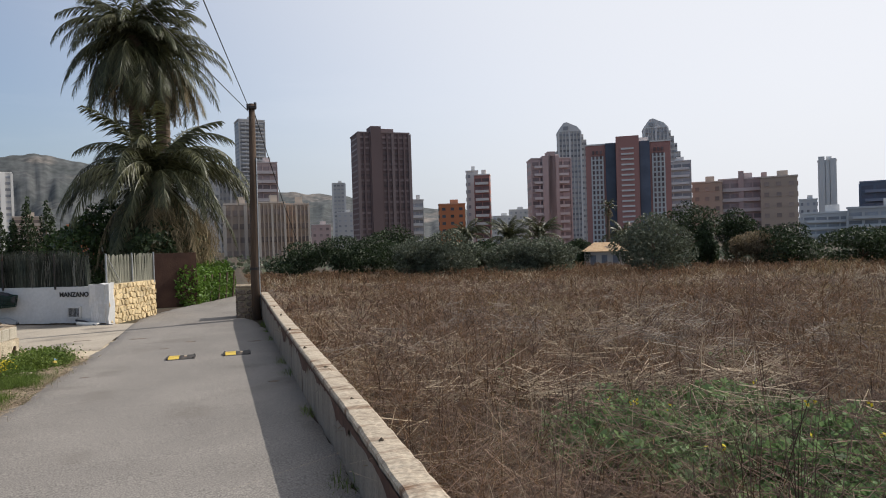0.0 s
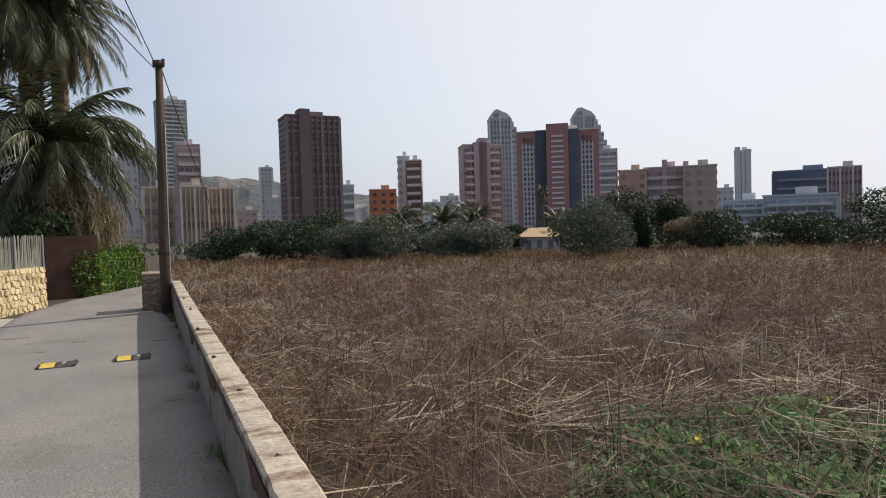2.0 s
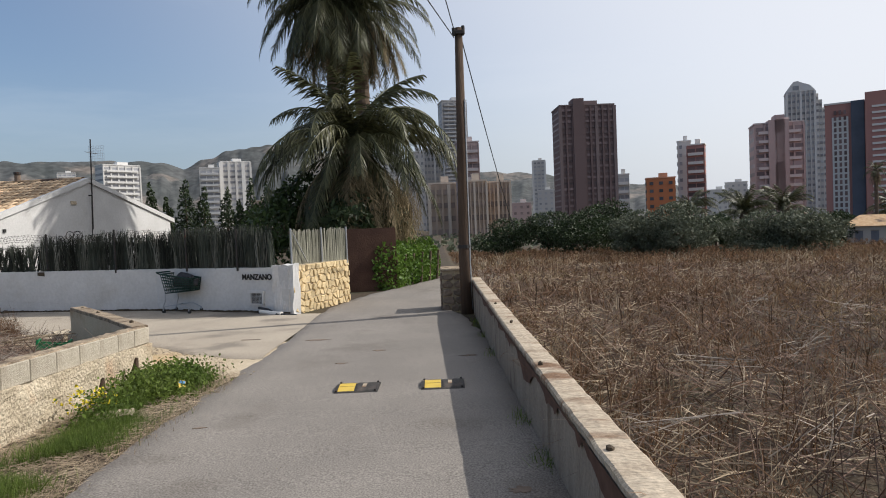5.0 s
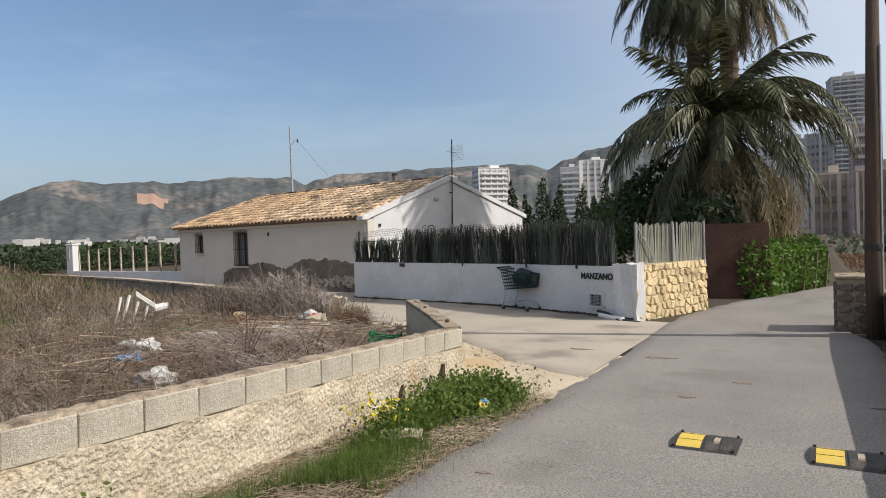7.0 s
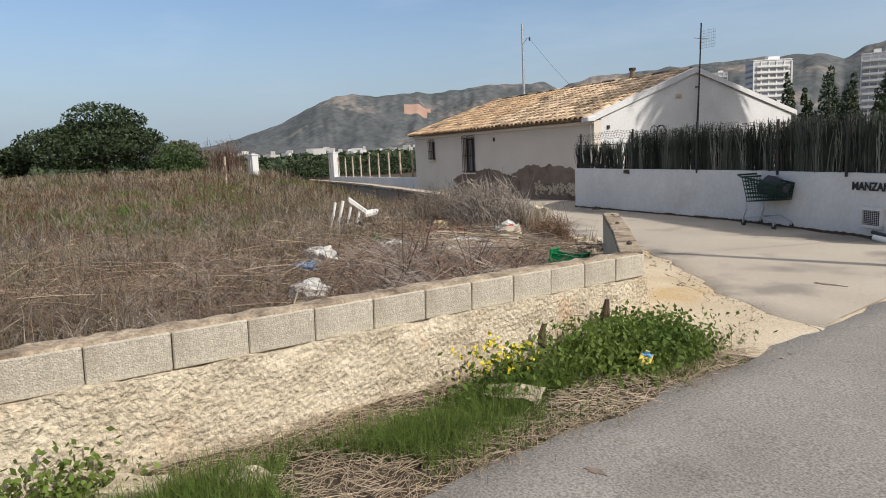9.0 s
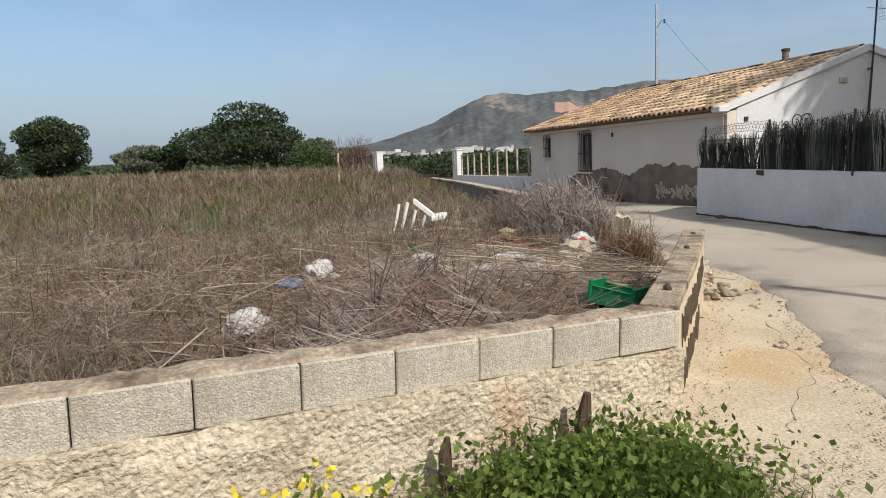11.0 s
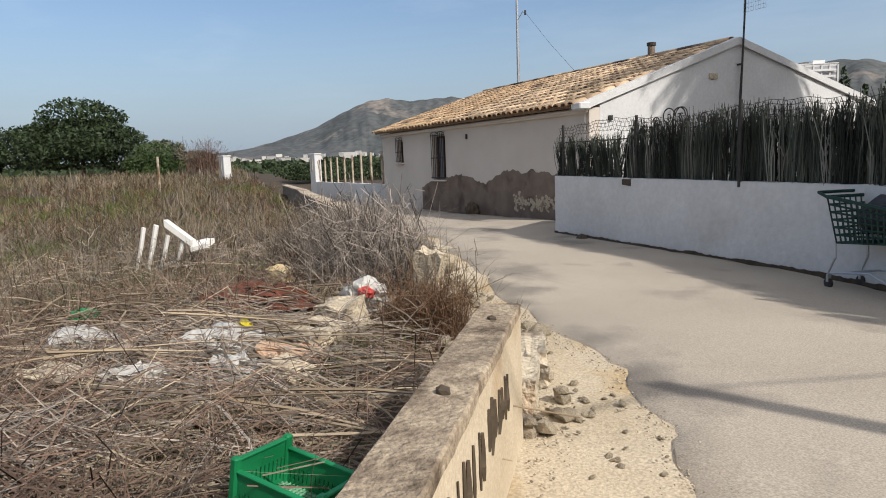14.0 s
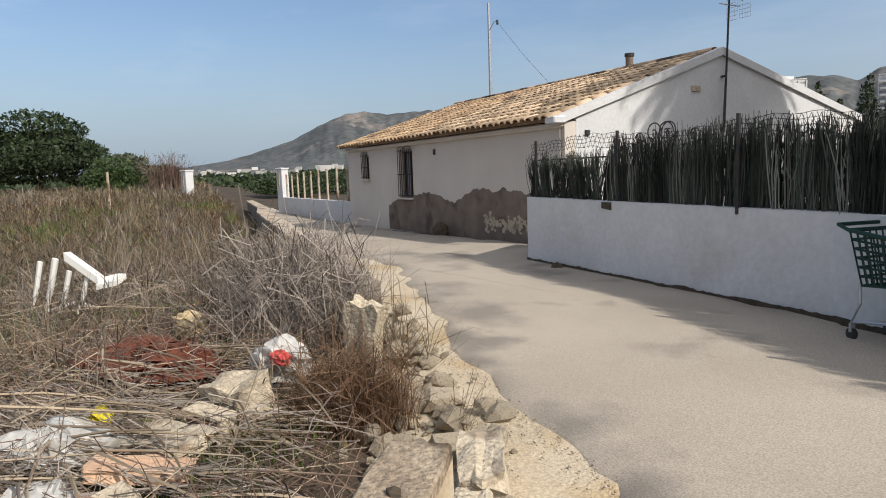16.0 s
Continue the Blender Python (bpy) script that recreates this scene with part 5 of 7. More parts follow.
def palm(x, y, z0, trunk_h, n, scale, label, seed, dry=0.2, r0=0.22, top=0.22, mid=0.5, lean=0.0):
    """A date palm: ringed trunk, bulging crown base, fronds from upright ones down to a dry hanging skirt."""
    r = random.Random(seed)
    p = thing("palm_tree", pose(x, y, z0), label, "palm tree")
    k = Kit()
    m = max(6, int(trunk_h / 0.16))
    k.tube([(lean * (i / m) ** 1.5, 0, -0.2 + (trunk_h + 0.2) * i / m) for i in range(m + 1)], [r0 * (1 + 0.10 * (i % 2)) * (1.0 if i > 2 else 1.2) for i in range(m + 1)], 12)
    part("trunk", k, M["bark"], p)
    part("crown_base", Kit().tube([(lean, 0, trunk_h - 0.9), (lean, 0, trunk_h - 0.3), (lean, 0, trunk_h + 0.25)], [r0 * 1.1, r0 * 2.0, r0 * 0.8], 12), M["bark"], p)
    for i in range(n):
        q = i / n
        a = i * 137.5 + r.uniform(-15, 15)
        d = q > 1 - dry
        pool = FD if d else FTOP if q < top else FMID if q < mid else FLOW
        ob = new("dry_frond" if d else "frond", r.choice(pool))
        ob.parent = p
        sc = scale * r.uniform(0.82, 1.1)
        ob.matrix_basis = pose(lean, 0, trunk_h + 0.15 - 0.6 * q, 0, 0, a) @ pose(0, 0, 0, r.uniform(-14, 14), r.uniform(-9, 9), 0) @ Matrix.Diagonal((sc, sc, sc, 1))
    return p


gzp = -0.5
palm(-3.75, 30.5, gzp, 10.9, 120, 0.95, "tall date palm with a heavy drooping crown", 1, 0.15, 0.24, 0.12, 0.36)
palm(-2.75, 31.2, gzp, 10.3, 80, 0.9, "date palm with a hanging skirt of fronds", 2, 0.45, 0.28, 0.1, 0.3)
low_palm = palm(-2.8, 28.3, gzp, 4.6, 140, 1.14, "younger date palm with long arching fronds and dry skirt", 3, 0.48, 0.32, 0.12, 0.36)

q = RNG.normal(size=(5200, 3))
q = q / np.linalg.norm(q, axis=1)[:, None] * RNG.uniform(0.55, 1.0, 5200)[:, None] * np.array([1.75, 1.5, 1.45]) + np.array([0.55, -0.7, 2.55])
b1 = q + RNG.normal(0, 0.10, (5200, 3)) - np.array([0, 0, 0.25])
b2 = b1 + RNG.normal(0, 0.16, (5200, 3)) - np.array([0, 0, 0.32])
part("dead_skirt", arrays("dead_skirt", *ribbons(q, b1, b2, RNG.uniform(0.010, 0.026, 5200)), M["fronddry"]), None, low_palm, "tangled skirt of dead hanging fronds")

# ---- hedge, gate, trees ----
# gate wall; the shade under the palms is painted into its dark brown
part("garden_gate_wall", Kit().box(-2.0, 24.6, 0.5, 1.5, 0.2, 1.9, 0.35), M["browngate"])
tagged(bpy.data.objects["garden_gate_wall"], "rusty brown gate wall, its colour darkened for deep shade", "gate", kind="structure")
hd = thing("hedge", pose(0, 0, 0), "bright green ivy hedge by the lane", "hedge")
for q in resample([(-1.35, 24.9), (-0.9, 26.2), (-0.1, 28.4)], 0.8):
    part("stem", Kit().tube([(q[0], q[1], -0.6), (q[0] + 0.1, q[1], 0.6)], 0.04, 5), M["bark"], hd)
rr_h = random.Random(6)
pts = []
for q in resample([(-1.45, 24.6), (-0.95, 26.4), (-0.3, 28.4)], 0.45):
    pts.append(((q[0] - 0.2, q[1] + 0.3, 0.15), (0.55, rr_h.uniform(0.75, 1.0))))
v, f = leaves(crown_points(16000, pts), 0.2, 0.11, 0.85)
part("foliage", arrays("foliage", v, f, M["leafy"]), None, hd)

# first shrub is an added dark filler for the shade behind the gate
tree(-2.6, 27.0, 3.4, 4.0, M['leaf'], 'dark shrub added to fill the deep shade under the palms', 'shrub', 6000, 0.22, 10, 0.25, 5, 0.05)
tree(-4.6, 28.6, 4.2, 4.6, M['shade'], 'green leafy shrub beside the palms', 'tree', 9000, 0.20, 10, 0.25, 15, 0.1)
rr = random.Random(9)
for az, d, h, w, mt, lab in (
    (5.5, 62, 2.8, 7, "leaf", "dark evergreen shrub"), (8.7, 60, 3.2, 7, "leaf", "dark evergreen shrub"), (11.5, 58, 3.1, 6, "leaf", "dark evergreen shrub"),
    (13.6, 63, 4.2, 7, "leaf", "dense dark shrub"), (15.6, 52, 2.7, 5.5, "olive", "grey-green olive shrub"), (18.0, 50, 3.0, 6.5, "olive", "grey-green olive shrub"),
    (21.2, 66, 2.6, 5, "leaf", "dark low shrub"), (24, 52, 2.3, 6, "olive", "grey-green olive shrub"), (26.5, 52, 2.4, 6, "olive", "grey-green olive shrub"),
    (29.2, 70, 2.5, 4.5, "leaf", "dark low shrub"), (35.2, 46, 3.6, 5.4, "olive", "rounded grey olive tree"), (37.9, 62, 5.4, 6.5, "leaf", "tall dark evergreen tree"),
    (39.4, 56, 3.4, 2.2, "leaf", "narrow dark cypress"), (41.5, 66, 4.8, 4.5, "leaf", "dark evergreen tree"), (43.0, 60, 2.4, 5.5, "weedl", "yellowish shrub"),
    (45.4, 60, 3.0, 6, "leaf", "dark evergreen shrub"), (50, 56, 2.4, 7, "leaf", "dark low shrub"), (52, 60, 2.5, 6, "leaf", "dark low shrub"),
    (56.5, 52, 3.6, 9, "leaf", "broad dark carob tree"), (61.5, 60, 3.4, 6, "leaf", "dark evergreen shrub"), (65, 62, 3.5, 8, "leaf", "dark evergreen shrub"),
):
    x, y = polar(az, d)
    tree(x, y, h + 0.6, w, M[mt], lab + " at the far edge of the meadow", "shrub" if h < 3.5 else "tree", 7500, 0.22, 10, 0.25, int(az * 10), 0.05)
for az, d, th in ((19.6, 78, 3.6), (23.3, 72, 3.0), (26.0, 76, 3.3), (33.0, 80, 2.6)):
    x, y = polar(az, d)
    palm(x, y, gz(x, y), th, 40, 0.95, "distant date palm behind the shrubs", int(az * 7), 0.15, 0.22, 0.5, 0.8)
x, y = polar(31.7, 78)
palm(x, y, gz(x, y), 6.6, 44, 0.36, "slender fan palm with a small crown", 77, 0.5, 0.16)
for az, d, h, w, mt, lab in (
    (-80, 60, 6.4, 12.0, "leaf", "large dark carob tree across the lot"), (-94.5, 75, 6.5, 8, "leaf", "dark carob tree in the distance"), (-88.5, 70, 3.2, 6, "olive", "grey shrub in the distance"),
    (-74.3, 58, 2.9, 6.5, "olive", "olive green broom shrub"), (-86, 64, 3.0, 4, "leaf", "dark shrub in the distance"), (-99, 70, 4.6, 8, "leaf", "dark carob tree in the distance"), (-64, 75, 2.2, 10, "leaf", "dark green orchard tree on the plain"), (-57, 80, 2.4, 12, "leaf", "dark green orchard tree on the plain"), (-52, 85, 2.4, 12, "leaf", "dark green orchard tree on the plain"), (-60.5, 90, 2.6, 12, "leaf", "dark green orchard tree on the plain"),
):
    x, y = polar(az, d)
    x, y = x - 2.5, y + 10.5
    tree(x, y, h, w, M[mt], lab, "tree" if h > 3 else "shrub", 20000 if h > 6 else 6000, 0.34, 14 if h > 6 else 9, 0.25, int(-az * 10), 0.12)
for az, el, d, w in ((-23.2, 4.3, 62, 1.9), (-22.0, 3.2, 60, 1.6), (-20.6, 4.5, 62, 2.6), (-19.2, 3.9, 60, 2.2), (-17.4, 3.9, 66, 2.2), (-15.4, 4.6, 64, 2.2), (-14.2, 4.3, 60, 2.4), (-24.2, 2.6, 70, 1.6), (-16.4, 2.8, 64, 2.0), (-12.8, 2.2, 60, 2.6)):
    x, y = polar(az, d)
    x, y = x - 0.5, y + 6
    h = d * math.tan(radians(el)) + 1.9
    r = random.Random(int(d * el))
    t = thing("cypress", pose(x, y, -0.5), "dark pointed cypress behind the garden", "cypress")
    part("trunk", Kit().tube([(0, 0, -0.2), (0, 0, h * 0.8)], [0.16, 0.03], 7), M["bark"], t)
    lb = [((r.uniform(-0.15, 0.15), r.uniform(-0.15, 0.15), h * (0.12 + 0.82 * i / 9)), (w * 0.5 * (1 - 0.8 * (i / 9) ** 1.6) * r.uniform(0.75, 1.15), h * 0.09)) for i in range(10)]
    v, f = leaves(crown_points(2200, lb), 0.9, 0.26, 0.5)
    part("crown", arrays("crown", v, f, M["leaf"]), None, t)


# ---- weeds ----
def blades(x, y, z, h, w, bend, up=None):
    """Bent tapering stalks: a quad and a tip, pointing up and leaning by chance."""
    n = len(x)
    a = RNG.uniform(0, 2 * np.pi, n)
    b = RNG.uniform(0, 2 * np.pi, n)
    lean = np.abs(RNG.normal(0, bend, n))
    p = np.stack([x, y, z], 1)
    sx = np.stack([np.cos(a) * w / 2, np.sin(a) * w / 2, np.zeros(n)], 1)
    dr = np.stack([np.cos(b), np.sin(b), np.zeros(n)], 1)
    m = p + dr * (lean * h * 0.35)[:, None] + np.array([0, 0, 1.0]) * (h * 0.55)[:, None]
    t = p + dr * (lean * h * 1.0)[:, None] + np.array([0, 0, 1.0]) * (h * np.clip(1.0 - 0.35 * lean, 0.3, 1))[:, None]
    v = np.stack([p - sx, p + sx, m + sx * 0.7, m - sx * 0.7, t], 1).reshape(-1, 3)
    k = (np.arange(n) * 5)[:, None]
    f = np.concatenate([k + [0, 1, 2], k + [0, 2, 3], k + [3, 2, 4]], 1).reshape(-1, 3)
    return v, f


def litter(x, y, z, L, w, tilt=0.12, along=None):
    """Straws lying about: long thin slivers with a little thickness."""
    n = len(x)
    a = RNG.uniform(0, 2 * np.pi, n) if along is None else RNG.normal(along, 0.28, n)
    e = RNG.normal(0, tilt, n)
    d = np.stack([np.cos(a), np.sin(a), e], 1) * (L / 2)[:, None]
    s = np.stack([-np.sin(a), np.cos(a), np.zeros(n)], 1) * (w / 2)[:, None]
    c = np.stack([x, y, z], 1)
    u = np.zeros((n, 3))
    u[:, 2] = w * 0.8
    v = np.stack([c - d - s, c - d + s, c - d + u, c + d - s, c + d + s, c + d + u], 1).reshape(-1, 3)
    k = (np.arange(n) * 6)[:, None]
    f = np.concatenate([k + [0, 3, 5], k + [0, 5, 2], k + [1, 2, 5], k + [1, 5, 4]], 1).reshape(-1, 3)
    return v, f


def sprays(x, y, h, per, w, lean=0.6, droop=0.25):
    """Branched dead weeds: a bent stem from each root and thinner side twigs along it."""
    n = len(x)
    root = np.stack([x, y, ground_z(x, y) - 0.02], 1)
    a = RNG.uniform(0, 2 * np.pi, n)
    ln = np.abs(RNG.normal(0, lean, n))
    hor = np.stack([np.cos(a) * ln * h, np.sin(a) * ln * h, np.zeros(n)], 1)
    top = h * np.clip(1 - 0.3 * ln, 0.35, 1)

    def at(u, i=slice(None)):
        q = root[i] + hor[i] * (u ** 1.6)[:, None]
        q[:, 2] += top[i] * u ** 0.85
        return q
    one = np.ones(n)
    v1, f1 = ribbons(root, at(one * 0.5), at(one), w * 1.5)
    i = np.repeat(np.arange(n), per)
    u = RNG.uniform(0.12, 0.95, n * per)
    b0 = at(u, i)
    b = RNG.uniform(0, 2 * np.pi, n * per)
    ll = h[i] * RNG.uniform(0.18, 0.55, n * per) * (1.15 - 0.7 * u)
    dr = np.stack([np.cos(b), np.sin(b), RNG.uniform(0.1, 1.1, n * per)], 1)
    b1 = b0 + dr * (ll * 0.5)[:, None]
    b2 = b0 + dr * ll[:, None] * np.array([1.05, 1.05, 1.0 - droop])
    wi = np.broadcast_to(w, (n,))[i]
    v2, f2 = ribbons(b0, b1, b2, wi)
    return np.concatenate([v1, v2]), np.concatenate([f1, f2 + len(v1)])


def bundles(n, per, cx, cy, sx, sy, ok, L0, L1, w0, w1, along, wide, z0, z1, tilt):
    """Sheaves of fallen stalks, each sheaf lying one way."""
    bx, by, al = RNG.normal(cx, sx, n), RNG.normal(cy, sy, n), RNG.normal(along, wide, n)
    x, y, al = np.repeat(bx, per) + RNG.normal(0, 0.13, n * per), np.repeat(by, per) + RNG.normal(0, 0.13, n * per), np.repeat(al, per)
    m = ok(x, y)
    x, y, al = x[m], y[m], al[m]
    return litter(x, y, ground_z(x, y) + RNG.uniform(z0, z1, len(x)), RNG.uniform(L0, L1, len(x)), RNG.uniform(w0, w1, len(x)), tilt, al)


def stuff(name, vf, material, label, category):
    return tagged(part(name, arrays(name, vf[0], vf[1], material), None), label, category, kind="stuff")


def fan(n, cx, cy, r0, r1, a0, a1, ok, power=1.0):
    """Points in a sector, thinning outwards."""
    r = r0 + (r1 - r0) * RNG.uniform(0, 1, n) ** power
    a = np.radians(RNG.uniform(a0, a1, n))
    x, y = cx + np.sin(a) * r, cy + np.cos(a) * r
    m = ok(x, y)
    return x[m], y[m], r[m]


def patchy(x, y, s, seed=0.0):
    return np.array([noise.noise((a * s, b * s, seed)) for a, b in zip(x, y)])


east = lambda x, y: (x > 1.02 + 0.05 * np.sin(y * 3)) & (y > -6)
def clumps(n, per, cx, cy, r0, r1, a0, a1, ok, power, hmin, hmax, spread, seed):
    """Bushy dead weeds: many thin stalks rising from each of n roots; height follows broad drifts."""
    x, y, r = fan(n, cx, cy, r0, r1, a0, a1, ok, power)
    drift = patchy(x, y, 0.22, seed) + 0.6 * patchy(x, y, 0.9, seed + 3)
    hh = RNG.uniform(hmin, hmax, len(x)) * np.clip(1 + 0.75 * drift, 0.35, 1.7)
    m = RNG.uniform(0, 1, len(x)) < np.clip(0.85 + 0.7 * drift, 0.15, 1)
    x, y, r, hh = x[m], y[m], r[m], hh[m]
    k = len(x)
    R = np.repeat(r, per)
    X2 = np.repeat(x, per) + RNG.normal(0, 1, k * per) * (spread + 0.004 * R)
    Y2 = np.repeat(y, per) + RNG.normal(0, 1, k * per) * (spread + 0.004 * R)
    H2 = np.repeat(hh, per) * RNG.uniform(0.35, 1.1, k * per)
    m = ok(X2, Y2)
    return X2[m], Y2[m], H2[m], R[m]


def green_patch(x, y):
    return 0.55 * patchy(x, y, 0.8, 5.0) + 0.95 * np.exp(-(((x - 3.6) / 1.9) ** 2 + ((y - 4.0) / 1.5) ** 2)) - 0.30


x, y, h, r = clumps(11500, 14, 0.9, 2.0, 0.2, 74, -2, 125, east, 1.0, 0.18, 0.52, 0.08, 1.0)
m = (r > 12) | (green_patch(x, y) < 0.15) | (RNG.uniform(0, 1, len(x)) < 0.22)
x, y, h, r = x[m], y[m], h[m], r[m]
stuff("dead_meadow_weeds", blades(x, y, ground_z(x, y), h, 0.0020 + 0.0008 * r, 1.5), M["weed"], "dry reddish-brown meadow weeds", "dry weeds")
x, y, h, r = clumps(1300, 14, 0.9, 2.0, 0.2, 50, -2, 125, east, 1.3, 0.3, 0.75, 0.05, 12.0)
stuff("pale_meadow_straw", blades(x, y, ground_z(x, y), h, 0.0020 + 0.0007 * r, 1.6), M["straw"], "pale dry straw stalks in the meadow", "dry grass")
x, y, r = fan(34000, 0.9, 2.0, 0.3, 34, 0, 125, east, 1.2)
m = (patchy(x, y, 0.35, 20.0) > 0.08) & (green_patch(x, y) < 0.3) & (RNG.uniform(0, 1, len(x)) < np.clip(r / 9, 0.25, 1))
x, y, r = x[m], y[m], r[m]
stuff("meadow_litter", litter(x, y, ground_z(x, y) + RNG.uniform(0.01, 0.22, len(x)), RNG.uniform(0.12, 0.55, len(x)), 0.0025 + 0.0006 * r, 0.3), M["straw"], "broken straw lying in the meadow", "dry grass")
x, y, r = fan(30000, 0.9, 2.0, 0.3, 30, 0, 125, east, 1.2)
stuff("meadow_twigs", litter(x, y, ground_z(x, y) + RNG.uniform(0.01, 0.3, len(x)), RNG.uniform(0.12, 0.6, len(x)), 0.0025 + 0.0006 * r, 0.5), M["twigred"], "dark dead stems lying in the meadow", "dry twigs")
# branched dead weeds, near and far
x, y, r = fan(9000, 0.9, 2.0, 0.3, 20, 0, 125, east, 0.8)
dr_ = patchy(x, y, 0.35, 61.0)
m = ((green_patch(x, y) < 0.10) | (RNG.uniform(0, 1, len(x)) < 0.12)) & (RNG.uniform(0, 1, len(x)) < 0.75 + 0.9 * dr_)
x, y, r, dr_ = x[m], y[m], r[m], dr_[m]
stuff("branched_meadow_weeds", sprays(x, y, RNG.uniform(0.22, 0.60, len(x)) * (1 + 0.7 * dr_), 13, 0.0022 + 0.0005 * r, 0.7), M["weed"], "branched reddish-brown dead weeds in the meadow", "dry weeds")
x, y, r = fan(9000, 0.9, 2.0, 14, 70, -2, 120, east, 0.9)
dr_ = patchy(x, y, 0.12, 71.0)
stuff("far_meadow_brush", sprays(x, y, RNG.uniform(0.35, 0.75, len(x)) * (1 + 0.8 * dr_), 12, 0.003 + 0.0007 * r, 0.9), M["weed"], "soft brown brush over the far meadow", "dry weeds")
x, y, r = fan(1500, 0.9, 2.0, 1.0, 24, 0, 125, east, 0.8)
m = patchy(x, y, 0.5, 83.0) > 0.05
x, y, r = x[m], y[m], r[m]
stuff("pale_branched_weeds", sprays(x, y, RNG.uniform(0.25, 0.7, len(x)), 12, 0.0022 + 0.0005 * r, 0.9), M["straw"], "pale straw-coloured branched weeds in the meadow", "dry weeds")
stuff("fallen_meadow_stalks", bundles(55, 14, 3.9, 6.2, 1.5, 1.2, east, 0.2, 0.8, 0.004, 0.010, 0.3, 0.8, 0.04, 0.26, 0.25), M["straw"], "fallen pale stalks across the near meadow", "dry stalks")
stuff("fallen_far_stalks", bundles(70, 12, 7.0, 9.5, 3.2, 3.0, east, 0.3, 0.8, 0.004, 0.008, 0.3, 0.8, 0.08, 0.34, 0.3), M["twigpale"], "fallen pale stalks across the meadow", "dry stalks")
# fresh green patches among the dead weeds
x, y, r = fan(150000, 1.0, 2.0, 0.3, 9, 20, 120, east, 0.9)
m = green_patch(x, y) > 0.02 + RNG.uniform(0, 0.45, len(x))
x, y = x[m], y[m]
v, f = leaves(np.stack([x, y, ground_z(x, y) + RNG.uniform(0.0, 1.0, len(x)) * (0.14 + 0.16 * np.clip(patchy(x, y, 2.6, 15.0) + 0.3, 0, 1))], 1), 0.2, 0.055, 0.8)
stuff("green_meadow_weeds", (v, f), M["clover"], "low fresh green weeds among dead stalks", "weeds")
m = patchy(x, y, 1.6, 25.0) > 0.25
x, y = x[m][::260], y[m][::260]
v, f = leaves(np.repeat(np.stack([x, y, ground_z(x, y) + 0.24], 1), 3, 0) + RNG.normal(0, 0.012, (len(x) * 3, 3)), 0.1, 0.032, 0.9)
stuff("yellow_flowers", (v, f), M["flower"], "small yellow wood sorrel flowers", "flowers")


def in_lot(x, y):
    side = np.where(x > -5.9, 13.05 - (x + 3.65) * 1.09, np.where(x > -9.9, 15.4 - (x + 5.9) * 0.56, 17.6 - (x + 9.9) * 0.305))
    return (x < -3.95) & (y < side)


x, y, h, r = clumps(10000, 14, -4.0, 11.5, 0.2, 72, -150, -38, in_lot, 1.2, 0.18, 0.62, 0.055, 2.0)
near = np.exp(-(((x + 7.8) / 2.6) ** 2 + ((y - 15.0) / 1.6) ** 2))
m = RNG.uniform(0, 1, len(x)) > 0.9 * near
x, y, h, r = x[m], y[m], h[m], r[m]
stuff("dead_lot_weeds", blades(x, y, ground_z(x, y), h * np.clip(0.75 + r * 0.02, 0.5, 1.1), 0.0028 + 0.0009 * r, 1.1), M["weedl"], "dry ochre weeds across the waste lot", "dry weeds")
x, y, h, r = clumps(4200, 12, -4.0, 11.5, 6, 60, -150, -38, in_lot, 1.2, 0.2, 0.7, 0.055, 6.0)
stuff("brown_lot_weeds", blades(x, y, ground_z(x, y), h, 0.003 + 0.0009 * r, 1.0), M["twig"], "greyish dead weeds across the waste lot", "dry weeds")
def off_debris(x, y):
    return in_lot(x, y) & (((x + 5.3) / 0.42) ** 2 + ((y - 14.15) / 0.36) ** 2 > 1) & (RNG.uniform(0, 1, len(x)) > 0.86 * np.exp(-(((x + 8.4) / 1.7) ** 2 + ((y - 15.6) / 0.9) ** 2)))


x, y, h, r = clumps(1900, 12, -4.0, 12.0, 0.2, 15, -135, -30, off_debris, 0.8, 0.22, 0.58, 0.06, 16.0)
stuff("grey_dead_bushes", blades(x, y, ground_z(x, y), h, 0.005, 1.2), M["twig"], "grey brittle dead weeds by the wall", "dry weeds")
x, y, r = fan(3400, -4.0, 11.0, 0.15, 15, -140, -30, off_debris, 0.75)
dr_ = patchy(x, y, 0.7, 91.0)
m = dr_ > -0.25
x, y, r, dr_ = x[m], y[m], r[m], dr_[m]
stuff("branched_lot_weeds", sprays(x, y, RNG.uniform(0.2, 0.6, len(x)) * (1 + 0.8 * dr_), 13, 0.0036 + 0.0003 * r, 0.9), M["twigpale"], "bleached branched dead weeds on the waste lot", "dry weeds")
x, y, r = fan(2200, -4.0, 11.0, 0.15, 15, -140, -30, off_debris, 0.8)
stuff("dark_lot_weeds", sprays(x, y, RNG.uniform(0.2, 0.62, len(x)), 13, 0.0036 + 0.0003 * r, 0.9), M["twigred"], "dark branched dead weeds on the waste lot", "dry weeds")
x, y, r = fan(8500, -4.0, 11.5, 0.15, 14, -140, -30, off_debris, 0.8)
stuff("dead_twigs", litter(x, y, ground_z(x, y) + RNG.uniform(0.0, 0.30, len(x)) ** 1.2 * np.clip(1.3 - r * 0.09, 0.3, 1), RNG.uniform(0.12, 0.55, len(x)), RNG.uniform(0.0025, 0.006, len(x)), 0.5), M["twig"], "tangle of grey dead stems", "dry twigs")
x, y, r = fan(7000, -4.3, 12.5, 0.2, 7, -140, -30, off_debris, 0.7)
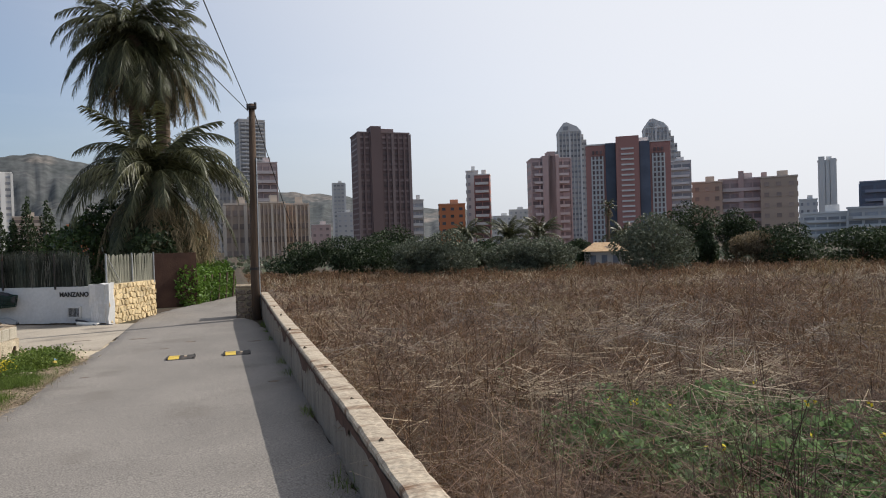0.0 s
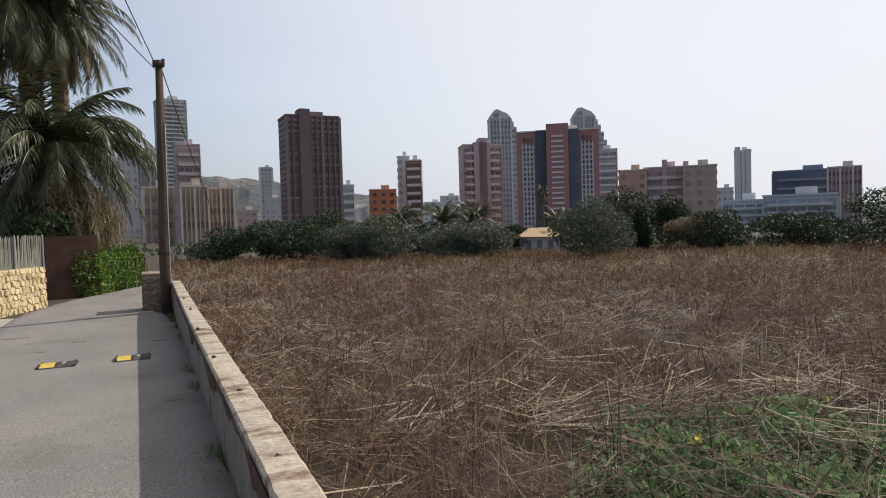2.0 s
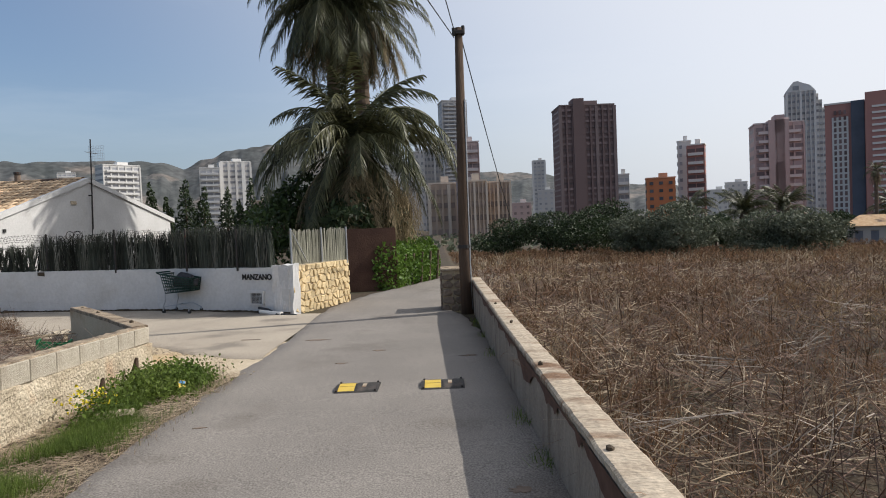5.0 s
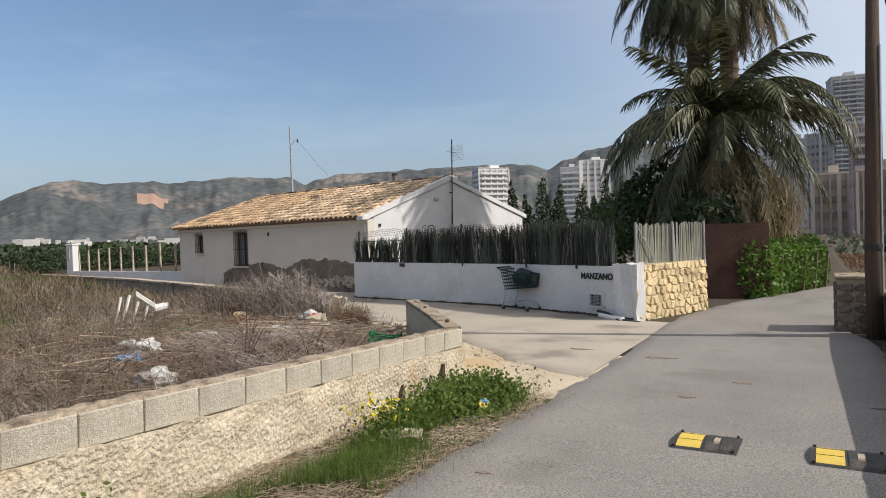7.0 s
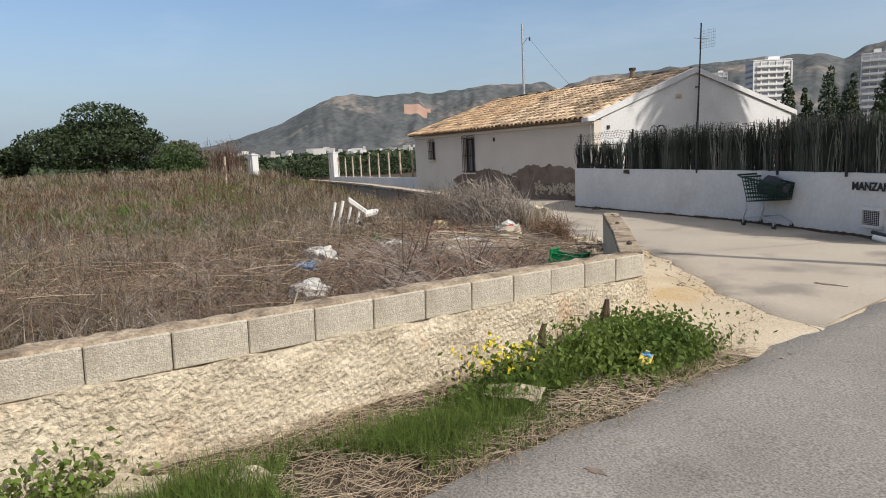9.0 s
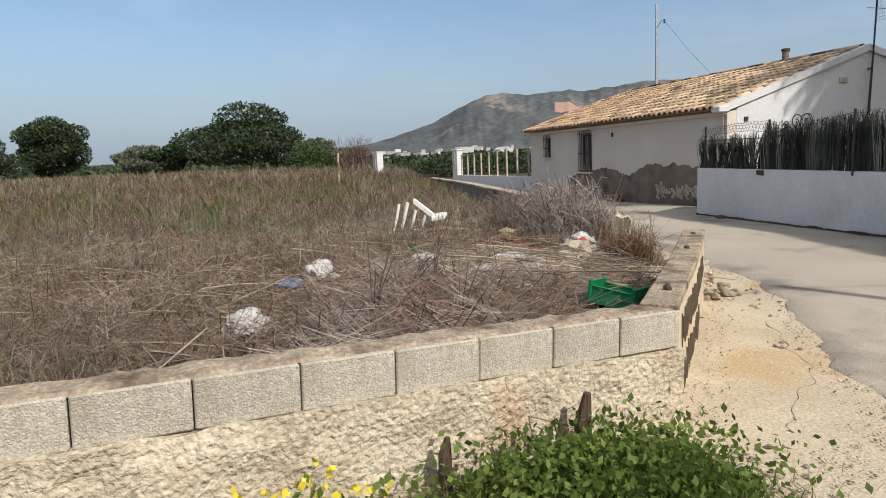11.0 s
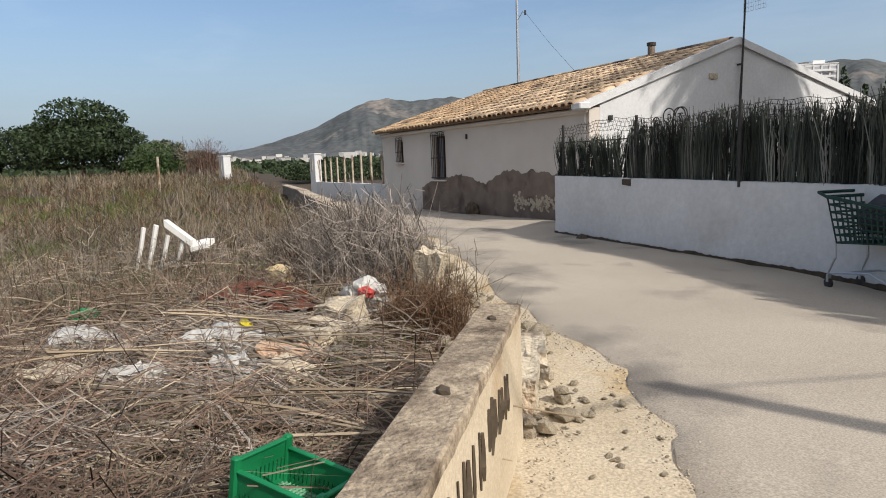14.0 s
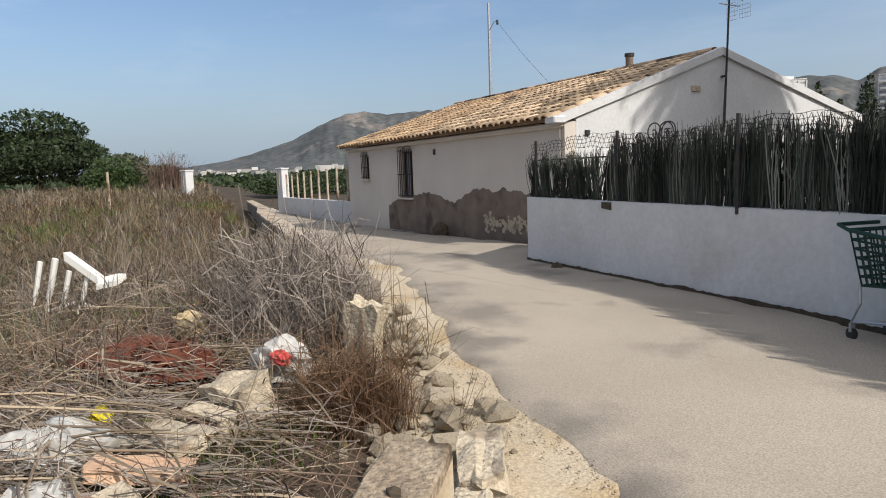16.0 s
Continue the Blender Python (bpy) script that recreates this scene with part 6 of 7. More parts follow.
stuff("red_brown_twigs", litter(x, y, ground_z(x, y) + RNG.uniform(0.0, 0.30, len(x)), RNG.uniform(0.15, 0.6, len(x)), RNG.uniform(0.003, 0.006, len(x)), 0.45), M["twigred"], "tangle of purple-brown dead stems", "dry twigs")
x, y, r = fan(2600, -5, 13, 0.3, 10, -135, -30, off_debris, 0.8)
stuff("lot_straw", litter(x, y, ground_z(x, y) + RNG.uniform(0.02, 0.24, len(x)), RNG.uniform(0.25, 0.9, len(x)), RNG.uniform(0.003, 0.008, len(x)), 0.25), M["straw"], "broken pale reed stalks on the waste lot", "dry reeds")
x, y, r = fan(42000, -6, 12.5, 0.3, 16, -140, -20, in_lot, 0.9)
m = patchy(x, y, 0.6, 51.0) > -0.03
x, y, r = x[m], y[m], r[m]
stuff("lot_green_grass", blades(x, y, ground_z(x, y), RNG.uniform(0.05, 0.26, len(x)), 0.004 + 0.0005 * r, 0.8), M["green"], "thin green grass among the dead weeds", "grass")
x, y, r = fan(14000, -6, 12.5, 0.3, 9, -140, -20, in_lot, 0.9)
m = patchy(x, y, 0.8, 31.0) > 0.12
x, y = x[m], y[m]
stuff("lot_green_weeds", leaves(np.stack([x, y, ground_z(x, y) + RNG.uniform(0.0, 0.12, len(x))], 1), 0.3, 0.055, 0.5), M["green"], "small green weeds among the debris", "weeds")
# branched weeds over the middle of the lot
x, y, r = fan(4200, -4.0, 11.5, 6, 34, -140, -40, off_debris, 0.9)
dr_ = patchy(x, y, 0.3, 97.0)
m = dr_ > -0.3
x, y, r, dr_ = x[m], y[m], r[m], dr_[m]
stuff("purple_lot_brush", sprays(x, y, RNG.uniform(0.22, 0.55, len(x)) * (1 + 0.9 * dr_), 12, 0.003 + 0.0007 * r, 0.9), M["weed"], "soft purple-brown brush across the waste lot", "dry weeds")
x, y, r = fan(60000, -8, 11.0, 3, 26, -140, -50, in_lot, 0.9)
m = patchy(x, y, 0.28, 57.0) > 0.12
x, y, r = x[m], y[m], r[m]
stuff("lot_grass_patches", blades(x, y, ground_z(x, y), RNG.uniform(0.12, 0.38, len(x)), 0.004 + 0.0008 * r, 0.9), M["green"], "green grass patches across the waste lot", "grass")
# long fallen reeds lying over one another among the rubbish
def long_reeds(n, cx, cy, sx, sy, along, wide, L0, L1, seed):
    r = random.Random(seed)
    k = Kit()
    for _ in range(n):
        x, y, a, L = r.gauss(cx, sx), r.gauss(cy, sy), r.gauss(along, wide), r.uniform(L0, L1)
        if not bool(in_lot(np.array([x]), np.array([y]))[0]) or ((x + 9.65) / 0.75) ** 2 + ((y - 15.72) / 0.5) ** 2 < 1:
            continue
        z, bow, up = gz(x, y) + r.uniform(0.06, 0.26), r.gauss(0, 0.06), r.gauss(0, 0.09)
        c, q = math.cos(a), math.sin(a)
        k.tube([(x + c * t * L - q * bow * (1 - 4 * t * t), y + q * t * L + c * bow * (1 - 4 * t * t), z + up * t * L + 0.03 * (1 - 4 * t * t)) for t in (-0.5, -0.2, 0.15, 0.5)], [0.009, 0.008, 0.006, 0.003], 4, False)
    return k


tagged(part("fallen_reeds", long_reeds(150, -8.2, 14.7, 1.3, 0.8, 0.5, 0.4, 0.5, 1.5, 3), M["straw"]), "long pale reeds fallen across the rubbish", "dry reeds", kind="stuff")
tagged(part("fallen_grey_reeds", long_reeds(90, -6.4, 12.6, 1.2, 0.9, 0.6, 0.6, 0.4, 1.2, 4), M["twigpale"]), "long grey stems fallen behind the wall", "dry reeds", kind="stuff")
tagged(part("fallen_field_reeds", long_reeds(120, -9.5, 10.5, 2.2, 1.6, 0.3, 0.8, 0.5, 1.4, 5), M["straw"]), "long pale stalks fallen across the waste lot", "dry reeds", kind="stuff")
# green verge below the block wall
def verge(n, path, spread, hmax, w, bend, material, name, label, thin=-0.12):
    p = np.array(resample(path, 0.05))
    q = p[RNG.integers(0, len(p), n)] + RNG.normal(0, spread, (n, 2))
    clump = patchy(q[:, 0], q[:, 1], 1.6, 9.0)
    m = (q[:, 0] > -3.58) & (q[:, 0] < -2.3) & (clump > thin)
    q, clump = q[m], clump[m]
    stuff(name, blades(q[:, 0], q[:, 1], ground_z(q[:, 0], q[:, 1]), RNG.uniform(0.3, 1, len(q)) * hmax * (0.6 + 0.9 * np.clip(clump, 0, 1)), w, bend), material, label, "grass")


verge(60000, [(-3.1, 3.5), (-2.98, 9.0), (-2.93, 10.0), (-2.98, 11.4), (-3.0, 12.6)], 0.15, 0.30, 0.0046, 0.95, M["green"], "verge_grass", "fresh green grass on the verge", -0.22)
verge(24000, [(-3.2, 3.0), (-3.0, 9.5), (-2.8, 12.8)], 0.26, 0.14, 0.004, 1.3, M["straw"], "verge_straw", "dry grass on the verge")
q = RNG.uniform((-3.6, 3, 0), (-2.45, 13, 0), (15000, 3))
stuff("verge_litter", litter(q[:, 0], q[:, 1], ground_z(q[:, 0], q[:, 1]) + RNG.uniform(0.01, 0.05, len(q)), RNG.uniform(0.04, 0.18, len(q)), RNG.uniform(0.0016, 0.0034, len(q)), 0.2), M["straw"], "flattened straw on the verge", "dry grass")
q = np.concatenate([RNG.normal((-3.08, 12.25, 0), (0.19, 0.30, 0.0), (15000, 3)), RNG.normal((-3.15, 11.1, 0), (0.10, 0.22, 0), (1500, 3)), RNG.normal((-3.45, 8.6, 0), (0.08, 0.16, 0), (600, 3))])
q[:, 2] = ground_z(q[:, 0], q[:, 1]) + np.clip(np.abs(RNG.normal(0.05, 0.11, len(q))), 0, 0.3)
q = q[(q[:, 0] > -3.6)]
stuff("broadleaf_weeds", leaves(q, 0.5, 0.042, 0.6), M["green"], "broad-leaved green weeds against the wall", "weeds")
q = RNG.normal((-3.3, 11.1, -0.02), (0.1, 0.16, 0.05), (60, 3))
stuff("verge_flowers", leaves(np.repeat(q, 3, 0) + RNG.normal(0, 0.01, (180, 3)), 0.1, 0.03, 0.9), M["flower"], "yellow flowers on the verge", "flowers")

# dark orchards and scrub over the far plain
a = np.radians(RNG.uniform(-112, -30, 26000))
d = RNG.uniform(110, 1000, 26000)
z = np.where(d > 380, (d - 380) * 0.010, 0) + RNG.uniform(-1, 2.0, 26000)
stuff("far_orchards", leaves(np.stack([np.sin(a) * d, np.cos(a) * d, z], 1), 0.2, 0.009 * d, 0.8), M["leaf"], "dark green orchards over the far plain", "orchard")
a = np.radians(RNG.uniform(-6, 75, 9000))
d = RNG.uniform(75, 190, 9000)
z = -2.6 + RNG.uniform(-0.5, 2.4, 9000) * RNG.uniform(0, 1, 9000)
stuff("far_scrub", leaves(np.stack([np.sin(a) * d, np.cos(a) * d, z], 1), 0.2, 0.9, 0.8), M["olive"], "dark scrub between the meadow and the towers", "scrub")
# tall stalks standing out of the meadow
x, y, h, r = clumps(120, 9, 0.9, 2.0, 0.8, 16, 2, 110, east, 1.0, 0.55, 1.05, 0.03, 44.0)
stuff("tall_meadow_stalks", blades(x, y, ground_z(x, y), h, 0.006, 0.45), M["twigred"], "tall dark dead stalks above the meadow", "dry weeds")
# weeds rooted at the foot of the meadow wall
q = np.concatenate([RNG.normal((0.66, yy_, 0), (0.05, 0.12, 0), (70, 3)) for yy_ in (4.6, 6.9, 9.4, 10.4, 13.6, 15.2, 16.5, 17.2)])
stuff("wall_foot_weeds", blades(q[:, 0], q[:, 1], ground_z(q[:, 0], q[:, 1]), RNG.uniform(0.03, 0.16, len(q)), 0.006, 0.9), M["green"], "small weeds at the foot of the wall", "weeds")

# laid bundles of pale reed stalks across the debris
cx_ = RNG.uniform(-9.5, -5.2, 110)
cy_ = 14.4 + (cx_ + 7) * -0.35 + RNG.normal(0, 0.75, 110)
al_ = RNG.normal(0.55, 0.4, 110)
x, y, al = np.repeat(cx_, 12) + RNG.normal(0, 0.12, 1320), np.repeat(cy_, 12) + RNG.normal(0, 0.12, 1320), np.repeat(al_, 12)
m = in_lot(x, y) & (((x + 5.3) / 0.6) ** 2 + ((y - 14.15) / 0.5) ** 2 > 1) & (((x + 9.65) / 0.7) ** 2 + ((y - 15.72) / 0.5) ** 2 > 1)
x, y, al = x[m], y[m], al[m]
stuff("reed_bundles", litter(x, y, ground_z(x, y) + RNG.uniform(0.02, 0.15, len(x)), RNG.uniform(0.3, 0.9, len(x)), RNG.uniform(0.004, 0.009, len(x)), 0.10, al), M["straw"], "laid bundles of broken pale reeds", "dry reeds")

# fallen pile of grey and purple dead stems behind the block wall
px = np.array([(-4.6, 12.4), (-5.2, 12.9), (-5.9, 13.2), (-6.6, 13.5), (-6.2, 12.5), (-7.2, 13.0), (-5.0, 11.8), (-7.9, 13.1), (-5.6, 12.0)])
i_ = RNG.integers(0, len(px), 3000)
x, y = px[i_, 0] + RNG.normal(0, 0.34, 3000), px[i_, 1] + RNG.normal(0, 0.34, 3000)
m = in_lot(x, y) & (((x + 5.42) / 0.45) ** 2 + ((y - 14.28) / 0.42) ** 2 > 1)
x, y, i_ = x[m], y[m], i_[m]
z = ground_z(x, y) + 0.08 + 0.34 * RNG.uniform(0, 1, len(x)) * np.exp(-((x - px[i_, 0]) ** 2 + (y - px[i_, 1]) ** 2) / 0.22)
stuff("fallen_stem_pile", litter(x, y, z, RNG.uniform(0.2, 0.7, len(x)), RNG.uniform(0.003, 0.0062, len(x)), 0.45, np.array([0.3, 0.8, 0.5, 1.0, 0.6, 0.4, 1.2, 0.9, 0.2])[i_]), M["twigpale"], "fallen piles of grey dead stems behind the wall", "dry stems")
x, y = RNG.normal(-5.9, 0.95, 2600), RNG.normal(12.9, 0.5, 2600)
m = in_lot(x, y) & (((x + 5.42) / 0.5) ** 2 + ((y - 14.28) / 0.45) ** 2 > 1)
x, y = x[m], y[m]
stuff("purple_stem_pile", litter(x, y, ground_z(x, y) + RNG.uniform(0.05, 0.34, len(x)), RNG.uniform(0.2, 0.7, len(x)), RNG.uniform(0.004, 0.008, len(x)), 0.4), M["twigred"], "purple-brown dead stems over the pile", "dry stems")
# loose reeds fallen across the rubbish
x, y = RNG.normal(-8.0, 0.75, 900), RNG.normal(14.75, 0.55, 900)
m = in_lot(x, y)
x, y = x[m], y[m]
stuff("loose_reeds", litter(x, y, ground_z(x, y) + RNG.uniform(0.10, 0.24, len(x)), RNG.uniform(0.15, 0.7, len(x)), RNG.uniform(0.003, 0.008, len(x)), 0.2, 0.6), M["twigpale"], "loose grey reeds fallen across the rubbish", "dry reeds")

# ---- speed humps ----
def speed_hump(x, y, rz):
    t = thing("speed_hump", pose(x, y, gz(x, y) + 0.012, 0, 0, rz), "worn black and yellow rubber speed hump module", "speed hump", "speed humps on the lane")
    n = 8
    prof = [(-0.25 + 0.5 * i / n, 0.004 + 0.046 * math.sin(math.pi * i / n) ** 0.7) for i in range(n + 1)]

    def strip(x0, x1, lift, inset=0.0):
        k = Kit()
        pr = [(b * (1 - inset), z + lift) for b, z in prof]
        m = len(pr)
        vs = [(xx, b, z) for xx in (x0, x1) for b, z in pr] + [(xx, b, 0) for xx in (x0, x1) for b, z in pr]
        k.add(vs, [(i, i + 1, m + i + 1, m + i) for i in range(m - 1)] + [(2 * m + i, 2 * m + i + 1, i + 1, i) for i in range(m - 1)] + [(m + i, m + i + 1, 3 * m + i + 1, 3 * m + i) for i in range(m - 1)])
        return k
    part("body", strip(-0.225, 0.225, 0), M["rubber"], t, smooth=False)
    for i, (x0, x1) in enumerate(((-0.19, -0.02),)):
        for a, b in ((0, 3), (3, 6), (6, 8)):
            k = Kit()
            pr = [(q * 0.9, z + 0.005) for q, z in prof[a:b + 1]]
            m = len(pr)
            k.add([(xx, q + (0.006 if j == 0 else -0.006 if j == m - 1 else 0), z) for xx in (x0, x1) for j, (q, z) in enumerate(pr)], [(j, j + 1, m + j + 1, m + j) for j in range(m - 1)])
            part("yellow_pad", k, M["yellow"], t, "scuffed yellow reflective pad")
    part("worn_pad", strip(0.055, 0.095, 0.005, 0.35), M["coping"], t, "worn faded yellow strip")
    for x0, x1 in ((0.0, 0.05), (0.11, 0.19)):
        part("rubber_pad", strip(x0, x1, 0.006, 0.06), M["rubber"], t)
    for bx, by in ((-0.2, -0.18), (0.2, -0.18), (-0.2, 0.18), (0.2, 0.18)):
        part("bolt", Kit().tube([(bx, by, 0.02), (bx, by, 0.045)], 0.012, 6), M["iron"], t)
    return t


speed_hump(-0.90, 11.90, 0)
speed_hump(0.0, 11.90, 0)

# ---- shopping cart by the white wall ----
cart = thing("shopping_cart", pose(-6.08, 20.56, gz(-6.1, 20.5) + 0.02, 0, 0, -24) @ Matrix.Diagonal((0.92, 0.92, 0.95, 1)), "dark green shopping cart filled with a black sack", "shopping cart")


def cart_grid(corners, nu, nv, r, skip_edges=False):
    a, b, c, d = [Vector(p) for p in corners]
    k = Kit()
    for i in range(nu + 1):
        k.tube([a.lerp(b, i / nu), d.lerp(c, i / nu)], r, 4)
    for j in range(nv + 1):
        k.tube([a.lerp(d, j / nv), b.lerp(c, j / nv)], r, 4)
    return k


T = [(-0.46, -0.25, 0.98), (0.46, -0.20, 0.86), (0.46, 0.20, 0.86), (-0.46, 0.25, 0.98)]
Bm = [(-0.36, -0.20, 0.50), (0.42, -0.17, 0.56), (0.42, 0.17, 0.56), (-0.36, 0.20, 0.50)]
for i in range(4):
    part("basket_panel", cart_grid((Bm[i], Bm[(i + 1) % 4], T[(i + 1) % 4], T[i]), 12 if i % 2 == 0 else 7, 6, 0.011), M["cartgreen"], cart)
part("basket_floor", cart_grid(Bm, 12, 6, 0.008), M["cartgreen"], cart)
part("rim", Kit().tube([*T, T[0]], 0.020, 6), M["cartgreen"], cart)
part("handle", Kit().tube([(-0.46, -0.24, 0.97), (-0.60, -0.24, 1.02), (-0.60, 0.24, 1.02), (-0.46, 0.24, 0.97)], 0.018, 8), M["cartgreen"], cart, "dark green push handle")
for s in (-1, 1):
    part("chassis", Kit().tube([(-0.38, s * 0.20, 0.52), (-0.36, s * 0.21, 0.34), (-0.44, s * 0.22, 0.16), (-0.2, s * 0.22, 0.2), (0.10, s * 0.22, 0.24), (0.42, s * 0.20, 0.13)], 0.014, 6), M["galv"], cart, "bare steel chassis tube")
    for wx in (-0.44, 0.42):
        w = part("wheel", Kit().tube([(wx, s * 0.21 - 0.015, 0.055), (wx, s * 0.21 + 0.015, 0.055)], 0.055, 12), M["rubber"], cart)
        part("fork", Kit().box(wx, s * 0.21, 0.11, 0.03, 0.045, 0.08), M["galv"], w)
part("cross_bar", Kit().tube([(-0.2, -0.22, 0.2), (-0.2, 0.22, 0.2)], 0.012, 6), M["galv"], cart)


def lump_mesh(sx, sy, sz, rough, freq, seed, sub=3):
    """A crumpled closed lump resting on its base."""
    bm = bmesh.new()
    bmesh.ops.create_icosphere(bm, subdivisions=sub, radius=1.0)
    for v in bm.verts:
        n = noise.noise_vector(v.co * freq + Vector((seed * 3.1, seed * 1.7, seed))) * rough
        m = noise.noise(v.co * freq * 2.7 + Vector((seed, 0, seed * 2))) * rough * 0.5
        c = v.co * (1 + m) + n
        v.co = (c.x * sx, c.y * sy, max(c.z, -0.55) * sz)
    return bm


def lump(name, x, y, z, size, rough, freq, seed, material, label, category, rz=0.0, sub=3):
    bm = lump_mesh(*size, rough, freq, seed, sub)
    me = bpy.data.meshes.new(name)
    bm.to_mesh(me)
    bm.free()
    me.materials.append(material)
    ob = new(name, me)
    ob.matrix_basis = pose(x, y, z, 0, 0, rz)
    return tagged(ob, label, category)


lump("black_sack", -6.0, 20.53, 0.36, (0.34, 0.16, 0.20), 0.35, 1.8, 3, M["cable"], "crumpled black sack lying in the cart", "sack", -24)

# ---- white wall fittings ----
wdir = math.degrees(math.atan2(20.08 - 19.50, -4.3 + 3.25))
vent = thing("wall_vent", pose(-4.12, 19.83, -0.38, 0, 0, wdir + 180), "square grey vent grille low in the white wall", "vent")
part("frame", Kit().box(0, 0, 0.22, 0.42, 0.06, 0.04).box(0, 0, 0.50, 0.46, 0.08, 0.05).box(-0.19, 0, 0.36, 0.04, 0.06, 0.3).box(0.19, 0, 0.36, 0.04, 0.06, 0.3), M["white"], vent)
part("back", Kit().box(0, 0.02, 0.36, 0.34, 0.02, 0.26), M["black"], vent)
for i in range(8):
    part("slat", Kit().tube([(-0.16, -0.01, 0.26 + i * 0.028), (0.16, -0.01, 0.26 + i * 0.028)], 0.004, 4), M["galv"], vent)
for i in range(9):
    part("slat", Kit().tube([(-0.16 + i * 0.04, -0.012, 0.24), (-0.16 + i * 0.04, -0.012, 0.48)], 0.004, 4), M["galv"], vent)
pipe = part("drain_pipe", Kit().tube([(-4.0, 19.62, -0.30), (-3.75, 19.45, -0.32), (-3.45, 19.28, -0.33)], 0.05, 10), M["plastic"])
tagged(pipe, "short grey plastic pipe at the wall foot", "pipe")
hose = part("garden_hose", Kit().tube([(-4.05, 19.66, -0.22), (-3.8, 19.55, -0.26), (-3.55, 19.30, -0.34), (-3.30, 19.22, -0.35), (-3.1, 19.15, -0.36)], 0.03, 8), M["cable"])
tagged(hose, "black hose lying at the wall foot", "hose")


def lettering(text, size, m, material, name, label):
    cu = bpy.data.curves.new(name, "FONT")
    cu.body, cu.size, cu.extrude, cu.offset = text, size, 0.003, 0.006
    tmp = bpy.data.objects.new(name, cu)
    scene.collection.objects.link(tmp)
    bpy.context.view_layer.update()
    me = bpy.data.meshes.new_from_object(tmp.evaluated_get(bpy.context.evaluated_depsgraph_get()))
    bpy.data.objects.remove(tmp)
    me.materials.clear()
    me.materials.append(material)
    ob = new(name, me)
    ob.matrix_basis = m
    return tagged(ob, label, "lettering")


lettering("MANZANO", 0.175, pose(-4.50, 20.045, 0.40, 90, 0, wdir + 180), M["black"], "wall_lettering", "hand-painted black name on the white wall")
lump("dirt_clod", -11.2, 22.0, -0.36, (0.10, 0.09, 0.08), 0.3, 2, 8, M["mould"], "dark clod at the foot of the white wall", "clod")
lump("dirt_clod", -17.5, 24.55, -0.36, (0.22, 0.16, 0.26), 0.4, 2, 9, M["mould"], "dark heap at the foot of the house", "clod")

# ---- railing wall and gate pillars beyond the house ----
rw = wall("wall_railing", [(-24.3, 26.05, 0.25), (-39.2, 30.15, 0.05)], 0.2, M["white"], "low pale wall carrying a row of railing posts", 3, 0.01, bottom=-0.4, step=0.4)
for i in range(9):
    s = (i + 0.5) / 9
    x, y = -24.3 - 14.9 * s, 26.05 + 4.1 * s
    part("rail_post", Kit().box(x, y, 0.85 - 0.2 * s, 0.07, 0.07, 1.3), M["coping"], rw, "thin pale railing post")
for x, y, zt in ((-39.5, 30.2, 1.72), (-42.3, 25.8, 1.8)):
    g = thing("gate_pillar", pose(x, y, zt - 2.6), "square white plastered gate pillar", "pillar", "gate pillars")
    part("shaft", Kit().box(0, 0, 1.25, 0.48, 0.48, 2.5, 0.25, 0.02), M["white"], g)
    part("cap", Kit().box(0, 0, 2.53, 0.56, 0.56, 0.08, 0.25, 0.02), M["white"], g)
    part("recess", Kit().box(0.02, -0.25, 1.9, 0.12, 0.04, 0.8, 0.25), M["coping"], g)
x, y = -30.5, 19.5
part("thin_post", Kit().tube([(x, y, gz(x, y)), (x + 0.1, y, gz(x, y) + 1.5)], 0.045, 7), M["coping"])
tagged(bpy.data.objects["thin_post"], "leaning thin pale post in the weeds", "post")

# ---- debris on the waste lot ----
crate = thing("plastic_crate", pose(-5.54, 14.38, -0.15, -4, 7, 24) @ Matrix.Scale(0.68, 4), "open green plastic harvest crate tipped beside the wall", "crate")
CL, CW, CH = 0.58, 0.38, 0.27
part("floor_plate", Kit().box(0, 0, 0.008, CL, CW, 0.006), M["crate"], crate)
part("floor_grid", cart_grid([(-CL / 2, -CW / 2, 0.012), (CL / 2, -CW / 2, 0.012), (CL / 2, CW / 2, 0.012), (-CL / 2, CW / 2, 0.012)], 22, 14, 0.007), M["crate2"], crate, "dusty pale green floor grid")
for i, (a, b, hh) in enumerate((((-CL / 2, -CW / 2), (CL / 2, -CW / 2), CH * 0.8), ((CL / 2, -CW / 2), (CL / 2, CW / 2), CH), ((CL / 2, CW / 2), (-CL / 2, CW / 2), CH * 0.8), ((-CL / 2, CW / 2), (-CL / 2, -CW / 2), CH))):
    k = Kit()
    cx, cy = (a[0] + b[0]) / 2, (a[1] + b[1]) / 2
    L = math.dist(a, b)
    rz = math.atan2(b[1] - a[1], b[0] - a[0])
    k.box(cx, cy, hh - 0.05, L, 0.014, 0.10, rz)
    k.box(cx, cy, 0.02, L, 0.014, 0.04, rz)
    for j in range(int(L / 0.03) + 1):
        s = j / int(L / 0.03)
        k.box(a[0] + (b[0] - a[0]) * s, a[1] + (b[1] - a[1]) * s, hh / 2, 0.023, 0.013, hh - 0.06, rz)
    part("side", k, M["crate"], crate)
    part("rim", Kit().box(cx, cy, hh, L + 0.03, 0.035, 0.016, rz, 0.005), M["crate"], crate)
for sx, sy in ((-1, -1), (1, -1), (1, 1), (-1, 1)):
    part("corner_post", Kit().box(sx * CL / 2, sy * CW / 2, CH / 2 + 0.01, 0.05, 0.05, CH + 0.02, 0, 0.01), M["crate"], crate)

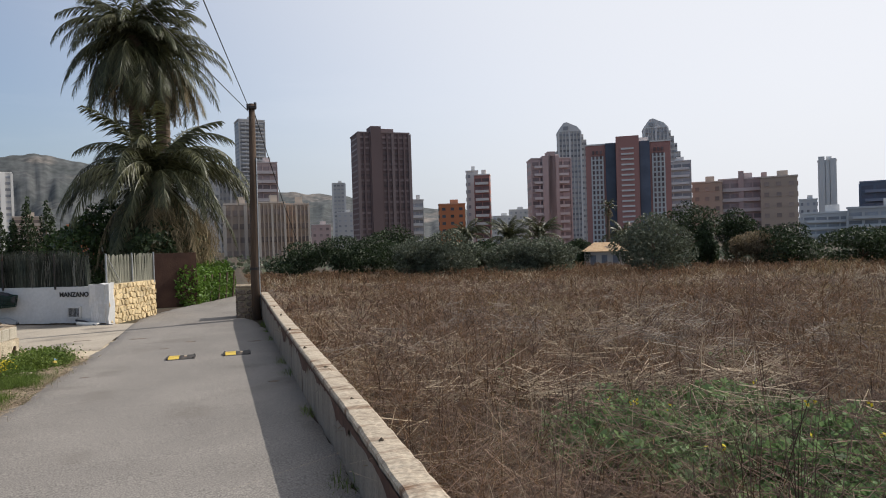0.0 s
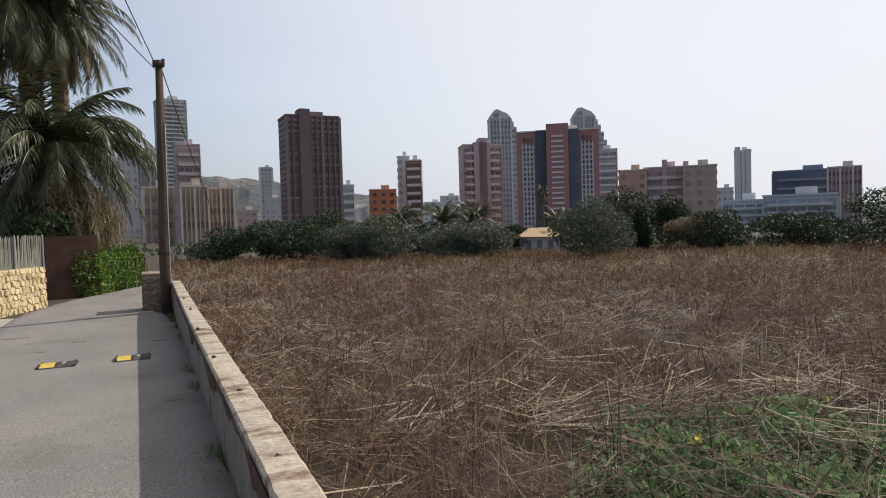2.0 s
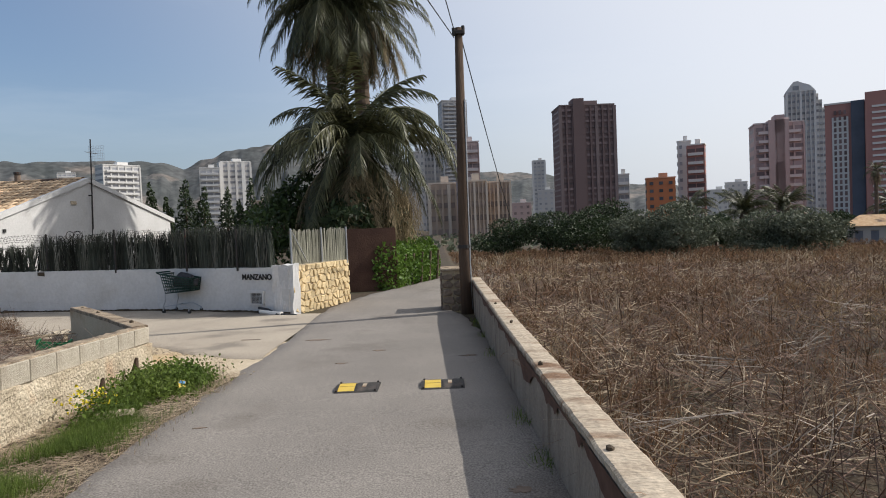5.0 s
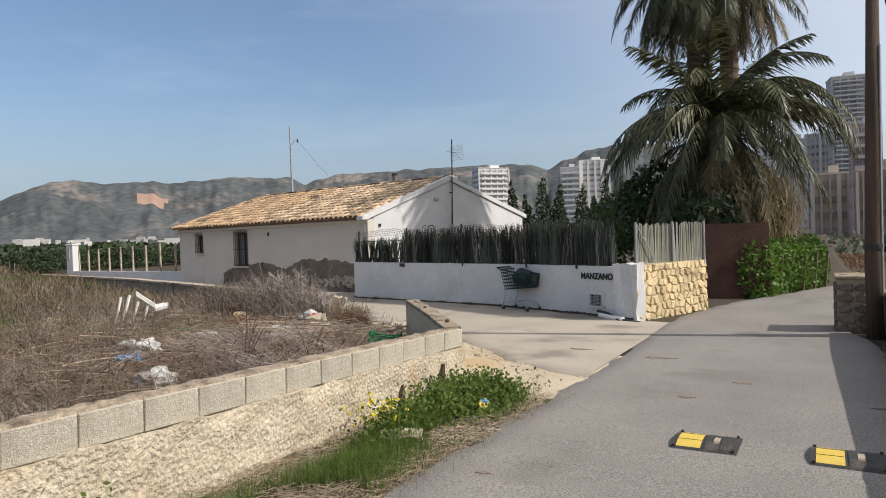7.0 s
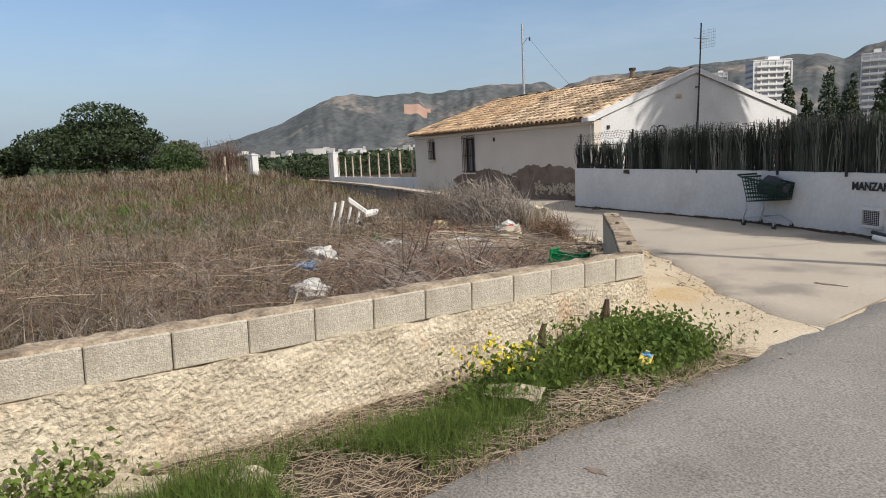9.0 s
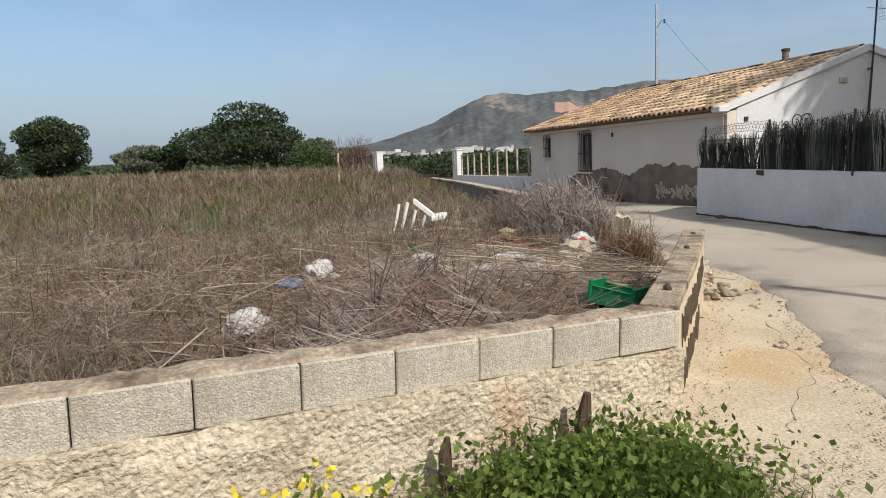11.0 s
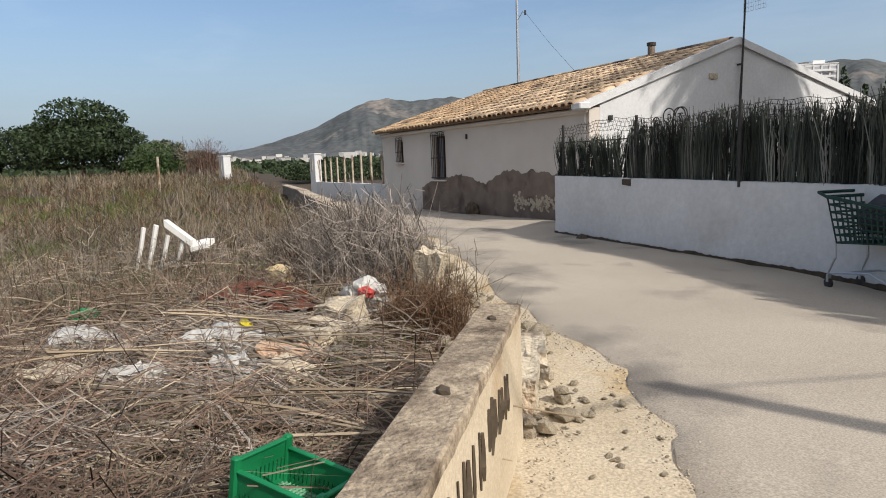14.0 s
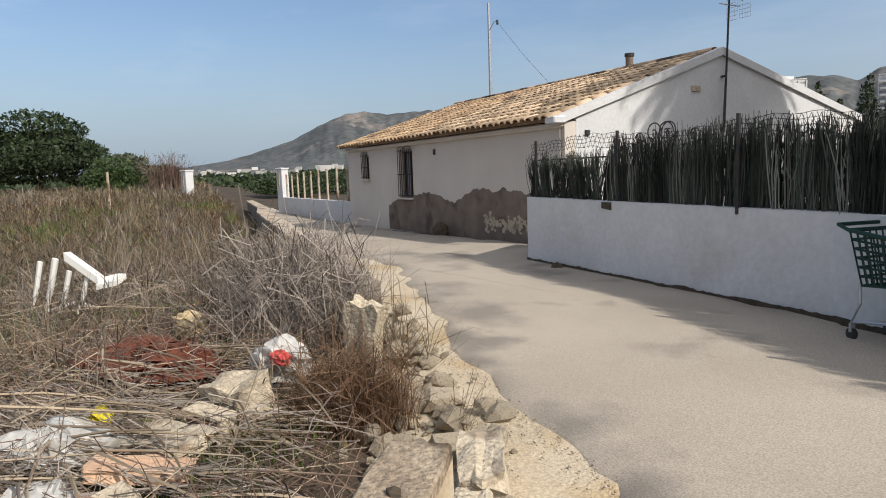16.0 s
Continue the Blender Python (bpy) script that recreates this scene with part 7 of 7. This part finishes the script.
lump("stem_heap", -5.52, 14.36, -0.30, (0.42, 0.36, 0.13), 0.45, 3.0, 15, M["soil"], "matted heap of dead stems under the crate", "heap", 20, 3)
cz = gz(-13.7, 15.8)
chair = thing("plastic_chair", pose(-12.8, 15.65, cz, 0, 0, 53) @ Matrix.Diagonal((0.92, 0.92, 1.18, 1)), "broken white plastic garden chair upturned in the weeds", "chair")
for (a, b, r) in (((-0.52, 0.0, 0.0), (-0.36, 0.04, 0.52), 0.026), ((-0.38, 0.05, -0.02), (-0.18, 0.06, 0.54), 0.032), ((-0.16, 0.0, 0.0), (0.0, 0.02, 0.42), 0.026), ((0.06, 0.0, 0.0), (0.20, 0.05, 0.34), 0.026)):
    part("leg", Kit().tube([a, [(p + q) / 2 + 0.01 for p, q in zip(a, b)], b], [r * 0.8, r * 1.1, r * 1.2], 6), M["plastic"], chair)
part("seat", Kit().slab([(-0.04, 0.0), (0.36, -0.02), (0.37, 0.12), (-0.03, 0.14)], lambda x, y: 0.50 - 0.62 * x, lambda x, y: 0.58 - 0.62 * x), M["plastic"], chair)
part("backrest", Kit().slab([(0.34, -0.04), (0.60, -0.02), (0.64, 0.14), (0.50, 0.20), (0.36, 0.18)], lambda x, y: 0.20 + 0.12 * x + 0.25 * y, lambda x, y: 0.25 + 0.12 * x + 0.25 * y), M["plastic"], chair)
part("armrest", Kit().tube([(-0.34, 0.04, 0.02), (0.0, 0.1, 0.10), (0.3, 0.1, 0.02)], 0.022, 6), M["plastic"], chair)

lump("plastic_bag", -8.2, 12.5, -0.06, (0.20, 0.17, 0.15), 0.35, 2.0, 1, M["bag"], "crumpled white plastic bag on dead stems", "plastic bag", 0, 4)
lump("plastic_bag", -8.9, 12.7, -0.08, (0.16, 0.12, 0.10), 0.4, 2.0, 2, M["bag"], "torn white plastic bag on dead stems", "plastic bag", 30, 4)
lump("plastic_sack", -6.6, 11.45, -0.14, (0.24, 0.20, 0.14), 0.4, 1.7, 4, M["bag"], "dirty white sack half buried in weeds", "sack", 0, 4)
lump("blue_sheet", -8.1, 12.15, -0.10, (0.20, 0.12, 0.05), 0.6, 2.4, 5, M["blue"], "torn blue plastic sheet in the weeds", "plastic sheet", 0, 3)
lump("soil_mound", -9.65, 15.72, -0.20, (0.60, 0.40, 0.12), 0.5, 2.6, 6, M["redsoil"], "heap of dark red potting soil", "soil heap", 10, 4)
lump("plastic_bag", -8.65, 16.38, -0.14, (0.24, 0.16, 0.16), 0.45, 2.2, 7, M["bag"], "white plastic bag with red and yellow print", "plastic bag", 15, 4)
lump("print_patch", -8.50, 16.30, -0.06, (0.10, 0.06, 0.06), 0.4, 2.2, 17, M["red"], "crumpled red plastic wrapper on the bag", "wrapper")
lump("plastic_bag", -8.03, 14.88, -0.14, (0.34, 0.22, 0.10), 0.5, 2.2, 11, M["bag"], "flattened dirty white plastic bag", "plastic bag", 40, 4)
lump("plastic_bag", -8.30, 15.14, -0.12, (0.12, 0.06, 0.05), 0.5, 2.4, 12, M["flower"], "yellow and white plastic wrapper", "wrapper", 0, 3)
lump("plastic_bag", -8.85, 14.10, -0.14, (0.34, 0.18, 0.09), 0.5, 2.3, 41, M["bag"], "flattened white plastic bag among broken reeds", "plastic bag", 25, 4)
lump("plastic_bag", -7.53, 14.22, -0.14, (0.18, 0.13, 0.09), 0.5, 2.3, 42, M["bag"], "torn dirty white plastic bag among reeds", "plastic bag", 65, 4)
lump("plastic_bag", -7.33, 14.74, -0.14, (0.20, 0.14, 0.09), 0.5, 2.3, 43, M["bag"], "crumpled dirty white plastic bag among reeds", "plastic bag", 10, 4)
lump("green_wrap", -9.52, 14.2, -0.08, (0.14, 0.10, 0.05), 0.5, 2.4, 13, M["crate"], "scrap of green plastic film", "wrapper")


def slab_stone(name, x, y, z, sx, sy, sz, rz, rx, ry, material, label, seed, rough=0.05):
    """A broken flat stone or slab with chipped outline."""
    bm = bmesh.new()
    bmesh.ops.create_cube(bm, size=1.0)
    bmesh.ops.subdivide_edges(bm, edges=bm.edges[:], cuts=4, use_grid_fill=True)
    for v in bm.verts:
        v.co += noise.noise_vector(v.co * 2.1 + Vector((seed, seed * 2, 0))) * rough * 2.2 + noise.noise_vector(v.co * 6 + Vector((seed, 0, 5))) * rough * 0.7
        v.co = (v.co.x * sx, v.co.y * sy, v.co.z * sz)
    me = bpy.data.meshes.new(name)
    bm.to_mesh(me)
    bm.free()
    me.materials.append(material)
    ob = new(name, me)
    ob.matrix_basis = pose(x, y, z, rx, ry, rz)
    return tagged(ob, label, name.replace("_", " "))


q = RNG.normal((-9.65, 15.72, 0), (0.42, 0.26, 0), (3800, 3))
q[:, 2] = ground_z(q[:, 0], q[:, 1]) + 0.02 + 0.15 * np.exp(-((q[:, 0] + 9.65) / 0.5) ** 2 - ((q[:, 1] - 15.72) / 0.32) ** 2) * RNG.uniform(0.6, 1.3, len(q))
stuff("soil_crumbs", leaves(q, 0.2, 0.035, 0.9), M["redsoil"], "loose crumbs of dark red soil and bark", "soil")
slab_stone("broken_slab", -7.67, 15.32, -0.11, 0.46, 0.26, 0.07, 20, 6, -5, M["rubble"], "pale broken plaster slab in the debris", 1, 0.06)
slab_stone("broken_slab", -7.40, 15.14, -0.11, 0.40, 0.22, 0.06, 60, -5, 8, M["brick"], "pinkish broken cement slab in the debris", 2, 0.06)
slab_stone("broken_slab", -7.05, 14.95, -0.12, 0.30, 0.22, 0.08, 10, 8, 5, M["rubble"], "pale broken plaster slab in the debris", 3, 0.07)
slab_stone("broken_slab", -7.9, 13.85, -0.12, 0.34, 0.22, 0.07, 40, 5, 5, M["rubble"], "pale broken plaster slab in the debris", 14, 0.07)
slab_stone("masonry_chunk", -8.02, 15.82, -0.13, 0.30, 0.24, 0.30, 25, 8, -6, M["rubble"], "large broken chunk of pale masonry", 4, 0.07)
slab_stone("masonry_chunk", -8.45, 16.95, -0.02, 0.24, 0.18, 0.56, 30, 12, 14, M["cream"], "tall broken upright of cream masonry", 5, 0.08)
slab_stone("stone", -10.45, 16.28, -0.13, 0.24, 0.18, 0.18, 25, 10, 4, M["stone"], "rounded pale yellow stone in the debris", 6, 0.10)
hb = thing("hollow_brick", pose(-7.85, 15.58, -0.27, 0, 8, 30), "broken hollow clay brick in the debris", "brick")
for bx, bz, bw, bh in ((0, 0.0, 0.26, 0.02), (0, 0.10, 0.26, 0.02), (0, 0.2, 0.26, 0.02), (-0.12, 0.1, 0.02, 0.2), (0.12, 0.1, 0.02, 0.2), (0, 0.1, 0.02, 0.2)):
    part("web", Kit().box(bx, 0, bz, bw, 0.14, bh, 0, 0.003), M["rubble"], hb)
wc = thing("wooden_box", pose(-11.3, 16.9, -0.29, 0, 0, 20), "small dark broken wooden box with a pale board", "box")
part("body", Kit().box(0, 0, 0.14, 0.22, 0.2, 0.28, 0.2, 0.01), M["wood"], wc)
part("board", Kit().box(0.24, 0.02, 0.16, 0.36, 0.16, 0.04, 0.1), M["rubble"], wc)


# loose stones along the broken wall and the lane edge
def pebble(seed):
    bm = lump_mesh(1, 1, 0.8, 0.35, 1.4, seed, 1)
    me = bpy.data.meshes.new("stone")
    bm.to_mesh(me)
    bm.free()
    me.materials.append(M["rubble"])
    return me


pebbles = [pebble(s) for s in range(8)]
rr = random.Random(33)
rub = thing("rubble_heap", pose(0, 0, 0), "crumbling rubble of the broken wall along the lane edge", "rubble")
for i in range(280):
    s = rr.random()
    p = Vector((-5.75, 15.75, 0)).lerp(Vector((-10.0, 17.95, 0)), s)
    x, y = p.x + rr.gauss(0, 0.12), p.y + rr.gauss(0.10, 0.22)
    r = rr.choice((0.025, 0.035, 0.05, 0.065, 0.09, 0.13)) * rr.uniform(0.7, 1.2) * (0.55 + 0.45 * min(1, s * 3))
    ob = new("stone", rr.choice(pebbles))
    ob.parent = rub
    ob.matrix_basis = pose(x, y, gz(x, y) + 0.02 + r * 0.3 + rr.uniform(0, 0.10 if abs(rr.gauss(0, 1)) > 1.2 else 0.01), rr.uniform(-30, 30), rr.uniform(-30, 30), rr.uniform(0, 360)) @ Matrix.Diagonal((r, r * rr.uniform(0.7, 1.1), r * rr.uniform(0.5, 0.9), 1))
def gravel(n, path, spread, r0, r1):
    """Tiny angular stones strewn along a line."""
    p = np.array(resample(path, 0.05))
    q = p[RNG.integers(0, len(p), n)] + RNG.normal(0, spread, (n, 2))
    r = RNG.uniform(r0, r1, n) * RNG.uniform(0.4, 1, n)
    c = np.stack([q[:, 0], q[:, 1], ground_z(q[:, 0], q[:, 1]) + 0.03 + r * 0.2], 1)
    base = np.array([(1, 0, 0), (0, 1, 0), (-1, 0, 0), (0, -1, 0), (0, 0, 0.7), (0, 0, -0.7)], dtype=float)
    v = c[:, None, :] + base[None] * r[:, None, None] * RNG.uniform(0.6, 1.3, (n, 6, 1))
    f = np.array([(0, 1, 4), (1, 2, 4), (2, 3, 4), (3, 0, 4), (1, 0, 5), (2, 1, 5), (3, 2, 5), (0, 3, 5)])
    return v.reshape(-1, 3), ((np.arange(n) * 6)[:, None, None] + f[None]).reshape(-1, 3)


stuff("loose_gravel", gravel(1500, [(-2.75, 12.7), (-3.05, 14.1), (-3.67, 14.6), (-4.54, 15.42), (-5.3, 16.25), (-6.2, 16.95), (-7.5, 17.38), (-9.2, 18.1)], 0.09, 0.004, 0.014), M["gravel"], "loose pale gravel along the crumbling lane edge", "gravel")
stuff("wall_foot_gravel", gravel(600, [(-3.5, 13.3), (-4.5, 14.4), (-5.7, 15.8), (-6.8, 16.7)], 0.07, 0.003, 0.012), M["gravel"], "loose crumbs at the foot of the cream wall", "gravel")
stuff("lane_grit", gravel(900, [(-1.0, 10.0), (-2.2, 14.5), (-4.5, 17.5), (-8.5, 20.0)], 1.0, 0.002, 0.006), M["gravel"], "scattered grit on the lanes", "gravel")
rub2 = thing("gravel_edge", pose(0, 0, 0), "loose stones beside the sandy apron", "stones")
for i in range(110):
    s = rr.random()
    a, b = rr.choice((((-5.9, 15.9), (-7.6, 17.3)), ((-4.9, 15.6), (-6.0, 16.6)), ((-3.4, 9), (-2.6, 13)), ((-4.4, 14.8), (-2.4, 16.2)), ((-3.5, 13.2), (-2.4, 13.0))))
    x, y = a[0] + (b[0] - a[0]) * s + rr.gauss(0, 0.14), a[1] + (b[1] - a[1]) * s + rr.gauss(0, 0.14)
    r = rr.uniform(0.008, 0.024)
    ob = new("stone", rr.choice(pebbles))
    ob.parent = rub2
    ob.matrix_basis = pose(x, y, gz(x, y) + 0.02 + r * 0.25, rr.uniform(-30, 30), rr.uniform(-30, 30), rr.uniform(0, 360)) @ Matrix.Diagonal((r, r, r * 0.6, 1))
slab_stone("broken_curb", -6.08, 15.95, -0.22, 0.16, 0.42, 0.30, 42, 0, 6, M["cream"], "broken cream kerb stump at the wall end", 21, 0.06)
slab_stone("broken_curb", -6.55, 16.45, -0.24, 0.20, 0.5, 0.22, 50, 0, -6, M["rubble"], "broken kerb stump in the rubble", 22, 0.08)


# bushes of dead stalks
def dead_bush(name, x, y, n, h, spread, w, material, label, lean=0.9):
    t = thing(name, pose(x, y, gz(x, y)), label, "dead bush")
    px, py = RNG.normal(0, spread, n), RNG.normal(0, spread, n)
    v, f = blades(px, py, np.zeros(n) - 0.02, RNG.uniform(0.4, 1.1, n) * h, w, lean)
    part("tuft", arrays("tuft", v, f, material), None, t)
    a = RNG.uniform(0, 6.28, n // 3)
    q = RNG.uniform(0, 1, n // 3) ** 0.6 * h * 0.7
    v, f = litter(np.cos(a) * q, np.sin(a) * q, RNG.uniform(0.1, 0.9, n // 3) * h, RNG.uniform(0.1, 0.35, n // 3), np.full(n // 3, w * 0.8), 1.0)
    part("twig_tuft", arrays("twig_tuft", v, f, material), None, t)
    return t


dead_bush("dead_bush", -9.95, 17.1, 900, 1.15, 0.16, 0.010, M["twigpale"], "pale drooping dead bush over the broken wall", 0.9)
dead_bush("dead_bush", -10.5, 17.38, 1500, 1.0, 0.28, 0.009, M["twigpale"], "grey brittle dead bush leaning on the low wall", 0.7)
dead_bush("dead_bush", -9.5, 17.0, 1500, 0.8, 0.26, 0.008, M["twigpale"], "grey brittle dead bush beside the broken wall", 0.9)
dead_bush("dead_bush", -11.6, 17.5, 1700, 0.85, 0.34, 0.008, M["twig"], "grey brittle dead bush along the low wall", 0.9)
dead_bush("dead_bush", -12.6, 17.85, 1300, 0.75, 0.32, 0.008, M["twig"], "grey brittle dead bush along the low wall", 0.9)
dead_bush("dead_bush", -7.72, 16.42, 1700, 0.52, 0.15, 0.005, M["weed"], "orange-brown dead grass tuft in the rubble", 0.6)
dead_bush("dead_bush", -8.7, 17.35, 150, 0.7, 0.12, 0.007, M["weedl"], "dry branching weed at the lane edge", 1.1)
dead_bush("dead_bush", -7.3, 16.9, 120, 0.16, 0.10, 0.004, M["weedl"], "small dry weed at the lane edge", 1.1)
dead_bush("bare_bush", -50.0, 26.9, 700, 2.6, 0.55, 0.03, M["twigred"], "bare reddish bush on the far side of the lot", 0.5)
tree(-53.0, 24.2, 2.5, 5.5, M["shade"], "olive green broom shrub across the lot", "shrub", 6000, 0.2, 9, 0.25, 61, 0.05)
for bx, by, hh in ((-6.2, 12.4, 1.0), (-5.6, 12.9, 0.9), (-7.2, 13.4, 1.0)):
    t = thing("dead_branch", pose(bx, by, gz(bx, by)), "tall bare dead weed with forked stems", "dead weed")
    r = random.Random(int(bx * 10))
    for j in range(5):
        a, l = r.uniform(0, 6.28), r.uniform(0.1, 0.45)
        tip = (math.cos(a) * l, math.sin(a) * l, hh * r.uniform(0.6, 1))
        part("stem", Kit().tube([(0, 0, -0.03), (tip[0] * 0.3, tip[1] * 0.3, tip[2] * 0.5), tip], [0.008, 0.006, 0.002], 5), M["twigred"], t)

# verge oddments
st = thing("rusty_stump", pose(-3.5, 12.45, gz(-3.5, 12.45)), "dark rotten post stump against the block wall", "stump")
part("stump", Kit().tube([(0, 0, -0.05), (0.01, 0, 0.22), (0.03, 0.01, 0.36)], [0.045, 0.04, 0.018], 7), M["wood"], st)
st = thing("rusty_stump", pose(-3.52, 11.75, gz(-3.5, 11.75)), "small rotten post stump against the block wall", "stump")
part("stump", Kit().tube([(0, 0, -0.05), (0.01, 0, 0.2), (0.02, 0.01, 0.28)], [0.035, 0.03, 0.012], 8), M["wood"], st)
pk = thing("snack_packet", pose(-2.80, 12.0, gz(-2.8, 12.0) + 0.12, 35, 20, 30) @ Matrix.Scale(0.7, 4), "blue and yellow foil packet in the green weeds", "packet")
part("foil", Kit().box(0, 0, 0.02, 0.12, 0.17, 0.02, 0, 0.008), M["yellow"], pk)
part("print", Kit().box(0, 0.03, 0.034, 0.10, 0.06, 0.006), M["blue"], pk)
slab_stone("stone", -3.0, 10.95, gz(-3, 10.95) + 0.05, 0.30, 0.18, 0.10, 30, 4, 3, M["rubble"], "pale flat stone on the grassy verge", 31, 0.10)
slab_stone("stone", -3.35, 8.9, gz(-3, 8.9) + 0.03, 0.26, 0.16, 0.08, 50, 4, 3, M["rubble"], "pale flat stone on the grassy verge", 32, 0.10)
slab_stone("stone", -3.1, 9.3, gz(-3, 9.3) + 0.03, 0.20, 0.16, 0.08, 10, 4, 3, M["rubble"], "pale flat stone on the grassy verge", 33, 0.10)
slab_stone("boulder", 3.3, 3.45, gz(3.2, 3.35) + 0.06, 0.30, 0.22, 0.20, 20, 4, 3, M["darkstone"], "dark stone among green meadow weeds", 34, 0.12)
slab_stone("boulder", 2.75, 3.05, gz(2.75, 3.0) + 0.04, 0.24, 0.16, 0.12, 50, 4, 3, M["rubble"], "pale stone among green meadow weeds", 35, 0.12)

# mould streaks on the face of the short wall
rr = random.Random(4)
wv = Vector((-5.86 + 3.72, 15.62 - 13.12, 0))
wn_ = Vector((wv.y, -wv.x, 0)).normalized()
ret = bpy.data.objects["wall_return"]
d = wv.normalized()
for row, (lo, hi, n_, s0, s1) in enumerate(((0.02, 0.25, 30, 0.10, 0.86), (-0.25, -0.02, 22, 0.06, 0.60))):
    for i in range(n_):
        q = s0 + (s1 - s0) * i / n_ + rr.uniform(-0.007, 0.007)
        bulge = 0.024 * (1 - abs(q / 0.46 - 1) if q < 0.46 else 1 - (q - 0.46) / 0.54)
        p = Vector((-3.72, 13.12, 0)) + wv * q + wn_ * (0.098 + bulge)
        z1, z0 = hi - rr.uniform(0.0, 0.06), lo + rr.uniform(0.0, 0.06)
        wob, sw = rr.uniform(-0.02, 0.02), rr.uniform(0.006, 0.015)
        mids = [(z0, 0.0), (z0 + (z1 - z0) * 0.35, wob), (z0 + (z1 - z0) * 0.7, wob * 0.5), (z1, wob * 0.8)]
        k = Kit().tube([p + d * o + Vector((0, 0, zz)) for zz, o in mids], [sw * 0.5, sw, sw * rr.uniform(0.5, 1), sw * 0.6], 5)
        part("painted_stroke", k, M["mould"], ret, "dark faded painted stroke")
# crumbs of stone and dung on the copings
rr = random.Random(12)
for y in (3.95, 5.1, 6.6, 8.0, 9.95, 12.2, 14.0):
    lump("stone_crumb", 0.84 - 0.004 * y + rr.uniform(-0.05, 0.05), y, 0.40 - 0.004 * y, (0.022, 0.026, 0.024), 0.3, 2, y, M["mould"], "small dark stone lying on the coping", "stone", 0, 1)
for s in (0.12, 0.62, 0.9):
    p = Vector((-3.72, 13.12, 0)) + wv * s
    lump("stone_crumb", p.x + 0.02, p.y, 0.375, (0.03, 0.024, 0.022), 0.3, 2, s * 9, M["mould"], "small dark stone lying on the wall cap", "stone", 0, 1)

# ---- blocks on the block wall ----
blk = Kit().box(0, 0, 0, 0.20, 0.394, 0.195, 0, 0.006).mesh("block", M["block"])
rr = random.Random(8)
for i in range(56):
    y = 13.0 - 0.4 * i
    ob = new("block", blk)
    ob.parent = wb
    ob.matrix_basis = pose(BX + 0.012 + rr.uniform(-0.003, 0.003), y, block_top(y) - 0.1, -1.8 if y > 8 else 0, 0, rr.uniform(-0.4, 0.4))
part("cap_mortar", loft([(BX, -9, 0.50), (BX, 8, 0.50), (BX, 13.2, block_top(13.2))], lambda x, y, h: [(-0.098, h - 0.01), (-0.085, h + 0.008), (0.0, h + 0.014), (0.075, h + 0.008), (0.096, h - 0.012)], 0.05, 0.016, 5.0, 13.0), M["wallcap"], wb, "brown weathered mortar on the block tops")

# small tar marks and hairline cracks on the lanes
rr = random.Random(17)
for i, (x, y, lx, ly) in enumerate(((-0.9, 14.3, 0.09, 0.05), (-1.3, 13.4, 0.07, 0.04), (-2.0, 15.6, 0.16, 0.07), (-2.1, 10.6, 0.05, 0.025), (0.35, 13.6, 0.09, 0.07), (0.45, 8.9, 0.07, 0.06), (-3.2, 15.9, 0.16, 0.05))):
    n = 22
    pts = []
    for j in range(n):
        a = 2 * math.pi * j / n
        q = 0.9 + 0.9 * noise.noise((math.cos(a) * 2.5 + i, math.sin(a) * 2.5, i))
        pts.append((x + math.cos(a) * lx * q, y + math.sin(a) * ly * q))
    tagged(part("tar_mark", Kit().slab(pts, lambda px, py: gz(px, py) + 0.02, lambda px, py: gz(px, py) + (0.030 if px > -2.6 else 0.038)), M["patch"]), "dark worn tar mark on the lane", "tar mark")
for i, path in enumerate((((-2.6, 15.4), (-3.4, 15.9), (-4.4, 16.2)), ((-2.3, 13.6), (-2.8, 14.4), (-3.2, 15.0)), ((-3.6, 15.2), (-4.2, 15.5), (-4.9, 16.2)), ((-3.3, 13.6), (-3.9, 14.6), (-4.9, 15.5)))):
    pts = [(x + 0.10 * noise.noise((x * 4, y * 4, i)), y + 0.10 * noise.noise((y * 4, x * 4, i)), 0) for x, y in resample(path, 0.06)]
    tagged(part("crack", Kit().tube([(x, y, gz(x, y) + 0.018) for x, y, _ in pts], [0.002 + 0.010 * max(0, noise.noise((x * 7, y * 7, 2))) for x, y, _ in pts], 4), M["patch"]), "dark crack in the sandy concrete", "crack")
